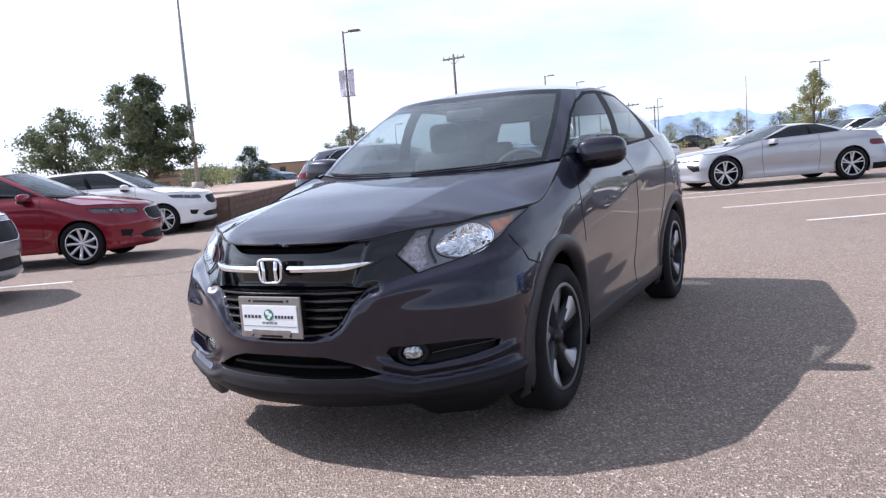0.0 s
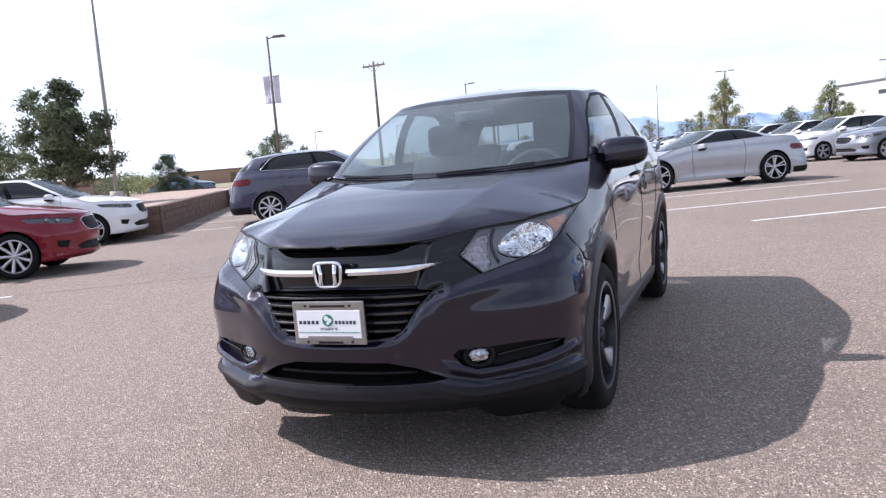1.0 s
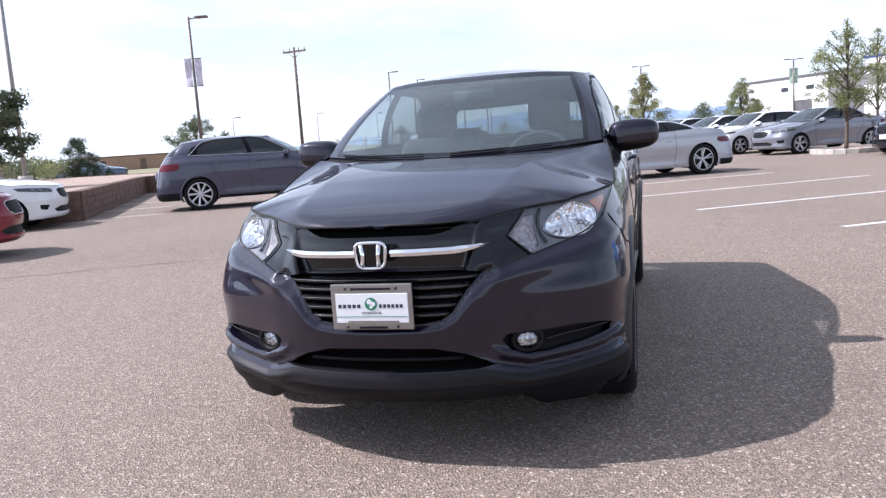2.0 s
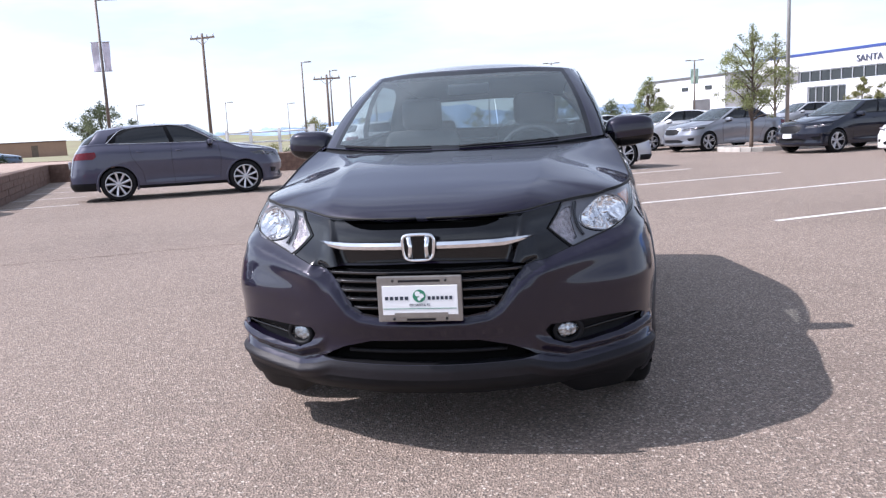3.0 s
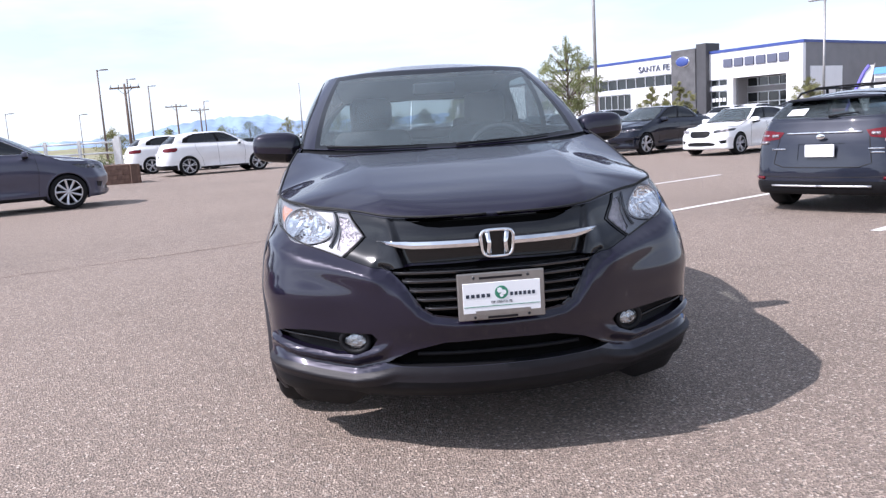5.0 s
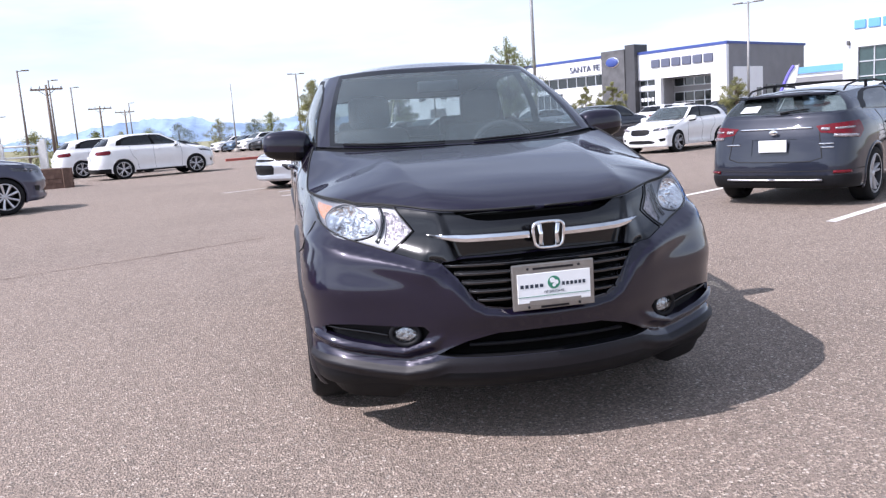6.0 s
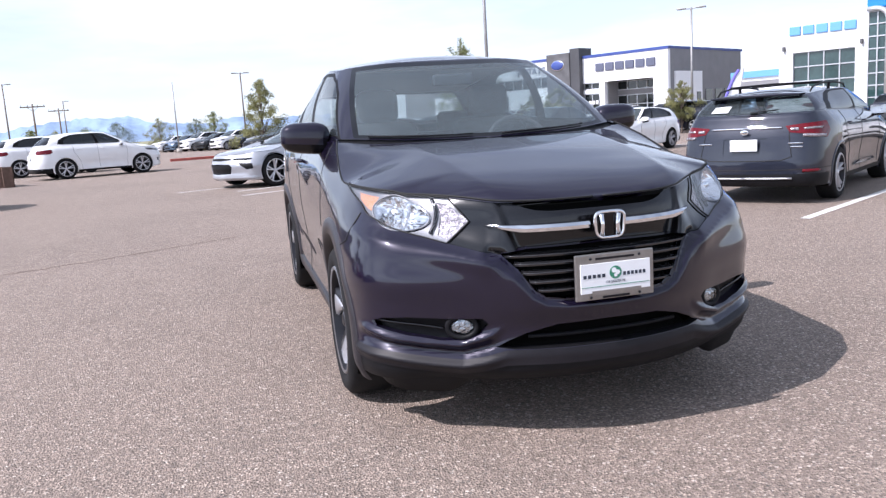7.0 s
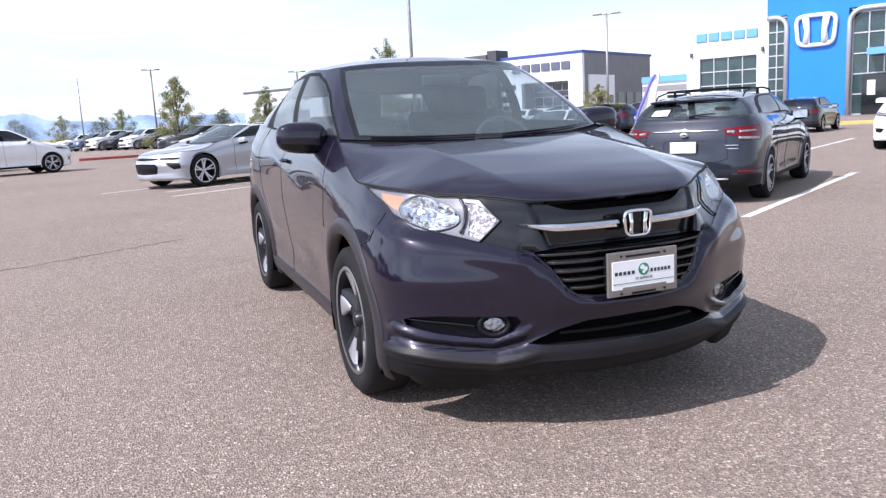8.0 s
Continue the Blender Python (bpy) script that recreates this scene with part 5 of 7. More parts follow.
    for o, sd in zip(sides("headlamp", "head", M_FACET if build != "coupe" else M_TRIM, -0.02), (1, -1)):
        if build == "coupe":
            continue
        # two round reflectors behind each lens
        for k_, r_ in ((0.30, 0.046), (0.56, 0.044)):
            s_ = s_in + (s_out - s_in) * k_
            zc_ = 0.5 * (float(np.interp(s_, [s_in, s_in + 0.2, s_out - 0.1, s_out], [0.78, 0.765, 0.82, 0.85])) + t0(s_) - 0.05)
            q = Vector(sh.wrap(np.array([sd * s_]), np.array([zc_]))[0]) + Vector((-sd * 0.008, 0.010, 0))
            bm = bmesh.new()
            bmesh.ops.create_uvsphere(bm, u_segments=14, v_segments=8, radius=1.0, matrix=Matrix.Translation(q) @ Matrix.Diagonal((r_ * 1.7, 0.02, r_ * 0.62, 1)))
            part("lamp_reflector", bm, M_FACET_HL, o)
    sides("lamp_lens", "head", M_LENS, 0.002)
    sides("tail_lamp", "tail", M_RED, 0.006, 0.02)
    sides("sill", "sill", M_PLASTIC if build in ("suv", "wagon", "estate") else paint_, 0.004)
    put("rear_valance", "rbump", M_PLASTIC, 0.004)
    put("plate_recess", "rec", paint_, -0.012)
    # chrome edge of the grille
    d = np.array(dense(grille, 0.05))
    part("grille_trim", tube_geo(sh.wrap(d[:, 0], d[:, 1]), 0.005 if build != "coupe" else 0.003, 5, True), M_GLINT_TRIM if paint_ in (P_NAVY, P_BLACK) else M_CHROME, car)
    rear_deck(car, sh, paint_)
    # plates, joints, mirrors, handles, wheels
    P = sh.fit
    rear_y = P((0, 4.28, 0))[1]
    a = P((0.155, 0, 0.70)), P((0.155, 0, 0.80))
    boxed("number_plate", -0.155, rear_y - 0.022, 0.70 * sz, 0.155, rear_y + 0.004, 0.85 * sz, M_WHITE_PLATE, car, "blank white plate", bevel=0.003)
    sy = sh.s_at_y
    if detail:
        yb = 2.42 if build != "coupe" else 2.85
        yc = cabin[3][0][1] - 0.02
        seam(car, sh, [(sy(yc), float(sh.top(sy(yc))) - 0.01), (sy(yc - 0.05), 0.8), (sy(yc), 0.32)], 0.004)
        seam(car, sh, [(sy(yb), float(sh.top(sy(yb))) - 0.01), (sy(yb), 0.8), (sy(yb - 0.03), 0.32)], 0.004)
        if build != "coupe":
            seam(car, sh, [(sy(3.25), float(sh.top(sy(3.25))) - 0.01), (sy(3.22), 0.9), (sy(3.02), 0.6), (sy(2.98), 0.32)], 0.004)
        hs = np.linspace(0.02, sy(cabin[2][0][1]), 40)
        p = sh.raw(hs, sh.top(hs))
        for sd in (1, -1):
            part("hood_gap", tube_geo([tuple(P((sd * k[0], k[1], k[2] + 0.001))) for k in p], 0.004, 5), M_SEAL, car)
            for yh in ((yb - 0.16, 3.05) if build != "coupe" else (yb - 0.16,)):
                p2 = sh.wrap(sd * np.array([sy(yh - 0.08), sy(yh), sy(yh + 0.08)]), np.array([0.985, 0.988, 0.99]))
                p2[:, 0] += sd * np.array([0.006, 0.022, 0.006])
                part("door_handle", tube_geo(p2, [0.009, 0.012, 0.009], 6), paint_, car)
            # bright line under the side glass
            qs = np.linspace(3.1, 5.85, 30)
            pl = sh.loops(sd * qs, np.full(30, 0.012))
            part("window_trim", tube_geo([tuple(P(k)) for k in pl], 0.006, 5), M_CHROME if build == "suv" else M_TRIM, car)
            if paint_ is P_GREY:
                # the bright line goes on round the top of the side glass
                over = spline(np.arange(7), np.array([(2.86, 0.02), (2.84, 0.60), (3.1, 0.955), (4.4, 0.975), (5.1, 0.955), (5.55, 0.78), (5.88, 0.02)]), np.linspace(0, 6, 50))
                pl = sh.loops(sd * over[:, 0], over[:, 1])
                part("window_trim", tube_geo([tuple(P(k + np.array([sd * 0.004, 0, 0]))) for k in pl], 0.007, 5), M_CHROME, car)
    ym = P((0, cabin[3][0][1] + 0.16, 0))[1]
    for sd in (1, -1):
        mirror_housing(car, sd, 0.90 * sx, ym, 1.115 * sz, paint_)
    if style:
        spokes = 9 if style == "many" else 5
    ya, yb_ = P((0, 0.9, 0))[1], P((0, 3.54, 0))[1]
    for sd in (1, -1):
        for yy in (ya, yb_):
            make_wheel(car, sd * 0.772 * sx, yy, wr, 0.225, spokes, style or st, 28)
    if build in ("suv", "wagon", "estate"):
        for sd in (1, -1):
            for yy in (0.90, 3.54):
                part("arch_moulding", ring_geo(sh, yy, wr / sz, wr + 0.028, wr + 0.07, 0.008, sd, 24, sz), paint_, car)
    # seats seen as dark shapes
    rounded("front_seats_row", -0.60, P((0, 2.3, 0))[1], 0.5, 0.60, P((0, 2.45, 0))[1], 1.14 * sz, 0.06, M_SEAT, car)
    ang = radians(heading)
    fwd = Vector((math.cos(ang), math.sin(ang), 0))
    o = Vector((axle[0], axle[1], 0)) + fwd * ya
    car.matrix_basis = pose(o.x, o.y, 0, 0, 0, heading + 90)
    return car, sh


# lot axes: along the stalls, and across them
LOT = 30.0
U = Vector((math.cos(radians(LOT)), math.sin(radians(LOT)), 0))
V = Vector((-U.y, U.x, 0))


def at_lot(p, a=0.0, b=0.0):
    q = Vector((p[0], p[1], 0)) + U * a + V * b
    return q.x, q.y


def grey_wagon():
    """The grey wagon seen from behind, with roof rails, a rear wiper and a card in its window."""
    car, sh = parked("wagon_car", "estate", P_WAGON, "dark grey wagon with roof rails and wide red tail lamps", (7.37, 7.43), 35.0, step=0.035, glass_=M_GLASS_REAR, style="dim")
    P = sh.fit
    for sd in (1, -1):
        pts = [tuple(P((sd * 0.565, y, z))) for y, z in ((2.1, 1.47), (2.2, 1.53), (2.6, 1.552), (3.2, 1.542), (3.6, 1.49), (3.7, 1.43))]
        r = part("roof_rail", tube_geo(pts, [0.010, 0.012, 0.012, 0.012, 0.012, 0.010], 8), M_PLASTIC, car)
        part("rail_foot", tube_geo([tuple(P((sd * 0.565, 2.9, 1.45))), tuple(P((sd * 0.565, 2.9, 1.555)))], 0.02, 8), M_PLASTIC, r)
    for y in (2.45, 3.25):
        part("cross_bar", tube_geo([tuple(P((-0.56, y, 1.552))), tuple(P((0, y, 1.567))), tuple(P((0.56, y, 1.552)))], 0.011, 8), M_PLASTIC, car)
    back = P((0, 4.28, 0))[1]
    # spoiler over the rear window
    vs = []
    fs = []
    for i, x in enumerate(np.linspace(-0.53, 0.53, 17)):
        c = 1 - (x / 0.53) ** 4
        vs += [tuple(P((x, 3.78, 1.418 + 0.02 * c))), tuple(P((x, 4.02 + 0.05 * c, 1.405 + 0.012 * c))), tuple(P((x, 4.0 + 0.05 * c, 1.378 + 0.01 * c))), tuple(P((x, 3.80, 1.378)))]
        if i:
            o = 4 * i
            fs += [(o - 4 + k, o + k, o + (k + 1) % 4, o - 4 + (k + 1) % 4) for k in range(4)]
    part("roof_spoiler", (vs, fs), P_WAGON, car)
    # chrome strip, lettering bars, reflectors, card, wiper
    zs = 0.985
    d = np.linspace(sh.S - 0.42, sh.S, 14)
    for sd in (1, -1):
        p = sh.wrap(sd * d, np.full(14, 0.99))
        part("chrome_strip", tube_geo(p + (0, 0.008, 0), 0.011, 6), M_CHROME, car)
        t = [sh.on(0.80, 4.12, 0.36)[0], sh.on(0.66, 4.23, 0.36)[0]]
        p = sh.wrap(sd * np.linspace(t[0], t[1], 8), np.full(8, 0.44))
        part("reflector", tube_geo(p + (0, 0.006, 0), 0.018, 6), M_RED, car)
        tl = [sh.on(0.84, 3.95, 1.0)[0], sh.on(0.62, 4.20, 1.0)[0]]
        for nm, s0, s1, z0, z1, rad in (("reverse_lamp", tl[0] + 0.07, tl[1] - 0.03, 0.868, 0.885, 0.020), ("tail_lamp_insert", tl[1] + 0.02, tl[1] + 0.11, 0.962, 0.966, 0.020), ("tail_lamp_insert", tl[0] + 0.10, tl[1] - 0.04, 0.972, 0.968, 0.014)):
            p = sh.wrap(sd * np.linspace(s0, s1, 8), np.linspace(z0, z1, 8))
            part(nm, tube_geo(p + (0, 0.002, 0), rad, 8), M_FACET_HL, car, "clear lamp section")
    p = sh.wrap(np.linspace(sh.S - 0.55, sh.S, 12), np.full(12, 0.345))
    for sd in (1, -1):
        part("bumper_strip", tube_geo([(sd * k[0], k[1] + 0.012, k[2]) for k in p], 0.012, 6), M_RIM, car)
    seam(car, sh, [(sh.S - 0.50, 0.93), (sh.S - 0.54, 0.62), (sh.S - 0.42, 0.575), (sh.S, 0.57)], 0.005)
    seam(car, sh, [(sh.on(0.86, 3.9, 0.5)[0], 0.47), (sh.S - 0.5, 0.455), (sh.S, 0.45)], 0.004)
    emb = bmesh.new()
    bmesh.ops.create_uvsphere(emb, u_segments=20, v_segments=8, radius=1.0, matrix=Matrix.Translation((0, back - 0.03, 0.945 * 0.89)) @ Matrix.Diagonal((0.050, 0.008, 0.028, 1)))
    part("emblem", emb, M_CHROME, car)
    for x0, x1, z in ((-0.66, -0.50, 0.79), (-0.66, -0.52, 0.745), (0.40, 0.58, 0.80)):
        y = float(sh.wrap(np.array([sh.S - 0.5]), np.array([z]))[0][1])
        # badges sit on the tailgate on either side of the plate
        p = sh.wrap(np.sign(x0) * np.linspace(sh.on(abs(x0), 4.24, z)[0], sh.on(abs(x1), 4.24, z)[0], 5), np.full(5, z))
        part("badge", tube_geo(p + (0, 0.004, 0), 0.009, 4), M_CHROME, car)
    q = [sh.loops(np.array([a]), np.array([w]))[0] for a, w in ((7.30, 0.22), (7.62, 0.22), (7.62, 0.55), (7.30, 0.53))]
    part("window_card", ([tuple(P(k) + np.array([0, 0.022, 0])) for k in q], [(0, 1, 2, 3)]), M_WHITE_PLATE, car, "white card on the rear glass", smooth=False)
    q = [sh.loops(np.array([a]), np.array([w]))[0] for a, w in ((-7.95, 0.06), (-7.80, 0.15), (-7.50, 0.2))]
    part("rear_wiper", tube_geo([tuple(P(k) + np.array([0, 0.02, 0.01])) for k in q], [0.016, 0.01, 0.007], 6), M_PLASTIC, car)
    boxed("plate_sheet", -0.145, back + 0.004, 0.71 * 0.89, 0.145, back + 0.007, 0.84 * 0.89, M_WHITE_PLATE, car, bevel=0.001)
    return car


def parked_cars():
    grey_wagon()
    parked("suv_car", "suv", P_GREY, "slate grey five-door SUV with bright window trim beside the block wall", (-6.95, 15.1), 28, step=0.045, style="many")
    parked("coupe_car", "coupe", P_SILVER, "silver two-door sports coupe with dark windows on open asphalt", (-0.76, 16.2), 210, step=0.045)
    parked("hatchback_car", "hatch", P_RED, "dark red hatchback with silver wheel covers beside a white car", (-8.45, 6.05), 31, style="many", step=0.045)
    parked("hatchback_car", "hatch", P_WHITE, "white hatchback parked nose out against the block wall", (-11.35, 10.35), 30, step=0.05)
    parked("suv_car", "suv", P_SILVER2, "silver SUV with a dark grille, only its nose in view", (-6.80, 2.42), 30, step=0.06)
    parked("suv_car", "suv", P_WHITE, "white SUV with red tail lamps beside the wall", (-4.85, 30.0), 24, style="pair")
    parked("suv_car", "suv", P_WHITE, "white SUV half hidden behind another white SUV", (-7.4, 34.6), 24, style="pair")
    parked("sedan_car", "sedan", P_SILVER2, "silver sedan with split-spoke wheels beside a tree island", (5.15, 25.6), 210)
    parked("hatchback_car", "hatch", P_WHITE, "white hatchback in the row behind the coupe", (3.6, 28.1), 210)
    parked("sedan_car", "sedan", P_WHITE, "white sedan in the row behind the coupe", (2.3, 31.0), 210, detail=False)
    navy, _ = parked("sedan_car", "sedan", P_NAVY, "dark navy sedan with a white front plate", (7.8, 21.3), 210)
    boxed("front_plate", -0.155, -0.03, 0.44, 0.155, 0.02, 0.56, M_WHITE_PLATE, navy, "blank white plate", bevel=0.003)
    parked("hatchback_car", "small", P_WHITE, "white hatchback with dark wheels next to a navy sedan", (9.25, 18.0), 210, style="dim")
    parked("hatchback_car", "hatch", P_WHITE, "white car nosing out of a stall by the dealership", (14.27, 9.75), 210, detail=False)
    parked("hatchback_car", "small", P_BLACK, "black hatchback parked by the blue showroom wall", (22.6, 20.4), 30, detail=False)
    parked("suv_car", "suv", P_WHITE, "white SUV beside a black hatchback at the showroom", (20.6, 22.6), 30, detail=False)
    far = [("hatchback_car", "hatch", P_SILVER), ("suv_car", "wagon", P_NAVY), ("suv_car", "suv", P_WHITE), ("suv_car", "wagon", P_BLACK), ("suv_car", "suv", P_WHITE), ("suv_car", "wagon", P_BLUE), ("hatchback_car", "hatch", P_WHITE)]
    for k, (nm, b, p) in enumerate(far):
        parked(nm, b, p, "car in a far row under the mountains", at_lot((0.9, 62.0), 0, 2.8 * k), 212, "cars in the far row", detail=False, step=0.09)
    near = [("suv_car", "suv", P_WHITE, (14.7, 43.4), 205), ("pickup_car", "suv", P_SILVER, (12.4, 42.0), 200), ("suv_car", "suv", P_BLACK, (18.1, 40.0), 30), ("suv_car", "wagon", P_NAVY, (18.7, 32.0), 120), ("hatchback_car", "hatch", P_BLUE, (21.9, 32.6), 120),
            ("sedan_car", "sedan", P_WHITE, (22.2, 41.5), 30), ("suv_car", "wagon", P_BLACK, (8.0, 44.0), 210), ("suv_car", "wagon", P_WHITE, (25.0, 44.0), 30), ("sedan_car", "sedan", P_BLACK, (20.2, 35.5), 120), ("suv_car", "suv", P_SILVER, (27.5, 38.0), 120)]
    for nm, b, p, xy, hd in near:
        parked(nm, b, p, "car parked in front of the far showroom", xy, hd, "cars by the showrooms", detail=False, step=0.09)
    parked("sedan_car", "sedan", P_WHITE, "white sedan behind the row of parked cars", (1.0, 33.6), 210, detail=False, step=0.08)
    parked("suv_car", "wagon", P_BLACK, "dark SUV behind the row of parked cars", (0.3, 38.0), 210, detail=False, step=0.08)
    parked("sedan_car", "sedan", P_NAVY, "dark blue sedan at the far side of the lot", (-13.2, 78.0), 180, detail=False, step=0.08)
    parked("sedan_car", "sedan", P_BLUE, "blue-grey sedan on the far road", (-35.5, 44.5), 20, detail=False, step=0.08)


# ---- the lot ----
def asphalt():
    m = bpy.data.materials.new("worn_asphalt")
    m.use_nodes = True
    n, l = m.node_tree.nodes, m.node_tree.links
    b = n["Principled BSDF"]
    b.inputs["Roughness"].default_value = 0.85
    geo = n.new("ShaderNodeNewGeometry")

    def noise_(sc, det=4):
        k = n.new("ShaderNodeTexNoise")
        k.inputs["Scale"].default_value, k.inputs["Detail"].default_value = sc, det
        l.new(geo.outputs["Position"], k.inputs["Vector"])
        return k

    vor = n.new("ShaderNodeTexVoronoi")
    vor.inputs["Scale"].default_value = 120
    l.new(geo.outputs["Position"], vor.inputs["Vector"])
    r1 = n.new("ShaderNodeValToRGB")
    els = r1.color_ramp.elements
    els[0].position, els[0].color = 0.0, (0.128, 0.102, 0.084, 1)
    els[1].position, els[1].color = 1.0, (0.43, 0.353, 0.295, 1)
    for p_, c_ in ((0.35, (0.190, 0.151, 0.126, 1)), (0.7, (0.247, 0.195, 0.162, 1)), (0.86, (0.315, 0.251, 0.209, 1))):
        e = els.new(p_)
        e.color = c_
    sep = n.new("ShaderNodeSeparateColor")
    l.new(vor.outputs["Color"], sep.inputs[0])
    l.new(sep.outputs[0], r1.inputs["Fac"])
    big, mid_ = noise_(0.22, 5), noise_(3.0, 5)
    mx = n.new("ShaderNodeMixRGB")
    mx.blend_type = "MULTIPLY"
    mx.inputs[0].default_value = 1.0
    r2 = n.new("ShaderNodeValToRGB")
    r2.color_ramp.elements[0].position, r2.color_ramp.elements[0].color = 0.3, (0.77, 0.76, 0.745, 1)
    r2.color_ramp.elements[1].position, r2.color_ramp.elements[1].color = 0.7, (1.09, 1.07, 1.045, 1)
    ad = n.new("ShaderNodeMath")
    ad.operation = "MULTIPLY_ADD"
    ad.inputs[1].default_value = 0.35
    l.new(mid_.outputs["Fac"], ad.inputs[0])
    l.new(big.outputs["Fac"], ad.inputs[2])
    l.new(ad.outputs[0], r2.inputs["Fac"])
    l.new(r1.outputs["Color"], mx.inputs[1])
    l.new(r2.outputs["Color"], mx.inputs[2])
    vs_ = n.new("ShaderNodeTexVoronoi")
    vs_.inputs["Scale"].default_value = 62
    l.new(geo.outputs["Position"], vs_.inputs["Vector"])
    sp = n.new("ShaderNodeSeparateColor")
    l.new(vs_.outputs["Color"], sp.inputs[0])
    pick, near_ = n.new("ShaderNodeMapRange"), n.new("ShaderNodeMapRange")
    for k, lo_, hi_ in ((pick, 0.69, 0.83), (near_, 0.45, 0.30)):
        k.inputs["From Min"].default_value, k.inputs["From Max"].default_value = lo_, hi_
    l.new(sp.outputs[1], pick.inputs["Value"])
    l.new(vs_.outputs["Distance"], near_.inputs["Value"])
    both_ = n.new("ShaderNodeMath")
    both_.operation = "MULTIPLY"
    l.new(pick.outputs[0], both_.inputs[0])
    l.new(near_.outputs[0], both_.inputs[1])
    stone = n.new("ShaderNodeValToRGB")
    stone.color_ramp.elements[0].color, stone.color_ramp.elements[1].color = (0.095, 0.079, 0.07, 1), (0.57, 0.49, 0.42, 1)
    l.new(sp.outputs[2], stone.inputs["Fac"])
    mix2 = n.new("ShaderNodeMixRGB")
    l.new(both_.outputs[0], mix2.inputs[0])
    l.new(mx.outputs["Color"], mix2.inputs[1])
    l.new(stone.outputs["Color"], mix2.inputs[2])
    l.new(mix2.outputs["Color"], b.inputs["Base Color"])
    bp = n.new("ShaderNodeBump")
    bp.inputs["Strength"].default_value, bp.inputs["Distance"].default_value = 0.9, 0.008
    l.new(vor.outputs["Distance"], bp.inputs["Height"])
    l.new(bp.outputs["Normal"], b.inputs["Normal"])
    return m


# ---- the lot's ground, lines, terrace and islands ----
M_ASPHALT = asphalt()
M_SCRUB = material("dry_scrub", (0.30, 0.25, 0.16), 0.95, var=0.3, scale=0.08, second=(0.20, 0.21, 0.11), bump=0.3, bump_scale=2)
M_LINE = material("worn_white_line", (0.62, 0.60, 0.57), 0.8, var=0.2, scale=3, bump=0.1, bump_scale=80)
M_BLOCK = material("brown_split_block", (0.15, 0.092, 0.07), 0.9, var=0.35, scale=5, bump=0.5, bump_scale=40)
M_MORTAR = material("mortar", (0.128, 0.080, 0.061), 0.95, var=0.2)
M_GRAVEL = material("pinkish_gravel", (0.36, 0.27, 0.22), 0.95, var=0.35, scale=4, bump=0.6, bump_scale=30)
M_CONCRETE = material("pale_concrete", (0.45, 0.42, 0.38), 0.9, var=0.15, scale=4, bump=0.1, bump_scale=40)
M_KERB_RED = material("red_kerb_paint", (0.40, 0.10, 0.08), 0.8, var=0.25, scale=4)
M_KERB_YEL = material("yellow_kerb_paint", (0.55, 0.45, 0.16), 0.8, var=0.2, scale=4)
M_STEEL = material("galvanised_steel", (0.33, 0.32, 0.31), 0.5, 0.6, var=0.15, scale=5)
M_BRONZE = material("bronze_pole_paint", (0.16, 0.13, 0.11), 0.5, 0.2, var=0.15, scale=5)
M_WOOD = material("weathered_pole_wood", (0.16, 0.12, 0.095), 0.9, var=0.3, scale=6, bump=0.3, bump_scale=50)
M_BANNER = material("lilac_banner", (0.66, 0.62, 0.70), 0.8, var=0.2, scale=3)
M_FLAG = material("blue_violet_cloth", (0.16, 0.14, 0.55), 0.8, var=0.15, scale=6)
M_BANNER_G = material("green_banner", (0.42, 0.55, 0.45), 0.8, var=0.2, scale=3)
M_FENCE = material("white_fence_paint", (0.72, 0.72, 0.70), 0.7, var=0.1)
M_BARK = material("bark", (0.12, 0.09, 0.07), 0.95, var=0.3, scale=15, bump=0.4, bump_scale=60)
# distance haze is put into the mountains' blue base colour
M_HILL = material("haze_blue_mountain", (0.25, 0.335, 0.47), 1.0, var=0.25, scale=0.006, spec=0.0)
M_WALL_W = material("white_panel", (0.80, 0.81, 0.83), 0.45, var=0.04, scale=0.6)
M_WALL_G = material("grey_stucco", (0.22, 0.22, 0.23), 0.8, var=0.08, scale=1.0, bump=0.05, bump_scale=40)
M_FIN = material("slate_fin", (0.055, 0.056, 0.062), 0.6, var=0.15, scale=1.0)
M_STONE = material("dark_stone_cladding", (0.10, 0.10, 0.105), 0.8, var=0.3, scale=1.5, bump=0.3, bump_scale=8)
M_NAVY = material("blue_fascia", (0.04, 0.07, 0.26), 0.5, var=0.1)
M_SKYBLUE = material("bright_blue_panel", (0.015, 0.20, 0.72), 0.4, var=0.05, scale=0.5)
M_PALEBLUE = material("pale_blue_trim", (0.13, 0.34, 0.66), 0.5, var=0.06)
M_FRAME = material("aluminium_frame", (0.55, 0.56, 0.58), 0.4, 0.6, var=0.08)
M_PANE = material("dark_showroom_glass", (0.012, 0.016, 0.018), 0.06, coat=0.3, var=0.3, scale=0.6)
M_PANE_G = material("greenish_showroom_glass", (0.03, 0.06, 0.06), 0.06, coat=0.3, var=0.4, scale=0.5)
M_SIGN = material("slate_sign", (0.10, 0.11, 0.16), 0.4, var=0.08)
M_TERRA = material("terracotta_stucco", (0.34, 0.22, 0.16), 0.9, var=0.1, scale=0.5)


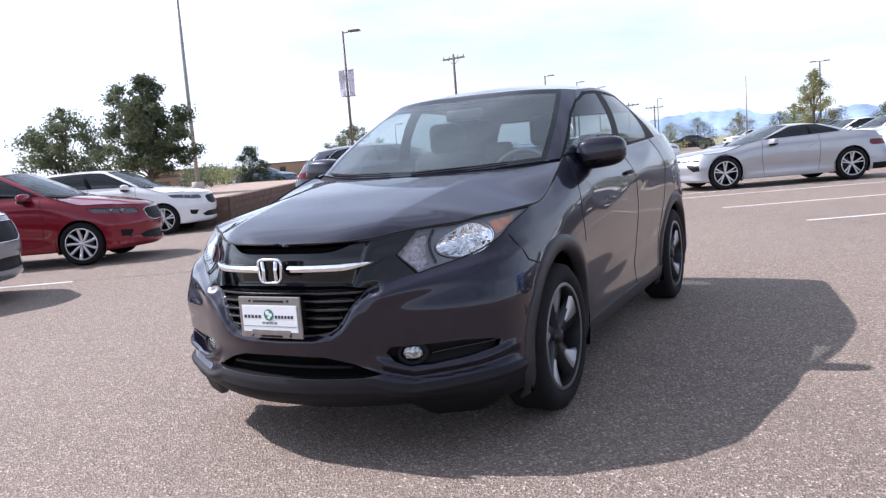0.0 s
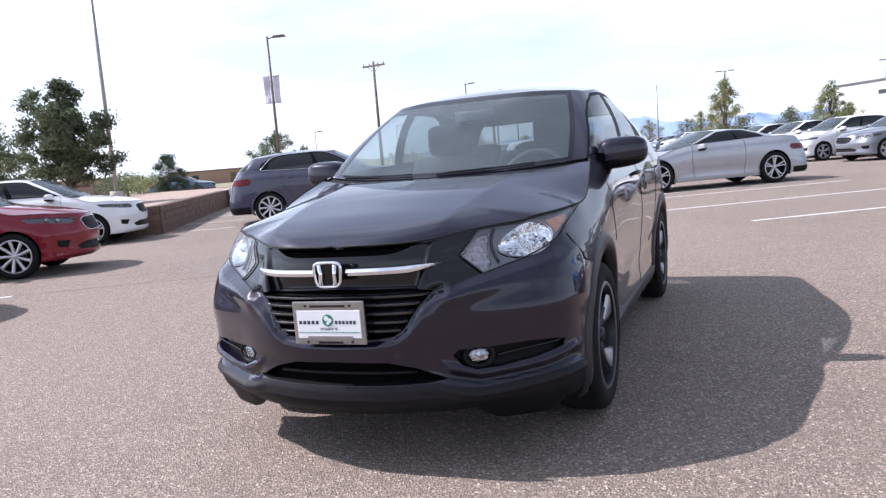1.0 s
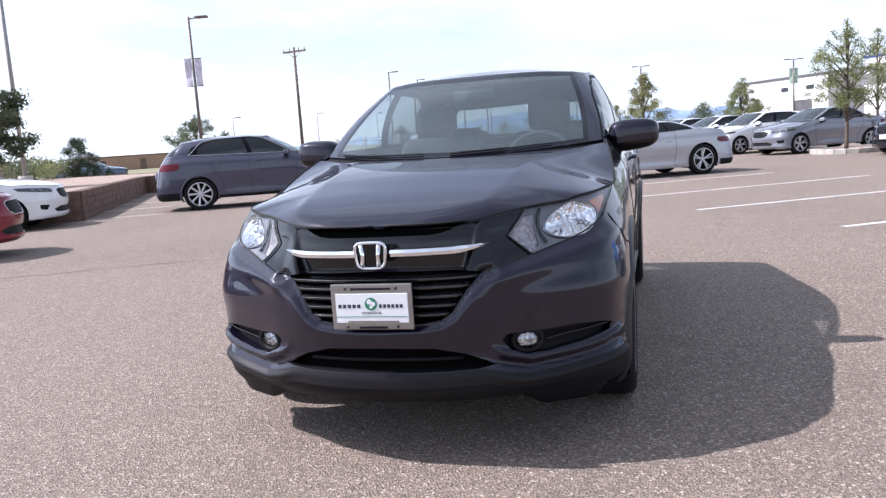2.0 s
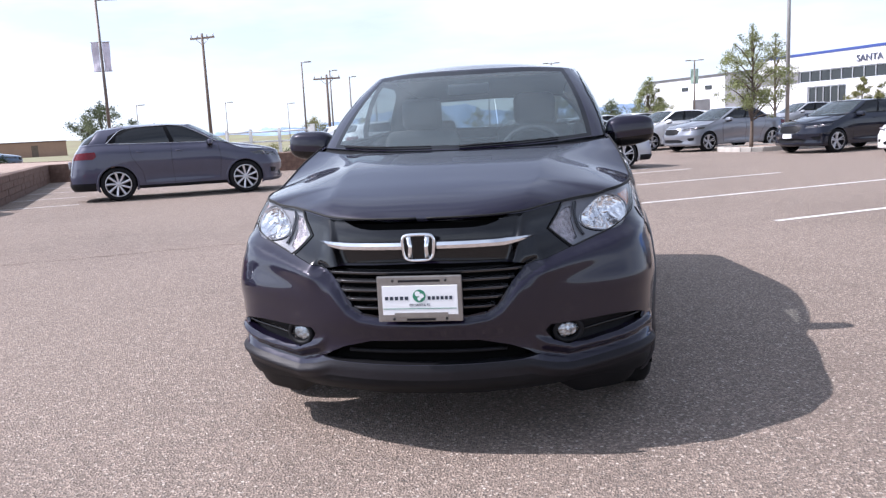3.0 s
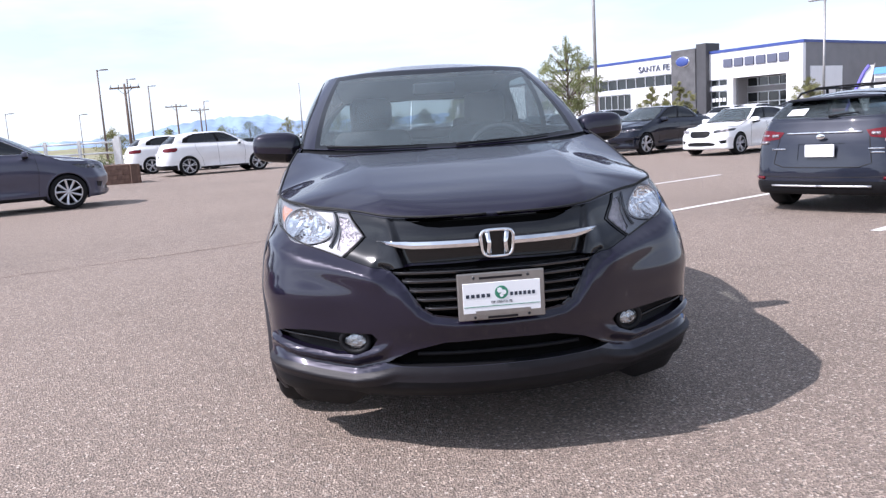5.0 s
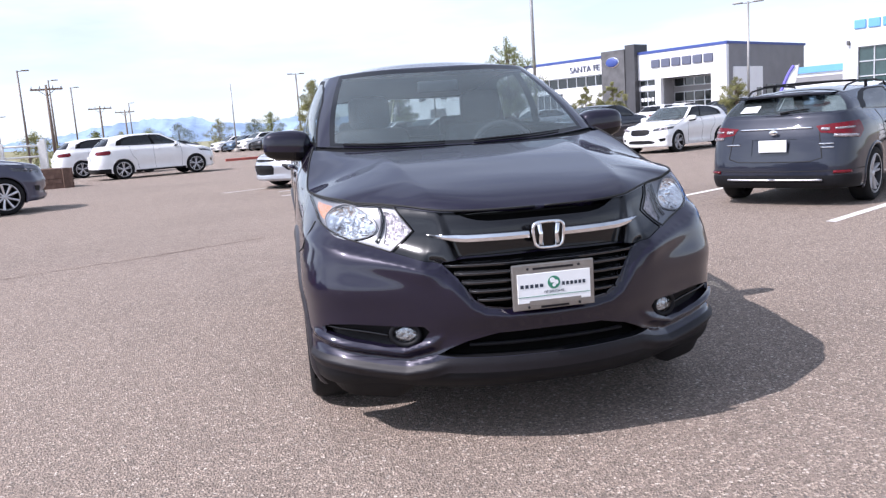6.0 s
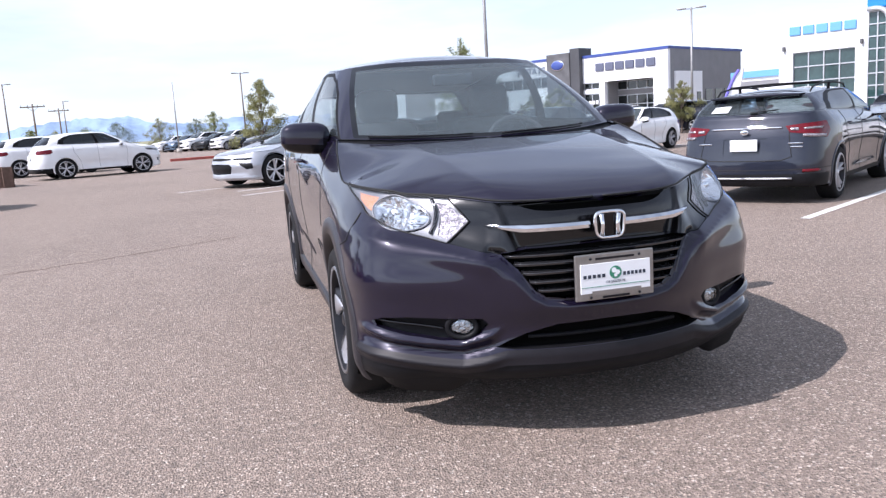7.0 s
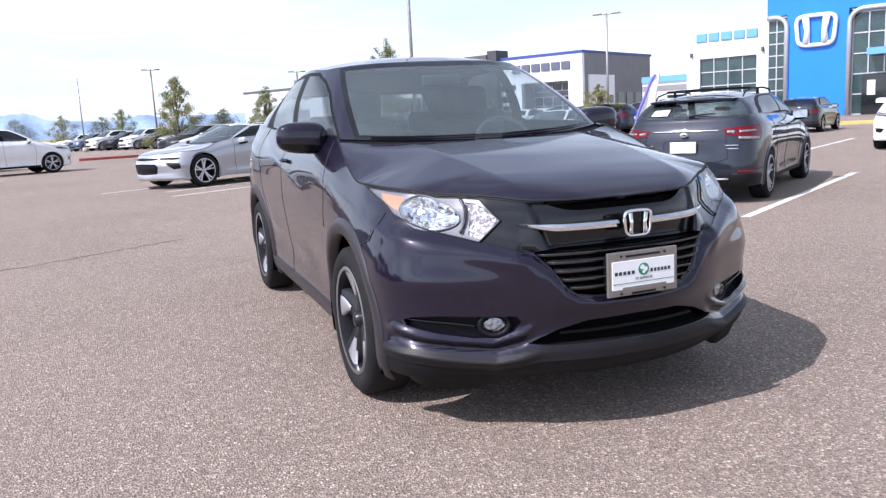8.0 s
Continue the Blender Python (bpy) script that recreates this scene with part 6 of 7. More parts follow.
def leaf_material(name, a, b):
    m = material(name, a, 0.6, var=0.35, scale=1.2, second=b, spec=0.3)
    n, l = m.node_tree.nodes, m.node_tree.links
    out, pb = n["Material Output"], n["Principled BSDF"]
    tr, mx = n.new("ShaderNodeBsdfTranslucent"), n.new("ShaderNodeMixShader")
    l.new(pb.inputs["Base Color"].links[0].from_socket, tr.inputs["Color"])
    mx.inputs[0].default_value = 0.3
    l.new(pb.outputs[0], mx.inputs[1])
    l.new(tr.outputs[0], mx.inputs[2])
    l.new(mx.outputs[0], out.inputs["Surface"])
    return m


M_LEAF = leaf_material("green_leaves", (0.13, 0.155, 0.065), (0.26, 0.28, 0.12))
M_LEAF_DARK = leaf_material("dark_green_leaves", (0.075, 0.098, 0.058), (0.15, 0.175, 0.095))
M_LEAF_YEL = leaf_material("yellowing_leaves", (0.13, 0.145, 0.06), (0.29, 0.28, 0.12))
M_LEAF_FIR = leaf_material("conifer_needles", (0.022, 0.042, 0.022), (0.05, 0.075, 0.035))


def flat(name, pts, z, mat_, label="", category="", thick=0.0):
    k = len(pts)
    vs, fs = [(p[0], p[1], z) for p in pts], [tuple(range(k))]
    if thick:
        vs += [(p[0], p[1], z - thick) for p in pts]
        fs += [(i, k + i, k + (i + 1) % k, (i + 1) % k) for i in range(k)]
    return tagged(part(name, (vs, fs), mat_, None, smooth=False), label, category, kind="structure")


def lot_ground():
    bm = bmesh.new()
    bmesh.ops.create_grid(bm, x_segments=16, y_segments=16, size=4500)
    for v in bm.verts:
        v.co.z = -0.05
    tagged(part("ground", bm, M_SCRUB, smooth=False), "dry tan scrubland that reaches to the mountains", "ground", kind="structure")
    flat("parking_lot", [(-60, -60), (70, -60), (70, 105), (-14, 105), (-22, 60), (-60, 60)], 0.0, M_ASPHALT, "sunlit speckled brown-grey asphalt parking lot", "parking lot", 0.2)


def stripe(a, b, w=0.1):
    a, b = Vector((*a, 0)), Vector((*b, 0))
    d = (b - a).normalized()
    o = Vector((-d.y, d.x, 0)) * w / 2
    ob = part("parking_line", ([(p.x, p.y, 0.004) for p in (a - o, b - o, b + o, a + o)], [(0, 1, 2, 3)]), M_LINE, None, smooth=False)
    return tagged(ob, "worn white painted parking line on asphalt", "line", "parking lines", "structure")


def lot_lines():
    for k in range(-2, 6):
        a = at_lot((4.22, 4.06), 0, 2.67 * k)
        stripe(a, at_lot(a, 5.4))
    for k in range(4):
        a = at_lot((-9.65, 12.48), -0.2, 2.75 * k)
        stripe(at_lot(a, -3.5), at_lot(a, 0.3))
    for k in range(3):
        a = at_lot((-6.55, 4.0), 0, -2.7 * k)
        stripe(at_lot(a, -5.0), a)
    for k in range(3):
        b = at_lot((13.2, 11.8), 0, 3.6 * k)
        stripe(b, at_lot(b, 5.0))
    stripe((-1.2, 14.6), at_lot((-1.2, 14.6), 4.5))
    # a crack along the aisle
    pts = np.array([(-7.5, 3.6), (-5.5, 4.6), (-4.2, 5.3), (-2.6, 6.1), (-1.3, 6.9)])
    vs, fs = [], []
    random.seed(5)
    for i, t in enumerate(np.linspace(0, 4, 60)):
        p = spline(np.arange(5), pts, np.array([t]))[0] + np.array([random.uniform(-.02, .02), random.uniform(-.03, .03)])
        w = 0.006 + 0.008 * random.random()
        vs += [(p[0] + w * 0.5, p[1] - w, 0.004), (p[0] - w * 0.5, p[1] + w, 0.004)]
        if i:
            fs.append((2 * i - 2, 2 * i, 2 * i + 1, 2 * i - 1))
    tagged(part("asphalt_crack", (vs, fs), M_MORTAR, None, smooth=False), "thin dark crack in the asphalt", "crack", kind="structure")


TERRACE_Z = 0.62


def block_wall():
    """The low wall of brown split blocks round a gravel terrace."""
    H = TERRACE_Z + 0.02
    w0 = Vector((-10.95, 11.65, 0))
    w1 = w0 + V * 13.0
    w2 = Vector((-7.9, 24.7, 0))
    back = w0 - U * 40
    terr = [w0, w1, w2, w2 + V * 1.6, w1 + V * 14 - U * 6, back + V * 36, back]
    tagged(part("terrace", ([(p.x, p.y, TERRACE_Z) for p in terr], [tuple(range(len(terr)))]), M_GRAVEL, None, smooth=False), "raised bed of pinkish gravel behind the wall", "terrace", kind="structure")
    wall = empty("wall_west", "low retaining wall of brown split-faced blocks", "wall", kind="structure")
    for a, b in ((back, w0), (w0, w1), (w1, w2), (w2, w2 + V * 1.6), (w2 + V * 1.6, terr[4]), (terr[4], terr[5])):
        d = (b - a).normalized()
        o = Vector((d.y, -d.x, 0))
        vs = [p - o * k + Vector((0, 0, z)) for k in (0.012, 0.28) for p, z in ((a, 0), (b, 0), (b, H), (a, H))]
        part("wall_core", (vs, [(0, 1, 2, 3), (7, 6, 5, 4), (3, 2, 6, 7), (1, 5, 6, 2), (0, 3, 7, 4)]), M_MORTAR, wall, smooth=False)
    made = {}
    random.seed(11)
    count = 0
    for a, b in ((w0 - U * 2.0, w0), (w0, w1), (w1, w2), (w2, w2 + V * 1.6)):
        d = (b - a).normalized()
        o = Vector((d.y, -d.x, 0))
        L = (b - a).length
        for row in range(4):
            x = -0.2 if row % 2 else 0.0
            while x < L - 0.05:
                x0, x1 = max(x, 0), min(x + 0.4, L)
                if x1 - x0 > 0.06 and count < 300:
                    key = round(x1 - x0, 2)
                    if key not in made:
                        bm = bmesh.new()
                        box(bm, 0.004, -0.02, 0.004, key - 0.004, 0.0, 0.156, 0.006)
                        me_ = bpy.data.meshes.new("block")
                        bm.to_mesh(me_)
                        bm.free()
                        me_.materials.append(M_BLOCK)
                        made[key] = me_
                    ob = new("block", made[key])
                    ob.parent = wall
                    q = a + d * x0 + o * random.uniform(0.0, 0.012)
                    ob.matrix_basis = Matrix.Translation((q.x, q.y, 0.16 * row)) @ Matrix.Rotation(math.atan2(d.y, d.x), 4, "Z")
                    count += 1
                x += 0.4


def kerb(name, pts, mat_, w=0.15, h=0.15, label=""):
    for a, b in zip(pts[:-1], pts[1:]):
        a, b = Vector((*a, 0)), Vector((*b, 0))
        d = (b - a).normalized()
        o = Vector((-d.y, d.x, 0)) * w / 2
        bm = bmesh.new()
        vs = [bm.verts.new((p.x, p.y, z)) for z in (0, h) for p in (a - o, b - o, b + o, a + o)]
        for f in ((4, 5, 6, 7), (0, 1, 5, 4), (1, 2, 6, 5), (2, 3, 7, 6), (3, 0, 4, 7)):
            bm.faces.new([vs[k] for k in f])
        bmesh.ops.bevel(bm, geom=[e for e in bm.edges if all(v.co.z > 0.1 for v in e.verts)], offset=0.02, segments=2, affect="EDGES", profile=0.5)
        tagged(part(name, bm, mat_, None, smooth=False), label, "kerb", kind="structure")


def tree_island():
    o = (0.0, 0.0)
    u0, u1, v0, v1 = 17.0, 24.5, 16.5, 18.4
    ring = []
    for (a, b), (s, e) in zip(((u0 + 0.8, v0 + 0.8), (u1 - 0.8, v0 + 0.8), (u1 - 0.8, v1 - 0.8), (u0 + 0.8, v1 - 0.8)), ((180, 270), (270, 360), (0, 90), (90, 180))):
        for k in range(5):
            t = radians(s + (e - s) * k / 4)
            ring.append(at_lot(o, a + 0.8 * math.cos(t), b + 0.8 * math.sin(t)))
    flat("island_bed", ring, 0.11, M_GRAVEL, "gravel bed of a kerbed parking island", "island", 0.1)
    kerb("island_kerb", ring + ring[:1], M_CONCRETE, label="pale concrete kerb round a tree island")
    kerb("far_kerb", [(-4.4, 42.0), (-1.2, 42.6)], M_KERB_RED, 0.2, 0.14, "red painted kerb across the lot")
    kerb("far_kerb", [(-1.2, 42.6), (4.0, 43.4)], M_CONCRETE, 0.2, 0.14, "pale concrete kerb across the lot")
    kerb("showroom_kerb", [(24.8, 24.2), (30.0, 20.0), (33.0, 17.0)], M_KERB_YEL, 0.25, 0.15, "yellow painted kerb before the showroom")
    kerb("island_kerb", [(8.9, 27.0), (10.6, 28.2)], M_KERB_RED, 0.2, 0.14, "red painted kerb at an island's end")


# ---- poles ----
def pole_lamp(x, y, z0, h, heads=1, turn=0.0, banner=None, mat_=None, r=0.085):
    mat_ = mat_ or M_BRONZE
    p = empty("lamp_pole", "lamp pole carrying a pair of faded banners" if banner else "tall parking lot lamp pole with a flat lamp head", "lamp pole", "lamp poles")
    bm = bmesh.new()
    cyl(bm, (0, 0, 0), (0, 0, h), r * 0.72, r * 0.5, 14)
    part("pole", bm, mat_, p)
    bm = bmesh.new()
    cyl(bm, (0, 0, 0), (0, 0, 0.35), 0.24, 0.23, 18)
    part("footing", bm, M_CONCRETE, p)
    for a in ([], [turn], [turn, turn + 180])[heads]:
        c, s = math.cos(radians(a)), math.sin(radians(a))
        ar = part("arm", tube_geo([(0, 0, h - 0.08), (c * 0.35, s * 0.35, h - 0.04)], 0.025, 6), mat_, p)
        bm = bmesh.new()
        box(bm, 0.0, -0.14, -0.035, 0.45, 0.14, 0.035, 0.012)
        bm.transform(Matrix.Translation((c * 0.28, s * 0.28, h - 0.03)) @ Matrix.Rotation(radians(a), 4, "Z"))
        part("lamp_head", bm, mat_, ar)
    if banner:
        zb0, zb1, mt = banner
        for a in (turn, turn + 180):
            c, s = math.cos(radians(a)), math.sin(radians(a))
            vs, fs = [], []
            for i in range(9):
                z = zb0 + (zb1 - zb0) * i / 8
                for j in range(4):
                    d, w = 0.07 + 0.25 * j / 3, 0.03 * math.sin(i * 0.8 + j)
                    vs.append((c * d - s * w, s * d + c * w, z))
                if i:
                    fs += [(4 * i + j - 4, 4 * i + j - 3, 4 * i + j + 1, 4 * i + j) for j in range(3)]
            b = part("banner", (vs, fs), mt, p)
            for z in (zb0, zb1):
                part("banner_rod", tube_geo([(0, 0, z), (c * 0.34, s * 0.34, z)], 0.012, 6), mat_, b)
    p.matrix_basis = pose(x, y, z0)
    return p


def utility_pole(x, y, h, turn, arm=2.2):
    p = empty("utility_pole", "weathered wooden utility pole with a crossarm", "utility pole", "utility poles")
    bm = bmesh.new()
    cyl(bm, (0, 0, 0), (0, 0, h), 0.15, 0.09, 12)
    part("pole", bm, M_WOOD, p)
    c, s = math.cos(radians(turn)), math.sin(radians(turn))
    bm = bmesh.new()
    box(bm, -arm / 2, -0.06, -0.07, arm / 2, 0.06, 0.07)
    bm.transform(Matrix.Translation((0, 0, h - 0.35)) @ Matrix.Rotation(radians(turn), 4, "Z"))
    ar = part("crossarm", bm, M_WOOD, p, smooth=False)
    for k in (-0.46, -0.2, 0.2, 0.46):
        bm = bmesh.new()
        cyl(bm, (c * arm * k, s * arm * k, h - 0.28), (c * arm * k, s * arm * k, h - 0.06), 0.05, 0.035, 8)
        part("insulator", bm, M_STEEL, ar)
    for k in (-1, 1):
        part("brace", tube_geo([(0, 0, h - 0.9), (c * 0.6 * k, s * 0.6 * k, h - 0.4)], 0.025, 5), M_STEEL, p)
    p.matrix_basis = pose(x, y, 0)


def poles():
    t = TERRACE_Z
    pole_lamp(-20.5, 20.4, t, 9.0, 1, 30, None, M_STEEL, 0.11)
    pole_lamp(-15.95, 24.62, t, 5.9, 1, 15, (3.3, 4.35, M_BANNER), None, 0.09)
    pole_lamp(8.44, 26.15, 0.0, 9.5, 2, 30, None, M_STEEL, 0.10)
    pole_lamp(22.53, 34.4, 0, 6.25, 2, -45, None, M_STEEL, 0.10)
    pole_lamp(0.24, 67.6, 0, 6.42, 2, 0, None, None, 0.11)
    pole_lamp(-5.45, 69.0, 0, 5.95, 0, 180, None, M_STEEL, 0.09)
    pole_lamp(12.12, 66.5, 0, 5.85, 2, 0, (3.9, 5.1, M_BANNER_G), None, 0.11)
    pole_lamp(-18.1, 54.6, 0, 6.65, 1, 0, None, None, 0.11)
    pole_lamp(-20.3, 69.6, 0, 7.15, 1, 0, None, None, 0.12)
    pole_lamp(-21.1, 79.7, 0, 7.2, 1, 0, None, None, 0.12)
    pole_lamp(-23.0, 118, -0.05, 7.4, 1, 0, None, None, 0.13)
    utility_pole(-26.97, 57.4, 9.6, -10, 2.2)
    utility_pole(-19.2, 64.7, 6.4, 0, 2.4)
    utility_pole(-24.1, 104.7, 6.5, 0, 2.8)
    utility_pole(-25.0, 125, 6.7, 0, 2.8)
    for x, y, h in ((-33.5, 58, 4.4), (-31, 70, 4.8), (-26.5, 75, 4.6)):
        pole_lamp(x, y, 0, h, 1, 0, None, None, 0.06)


# ---- trees and shrubs ----
def leaf_cloud(rng, clumps, n, size, mat_, name, parent):
    """A crown of many small bent leaves round clump centres (x, y, z, radius)."""
    w = np.array([c[3] ** 2 for c in clumps])
    c = np.array(clumps)[rng.choice(len(clumps), n, p=w / w.sum())]
    unit = lambda q: q / np.linalg.norm(q, axis=1, keepdims=True)
    p = c[:, :3] + np.clip(rng.normal(size=(n, 3)), -2.2, 2.2) * c[:, 3:4] * np.array([0.56, 0.56, 0.42])
    a = unit(rng.normal(size=(n, 3)))
    b = unit(np.cross(a, rng.normal(size=(n, 3))))
    nn = np.cross(a, b)
    s = size * (0.6 + 0.8 * rng.random((n, 1)))
    q = np.stack([p - a * s, p + b * s * 0.45 + nn * s * 0.12, p + a * s, p - b * s * 0.45 + nn * s * 0.12], 1).reshape(-1, 3)
    me_ = bpy.data.meshes.new(name)
    me_.from_pydata(q.tolist(), [], [(4 * i, 4 * i + 1, 4 * i + 2, 4 * i + 3) for i in range(n)])
    me_.materials.append(mat_)
    ob = new(name, me_)
    ob.parent = parent
    return ob


def tree(x, y, z0, h, spread, seed, mat_, leaves=2600, clear=0.35, label="", leaf=0.06, slim=1.0, lumps=26):
    rng = np.random.default_rng(seed)
    t = empty("tree", label or "young broad-leaved tree with a loose green crown", "tree", "trees")
    top = np.array([rng.normal(0, 0.08), rng.normal(0, 0.08), h * 0.86])
    trunk = np.array([(0, 0, 0.0), (0.02, 0.01, h * clear * 0.6), (*(top[:2] * 0.4), h * 0.55), top])
    rr = 0.016 * h + 0.008
    part("trunk", tube_geo(spline(np.arange(4), trunk, np.linspace(0, 3, 10)), [rr * (1 - 0.085 * k) for k in range(10)], 9), M_BARK, t)
    clumps = []
    lumps = int(lumps * 2.2)
    for k in range(lumps):
        f = (k + 0.5) / lumps
        zc = h * (clear + 0.04 + (0.94 - clear) * f + rng.normal(0, 0.03))
        shape_ = math.sin(math.pi * min(1, 0.22 + 0.80 * f)) ** 0.8 if slim >= 1 else (1 - f) * 0.95 + 0.12
        an = k * 2.4 + rng.normal(0, 0.4)
        rad = spread * shape_ * (0.22 + 0.98 * rng.random())
        c = np.array([math.cos(an) * rad, math.sin(an) * rad, zc])
        clumps.append((*c, spread * rng.uniform(*((0.10, 0.24) if leaves > 3000 else (0.20, 0.38))) * (0.5 + 0.5 * shape_)))
        if k % 4 == 0:
            base = np.array([0, 0, max(h * clear * 0.75, zc - spread * 0.7)])
            m = (base + c) / 2 + np.array([0, 0, 0.1])
            part("limb", tube_geo(spline(np.arange(3), np.array([base, m, c]), np.linspace(0, 2, 6)), [rr * 0.42 * (1 - 0.14 * i) for i in range(6)], 5), M_BARK, t)
    leaf_cloud(rng, clumps, int(leaves * 2.1), leaf * 0.60, mat_, "crown", t)
    t.matrix_basis = pose(x, y, z0)


def bush(x, y, z0, r, h, seed, mat_, n=500, leaf=0.07, label="rounded dusty green shrub"):
    rng = np.random.default_rng(seed)
    t = empty("shrub", label, "shrub", "shrubs")
    part("stem", tube_geo([(0, 0, 0), (0.02, 0, h * 0.5)], [0.04, 0.02], 6), M_BARK, t)
    cl = [(rng.normal(0, r * 0.45), rng.normal(0, r * 0.45), h * rng.uniform(0.25, 0.75), r * rng.uniform(0.3, 0.5)) for _ in range(10)]
    leaf_cloud(rng, cl, n, leaf, mat_, "foliage", t)
    t.matrix_basis = pose(x, y, z0)


def planting():
    t = TERRACE_Z
    tree(-17.2, 15.15, t, 3.75, 1.35, 3, M_LEAF_DARK, 14000, 0.2, "dense dark green tree on the gravel terrace", 0.085, lumps=52)
    tree(-21.4, 15.4, t, 3.15, 1.5, 4, M_LEAF_DARK, 6500, 0.15, "spreading dark green tree on the gravel terrace", 0.085, lumps=44)
    tree(-20.35, 31.3, t, 2.55, 1.35, 5, M_LEAF_DARK, 4200, 0.25, "small dark green tree behind the terrace", 0.07)
    tree(6.70, 23.78, 0.11, 3.75, 1.0, 6, M_LEAF, 5200, 0.30, "young tree with a thin trunk in the kerbed island", 0.05, lumps=44)
    tree(0.6, 41.6, 0.0, 4.05, 1.55, 7, M_LEAF_YEL, 7500, 0.12, "pointed yellowish green tree across the lot", 0.065, slim=0.6, lumps=44)
    tree(6.15, 47.1, 0.0, 3.6, 1.5, 8, M_LEAF, 6000, 0.15, "pointed green tree across the lot", 0.07, slim=0.6, lumps=40)
    tree(4.6, 57.3, 0.0, 2.65, 1.2, 9, M_LEAF_DARK, 3000, 0.15, leaf=0.08)
    tree(15.7, 39.5, 0.0, 2.75, 0.95, 10, M_LEAF_YEL, 4500, 0.15, "yellowing young tree before the showroom", 0.065)
    tree(16.9, 38.6, 0.0, 2.9, 0.8, 21, M_LEAF_YEL, 3500, 0.15, "yellowing young tree before the showroom", 0.065)
    tree(18.9, 29.65, 0.0, 2.35, 0.85, 11, M_LEAF_YEL, 4500, 0.2, "small yellowing tree before the grey showroom wall", 0.05)
    tree(10.53, 35.73, 0.0, 4.8, 0.9, 12, M_LEAF, 2400, 0.3, "tall thin young tree behind the parked cars", 0.06)
    for i, (x, y, h, r) in enumerate(((-2.6, 84.0, 3.8, 1.1), (-8.8, 93.0, 3.6, 1.3), (-13.3, 92.5, 3.4, 1.8), (-17.2, 97, 3.1, 1.6), (-21, 100, 3.0, 1.6), (-5.0, 100, 3.4, 1.5), (8.8, 62, 2.8, 1.0), (-21, 66, 2.8, 1.6), (-29, 52, 2.4, 1.6), (-14.3, 57, 2.3, 1.2))):
        tree(x, y, 0.0, h, r, 30 + i, (M_LEAF, M_LEAF_YEL, M_LEAF_DARK)[i % 3], 2600, 0.12, "small dusty tree along the far edge of the lot", 0.09)
    tree(-29.3, 33.6, 0.0, 2.65, 1.7, 50, M_LEAF_FIR, 8000, 0.02, "dense dark conifer behind the terrace", 0.06, slim=0.6, lumps=40)
    for i, (x, y, z, r, h) in enumerate(((-24.2, 24.0, t, 1.0, 1.0), (-26.0, 26.8, t, 0.9, 1.1), (-27.5, 28.5, t, 1.0, 1.3), (-28.8, 29.6, t, 1.2, 1.5), (-23.0, 17.5, t, 1.1, 0.9), (-25.5, 20.5, t, 1.2, 1.2), (-29.5, 31.5, t, 1.0, 0.8))):
        bush(x, y, z, r, h, 60 + i, (M_LEAF_DARK, M_LEAF)[i % 2], 900, 0.06)
    for i in range(9):
        bush(-17.2 + 1.15 * i, 41.5 + 0.25 * i, 0.0, 0.6, 0.95 if i != 5 else 1.3, 80 + i, (M_LEAF, M_LEAF_YEL, M_LEAF_DARK)[i % 3], 420, 0.06, "low green shrub along the white fence")
    for i in range(14):
        bush(-12 + 1.9 * i + (i % 3) * 0.4, 74 + (i % 4) * 1.5, 0.0, 0.9, 1.0, 100 + i, (M_LEAF_YEL, M_LEAF_DARK)[i % 2], 260, 0.1, "dry scrub bush beyond the parked row")


def white_fence():
    f = empty("rail_fence", "white two-rail fence behind the terrace", "fence")
    pts = [(-17.6, 38.9), (-16.4, 39.35), (-14.9, 39.85), (-13.3, 40.4)]
    for x, y in pts:
        boxed("post", x - 0.07, y - 0.07, 0.0, x + 0.07, y + 0.07, 1.72, M_FENCE, f)
    for z in (1.55, 1.0):
        for a, b in zip(pts[:-1], pts[1:]):
            part("rail", tube_geo([(*a, z), (*b, z)], 0.05, 6), M_FENCE, f)
    e = pts[-1]
    boxed("end_post", e[0] + 0.05, e[1] - 0.12, 0.0, e[0] + 0.3, e[1] + 0.12, 1.85, M_FENCE, f)


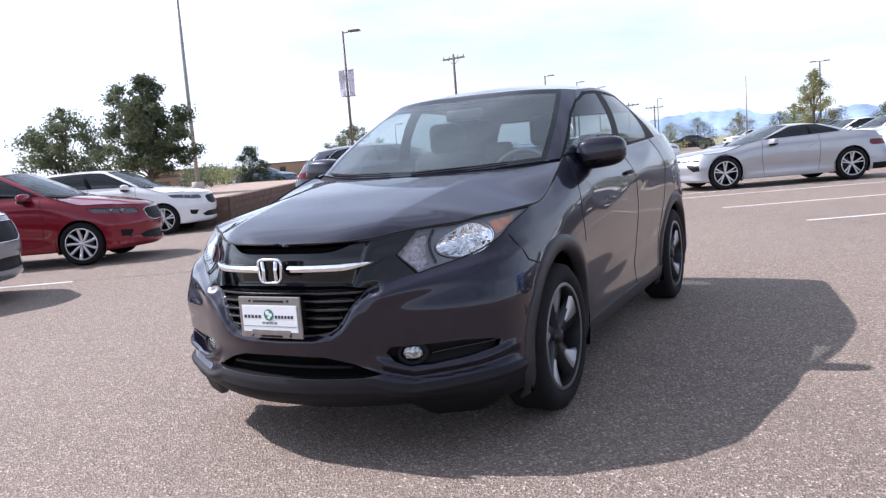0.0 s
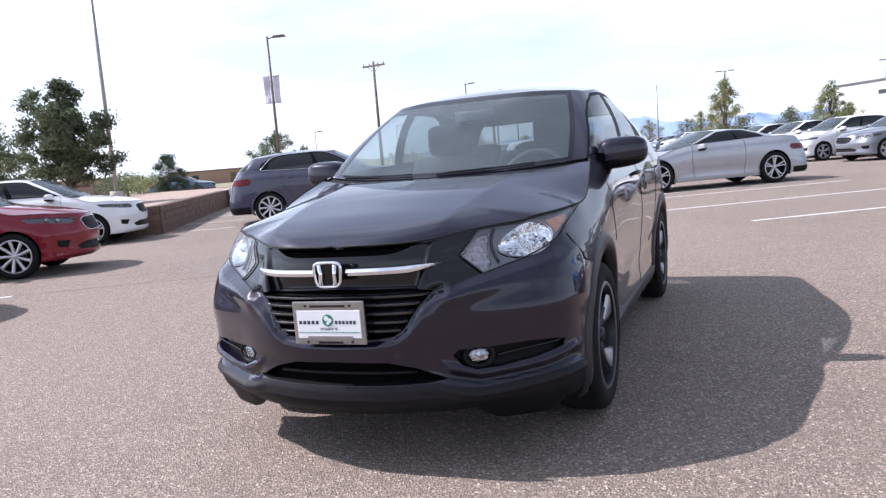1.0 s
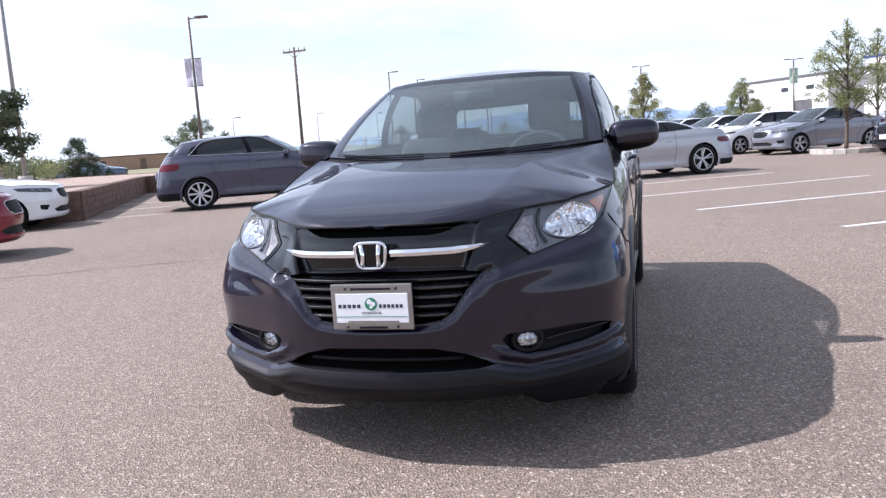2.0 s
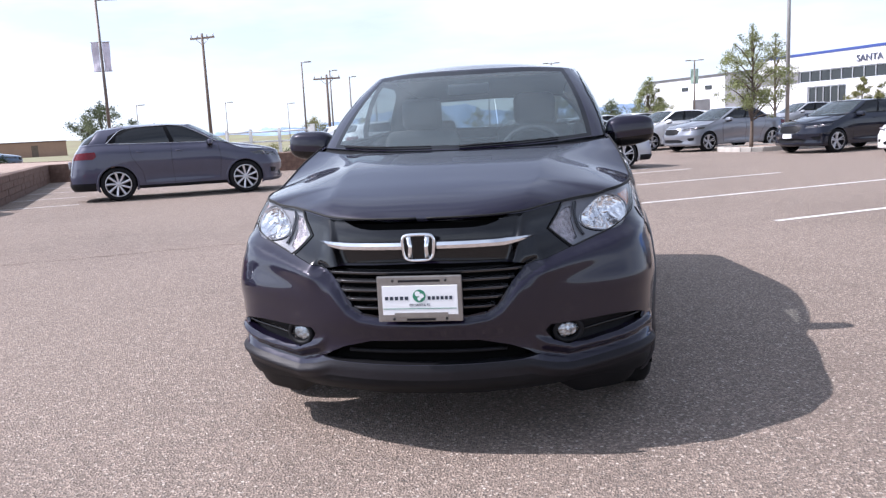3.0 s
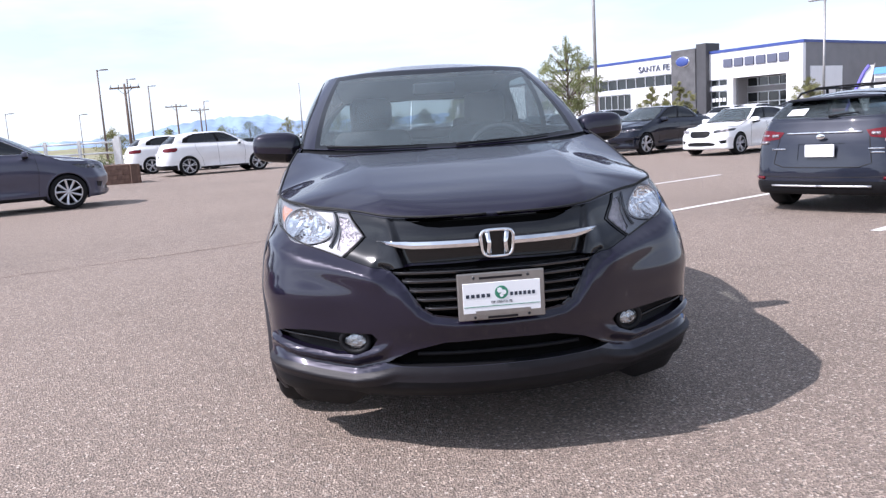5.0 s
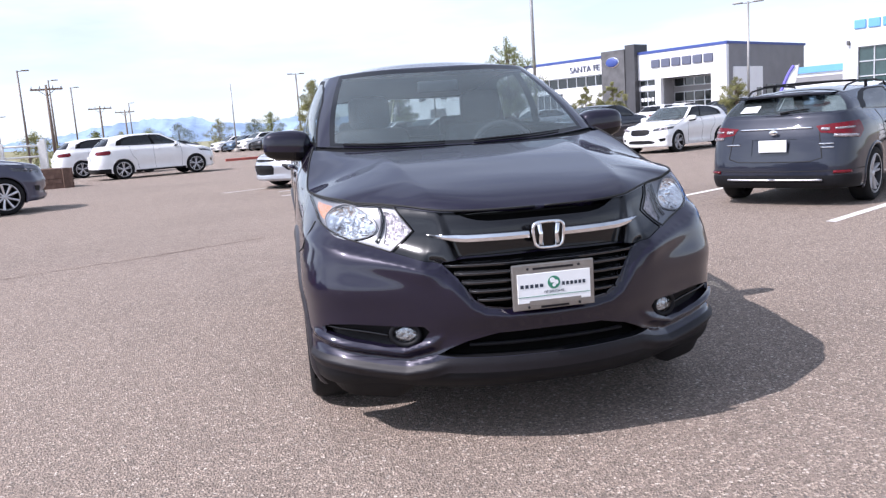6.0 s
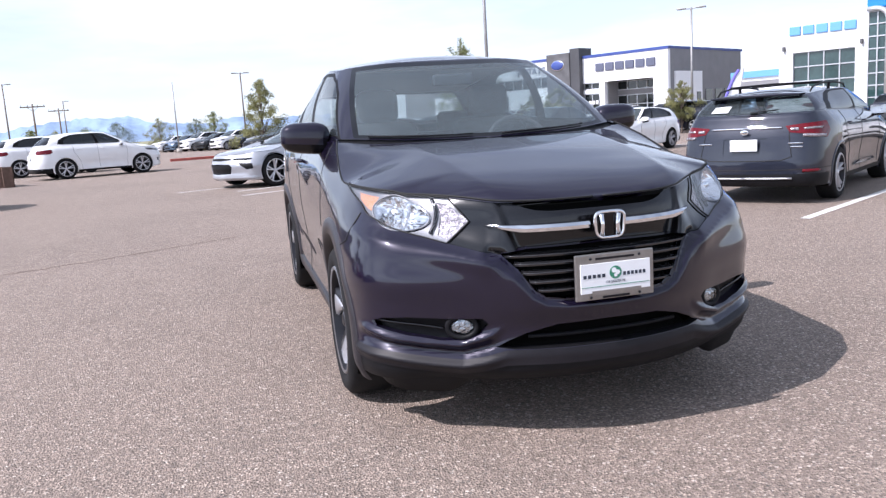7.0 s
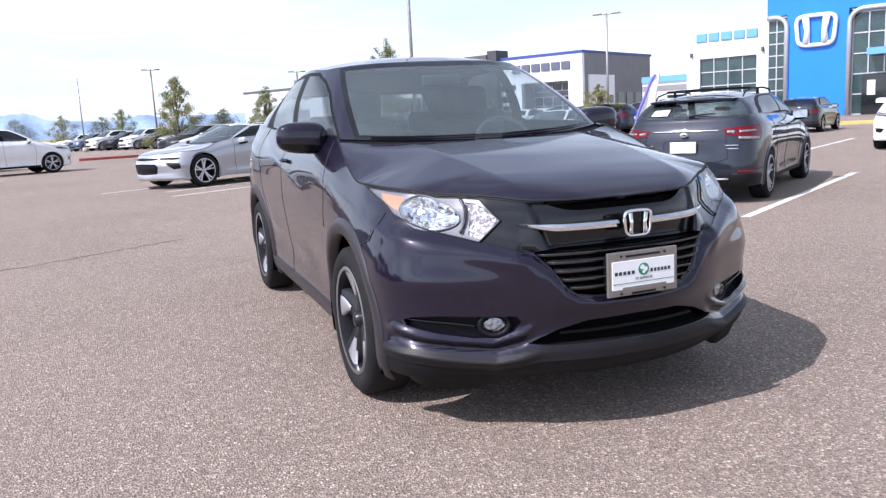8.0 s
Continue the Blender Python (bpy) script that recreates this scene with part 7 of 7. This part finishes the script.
def far_country():
    rng = np.random.default_rng(2)
    key_x = [-2600, -1500, -1000, -760, -616, -560, -462, -404, -337, -239, -134, 33, 107, 283, 500, 800, 1200, 2600]
    key_z = [20, 26, 40, 58, 77, 86, 95, 86, 93, 62, 50, 66, 60, 54, 66, 44, 40, 25]
    xs = np.linspace(-2600, 2600, 420)
    zs = spline(key_x, key_z, xs)
    for k, a in ((0.02, 5.0), (0.05, 4.5), (0.11, 3.0), (0.23, 1.8)):
        zs = zs + a * np.sin(xs * k + k * 100) * np.sin(xs * k * 0.37)
    vs, fs = [], []
    rows = 7
    for i, (x, z) in enumerate(zip(xs, zs)):
        for r in range(rows):
            f = r / (rows - 1)
            vs.append((x, 2990 - 260 * (1 - f) + 40 * math.sin(x * 0.03 + r), -1 + (z + 1) * f ** 1.3 + (rng.normal(0, 1.2) if 0 < r < rows - 1 else 0)))
        if i:
            fs += [(i * rows + r - rows, i * rows + r, i * rows + r + 1, i * rows + r - rows + 1) for r in range(rows - 1)]
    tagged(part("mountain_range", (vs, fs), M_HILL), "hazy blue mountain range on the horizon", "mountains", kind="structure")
    vs, fs = [], []
    for i, x in enumerate(np.linspace(-420, -60, 60)):
        y = 330 - 0.45 * (x + 240)
        h = 4.2 * math.sin(math.pi * min(1, max(0.02, (x + 420) / 360))) ** 0.6 + 0.4 * math.sin(x * 0.2)
        vs += [(x, y - 60, -0.5), (x, y - 20, h * 0.7), (x, y, h)]
        if i:
            fs += [(3 * i + r - 3, 3 * i + r, 3 * i + r + 1, 3 * i + r - 2) for r in (0, 1)]
    tagged(part("low_hill", (vs, fs), M_SCRUB), "low tan hill beyond the road", "hill", kind="structure")
    for x, y, w, d, h, rz in ((-43.3, 38.5, 4.6, 4, 1.3, 40), (-50, 46, 8, 5, 1.15, 40), (-90, 118, 16, 6, 2.4, 35), (-112, 108, 10, 6, 2.6, 35)):
        b = empty("low_building", "low terracotta stucco building beyond the lot", "building", "low buildings")
        boxed("wall", -w / 2, -d / 2, 0, w / 2, d / 2, h, M_TERRA, b)
        boxed("parapet", -w / 2 - 0.1, -d / 2 - 0.1, h, w / 2 + 0.1, d / 2 + 0.1, h + 0.18, M_BLOCK, b)
        boxed("window", -w / 4, -d / 2 - 0.05, h * 0.35, -w / 4 + 1.1, -d / 2 + 0.02, h * 0.75, M_PANE, b)
        boxed("door", w / 6, -d / 2 - 0.05, 0, w / 6 + 1.0, -d / 2 + 0.02, h * 0.8, M_WOOD, b)
        b.matrix_basis = pose(x, y, -0.05, 0, 0, rz)


# ---- showrooms ----
def facade_frame(origin, direction):
    """A matrix whose x runs along the facade, y goes into the building and z up."""
    d = Vector((*direction, 0)).normalized()
    y = Vector((-d.y, d.x, 0))
    return Matrix(((d.x, y.x, 0, origin[0]), (d.y, y.y, 0, origin[1]), (0, 0, 1, 0), (0, 0, 0, 1)))


def glazing(parent, x0, x1, z0, z1, cols, rows, y=0.0, pane=None, frame_=0.07):
    """A framed window with panes, set into the wall at depth y."""
    w = new("window")
    w.parent = parent
    for i in range(cols):
        for j in range(rows):
            a, b = x0 + (x1 - x0) * i / cols, x0 + (x1 - x0) * (i + 1) / cols
            c, d = z0 + (z1 - z0) * j / rows, z0 + (z1 - z0) * (j + 1) / rows
            boxed("pane", a + frame_ / 2, y + 0.05, c + frame_ / 2, b - frame_ / 2, y + 0.07, d - frame_ / 2, pane or M_PANE, w)
    bm = bmesh.new()
    for i in range(cols + 1):
        a = x0 + (x1 - x0) * i / cols
        box(bm, a - frame_ / 2, y - 0.02, z0 - frame_ / 2, a + frame_ / 2, y + 0.09, z1 + frame_ / 2)
    for j in range(rows + 1):
        c = z0 + (z1 - z0) * j / rows
        box(bm, x0 + frame_ / 2, y - 0.018, c - frame_ / 2, x1 - frame_ / 2, y + 0.088, c + frame_ / 2)
    part("window_frame", bm, M_FRAME, w, smooth=False)
    return w


def grey_showroom():
    """The long white and grey showroom with a stone tower; x = 0 is its corner."""
    b = empty("showroom_building", "long white showroom with a dark stone tower and blue roof edge", "building", "showrooms")
    H = 6.0
    boxed("front_wall", -8.1, 0, 3.72, 0, 0.4, H, M_WALL_W, b)
    boxed("front_wall_end", -1.3, 0, 0, 0, 0.4, 3.72, M_WALL_W, b)
    boxed("front_pier", -6.45, 0, 0, -5.9, 0.4, 3.72, M_WALL_W, b)
    boxed("porch_back", -5.9, 2.0, 0, -1.3, 2.2, 3.8, M_WALL_G, b)
    boxed("porch_cheek", -1.45, 0.4, 0, -1.3, 2.0, 3.72, M_WALL_W, b)
    boxed("porch_cheek", -5.9, 0.4, 0, -5.8, 2.0, 3.72, M_WALL_G, b)
    boxed("porch_band", -5.9, 1.8, 2.55, -1.9, 2.0, 2.95, M_WALL_G, b)
    glazing(b, -5.8, -2.0, 2.98, 3.68, 4, 1, 1.85)
    glazing(b, -5.8, -2.0, 0.15, 2.5, 4, 3, 1.85)
    boxed("porch_floor", -5.9, 0.0, 0.0, -1.45, 1.8, 0.06, M_CONCRETE, b)
    glazing(b, -8.05, -6.5, 0.2, 2.75, 2, 2, 0.15)
    boxed("front_band", -8.1, 0.05, 2.8, -6.45, 0.4, 3.15, M_WALL_W, b)
    glazing(b, -8.05, -6.5, 3.2, 3.68, 2, 1, 0.15)
    boxed("stone_tower", -11.5, -0.6, 0, -9.05, 1.6, 6.45, M_STONE, b, bevel=0.02)
    boxed("dark_fin", -9.05, -0.5, 0, -8.1, 1.4, 6.75, M_FIN, b)
    boxed("left_wall", -26.5, 0, 4.65, -11.5, 0.4, H + 0.15, M_WALL_W, b)
    boxed("left_band", -26.5, 0, 3.25, -11.5, 0.4, 3.62, M_WALL_W, b)
    boxed("left_low", -16.5, 0, 0, -11.5, 0.4, 3.25, M_WALL_W, b)
    boxed("left_end", -26.5, 0, 0, -20.6, 0.4, 3.25, M_WALL_W, b)
    boxed("left_end_high", -26.5, 0, 3.62, -21.6, 0.4, 4.65, M_WALL_G, b)
    glazing(b, -21.5, -11.6, 3.66, 4.6, 9, 1, 0.12)
    glazing(b, -20.5, -16.6, 0.2, 3.2, 5, 2, 0.12)
    for x0, x1, z in ((-8.1, 0.1, H), (-26.5, -11.5, H + 0.15)):
        boxed("roof_fascia", x0, -0.06, z - 0.16, x1, 0.5, z + 0.06, M_NAVY, b)
    boxed("side_wall", -0.25, 0.4, 0, 0.0, 13.3, H, M_WALL_G, b)
    boxed("side_fascia", -0.3, 0.5, H - 0.14, 0.06, 13.5, H + 0.06, M_NAVY, b)
    boxed("side_panel", 0.0, 1.0, 0, 0.12, 5.6, 4.1, M_WALL_W, b)
    boxed("side_door", 0.12, 4.6, 0, 0.16, 5.3, 2.4, M_PANE, b)
    for k in range(4):
        boxed("side_window", -0.02, 6.4 + 1.75 * k, 1.0, 0.05, 7.6 + 1.75 * k, 2.6, M_PANE, b)
    boxed("roof", -26.5, 0.4, H - 0.5, -0.25, 13.3, H - 0.3, M_WALL_G, b)
    boxed("back_wall", -26.5, 13.3, 0, -0.25, 13.5, H - 0.3, M_WALL_G, b)
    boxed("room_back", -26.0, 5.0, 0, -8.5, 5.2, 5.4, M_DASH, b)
    # signs: a plain oval, plain letter-sized blocks for the name, and the town in letters
    for nm, mt, yy, rx, rz in (("oval_sign", M_CHROME, -0.62, 0.72, 0.46), ("oval_face", M_NAVY, -0.66, 0.66, 0.40)):
        bm = bmesh.new()
        bmesh.ops.create_uvsphere(bm, u_segments=28, v_segments=12, radius=1.0, matrix=Matrix.Translation((-10.3, yy, 5.45)) @ Matrix.Diagonal((rx, 0.12, rz, 1)))
        part(nm, bm, mt, b)
    for k in range(6):
        x = -6.75 + 0.97 * k
        boxed("sign_block", x, -0.12, 4.62, x + 0.82, 0.02, 5.3, M_SIGN, b, bevel=0.05)
    text("SANTA FE", (-13.80, -0.06, 4.98), 0.78, M_SIGN, b, 0.05)
    for k in range(4):
        boxed("door_bar", -7.95 + 0.35 * k, 0.10, 1.9, -7.7 + 0.35 * k, 0.13, 2.2, M_WHITE_PLATE, b)
    boxed("service_wall", -44.5, 0.2, 0, -26.5, 0.6, 5.25, M_WALL_W, b)
    boxed("service_fascia", -44.5, 0.12, 5.12, -26.5, 0.7, 5.36, M_STONE, b)
    boxed("service_side", -44.5, 0.6, 0, -44.2, 13.3, 5.25, M_WALL_W, b)
    boxed("service_grey", -31.0, 0.05, 0, -26.5, 0.2, 5.1, M_WALL_G, b)
    for x in (-37.3, -33.6):
        boxed("service_window", x - 0.5, 0.12, 3.9, x + 0.5, 0.22, 4.3, M_PANE, b)
    boxed("service_door", -36.0, 0.12, 0, -33.4, 0.22, 2.9, M_STONE, b)
    b.matrix_basis = facade_frame((32.95, 53.9), (0.5, -0.866))


def blue_showroom():
    """The white showroom with a bright blue entrance block."""
    b = empty("showroom_building", "white showroom with a bright blue entrance wall", "building", "showrooms")
    boxed("white_wall_top", -1.1, 0, 4.3, 4.5, 0.4, 6.75, M_WALL_W, b)
    boxed("white_wall_left", -1.1, 0, 0, -0.2, 0.4, 4.3, M_WALL_W, b)
    boxed("white_wall_right", 3.7, 0, 0, 4.5, 0.4, 4.3, M_WALL_W, b)
    boxed("white_wall_low", -0.2, 0, 0, 3.7, 0.4, 0.5, M_WALL_W, b)
    glazing(b, -0.2, 3.7, 0.5, 4.3, 4, 4, 0.15, M_PANE_G)
    boxed("white_side", -1.1, 0.4, 0, -0.8, 12, 6.7, M_WALL_W, b)
    yb = -0.5
    boxed("blue_wall", 5.75, yb, 0, 9.35, 0.4, 8.6, M_SKYBLUE, b)
    boxed("blue_wall_top", 4.5, yb, 6.55, 5.75, 0.4, 8.6, M_SKYBLUE, b)
    boxed("blue_wall_top", 9.35, yb, 6.55, 16.0, 0.4, 8.6, M_SKYBLUE, b)
    boxed("blue_wall_end", 15.0, yb, 0, 16.0, 0.4, 6.55, M_SKYBLUE, b)
    glazing(b, 4.55, 5.6, 0.3, 6.3, 2, 8, -0.35, M_PANE_G)
    glazing(b, 9.6, 14.9, 0.05, 6.25, 6, 5, -0.35, M_PANE_G)
    arc = np.linspace(0, math.pi / 2, 8)
    pts = [(4.5, yb - 0.05, 6.45)] + [(5.02 + 0.7 * math.sin(a), yb - 0.05, 5.75 + 0.7 * math.cos(a)) for a in arc] + [(5.72, yb - 0.05, 0)]
    part("window_surround", tube_geo(pts, 0.16, 6), M_FRAME, b)
    pts = [(9.42, yb - 0.05, 0)] + [(10.22 - 0.8 * math.cos(a), yb - 0.05, 5.65 + 0.8 * math.sin(a)) for a in arc] + [(15.0, yb - 0.05, 6.45)]
    part("window_surround", tube_geo(pts, 0.16, 6), M_FRAME, b)
    boxed("canopy", 10.6, -1.6, 3.6, 16.0, yb, 4.0, M_PALEBLUE, b)
    boxed("entrance_door", 10.2, -0.52, 0, 11.7, -0.42, 2.5, M_PANE, b)
    boxed("door_notice", 10.5, -0.55, 1.2, 10.95, -0.52, 2.1, M_WHITE_PLATE, b)
    # plain rounded ring emblem with two uprights
    ring = []
    for k in range(32):
        a = 2 * math.pi * k / 32
        ca, sa = math.cos(a), math.sin(a)
        rx, rz = math.copysign(abs(ca) ** 0.4, ca), math.copysign(abs(sa) ** 0.4, sa)
        ring.append((7.5 + (1.12 + 0.08 * rz) * rx, yb - 0.15, 5.42 + 0.92 * rz))
    em = part("ring_sign", tube_geo(ring, 0.13, 8, True), M_WALL_W, b)
    for sd in (1, -1):
        part("ring_sign_stroke", tube_geo([(7.5 + sd * 0.62, yb - 0.15, 6.2), (7.5 + sd * 0.50, yb - 0.15, 5.4), (7.5 + sd * 0.55, yb - 0.15, 4.62)], [0.22, 0.17, 0.22], 8), M_WALL_W, em)
    for k in range(5):
        x = -0.42 + 0.86 * k
        boxed("sign_block", x, -0.1, 5.42, x + 0.74, 0.02, 6.02, M_PALEBLUE, b, bevel=0.05)
    boxed("link_wall", -5.6, 2.5, 0, -1.1, 3.0, 3.0, M_WALL_W, b)
    boxed("link_parapet", -5.6, 2.35, 3.0, -1.1, 3.1, 3.45, M_PALEBLUE, b)
    boxed("link_band", -5.55, 2.44, 2.35, -1.15, 2.5, 2.75, M_WALL_G, b)
    boxed("link_window", -3.6, 2.42, 0.6, -2.0, 2.5, 2.0, M_PANE, b)
    boxed("roof", -0.8, 0.4, 6.3, 16.0, 12, 6.5, M_WALL_W, b)
    boxed("back_wall", -1.1, 12, 0, 16.0, 12.3, 6.6, M_WALL_W, b)
    for x in (-0.75, 4.1):
        boxed("wall_lamp", x - 0.08, -0.22, 4.45, x + 0.08, 0, 4.75, M_STONE, b, bevel=0.02)
    b.matrix_basis = facade_frame((36.0, 43.0), (0.5, -0.866))


def small_things():
    f = empty("feather_flag", "white feather flag with a blue violet border", "flag")
    part("pole", tube_geo([(0, 0, 0), (0, 0, 1.6), (0.15, 0, 2.4)], 0.02, 6), M_STEEL, f)
    vs, fs = [], []
    for i in range(10):
        z = 0.9 + 1.45 * i / 9
        vs += [(-0.75 * (1 - i / 9) ** 0.8, 0.03 * math.sin(i), z - 0.25 * (1 - i / 9)), (0.02 + 0.13 * max(0, (z - 1.6) / 0.8), 0, z)]
        if i:
            fs.append((2 * i - 2, 2 * i - 1, 2 * i + 1, 2 * i))
    part("cloth", (vs, fs), M_WHITE_PLATE, f, "white flag cloth")
    part("border", tube_geo([(a - 0.02, b, c) for a, b, c in vs[::2]], [0.05] * 10, 6), M_FLAG, f, "blue violet border")
    f.matrix_basis = pose(16.3, 21.8, 0, 0, 0, -20)

lot_ground()
lot_lines()
block_wall()
tree_island()
poles()
planting()
white_fence()
far_country()
grey_showroom()
blue_showroom()
small_things()
crossover()
parked_cars()
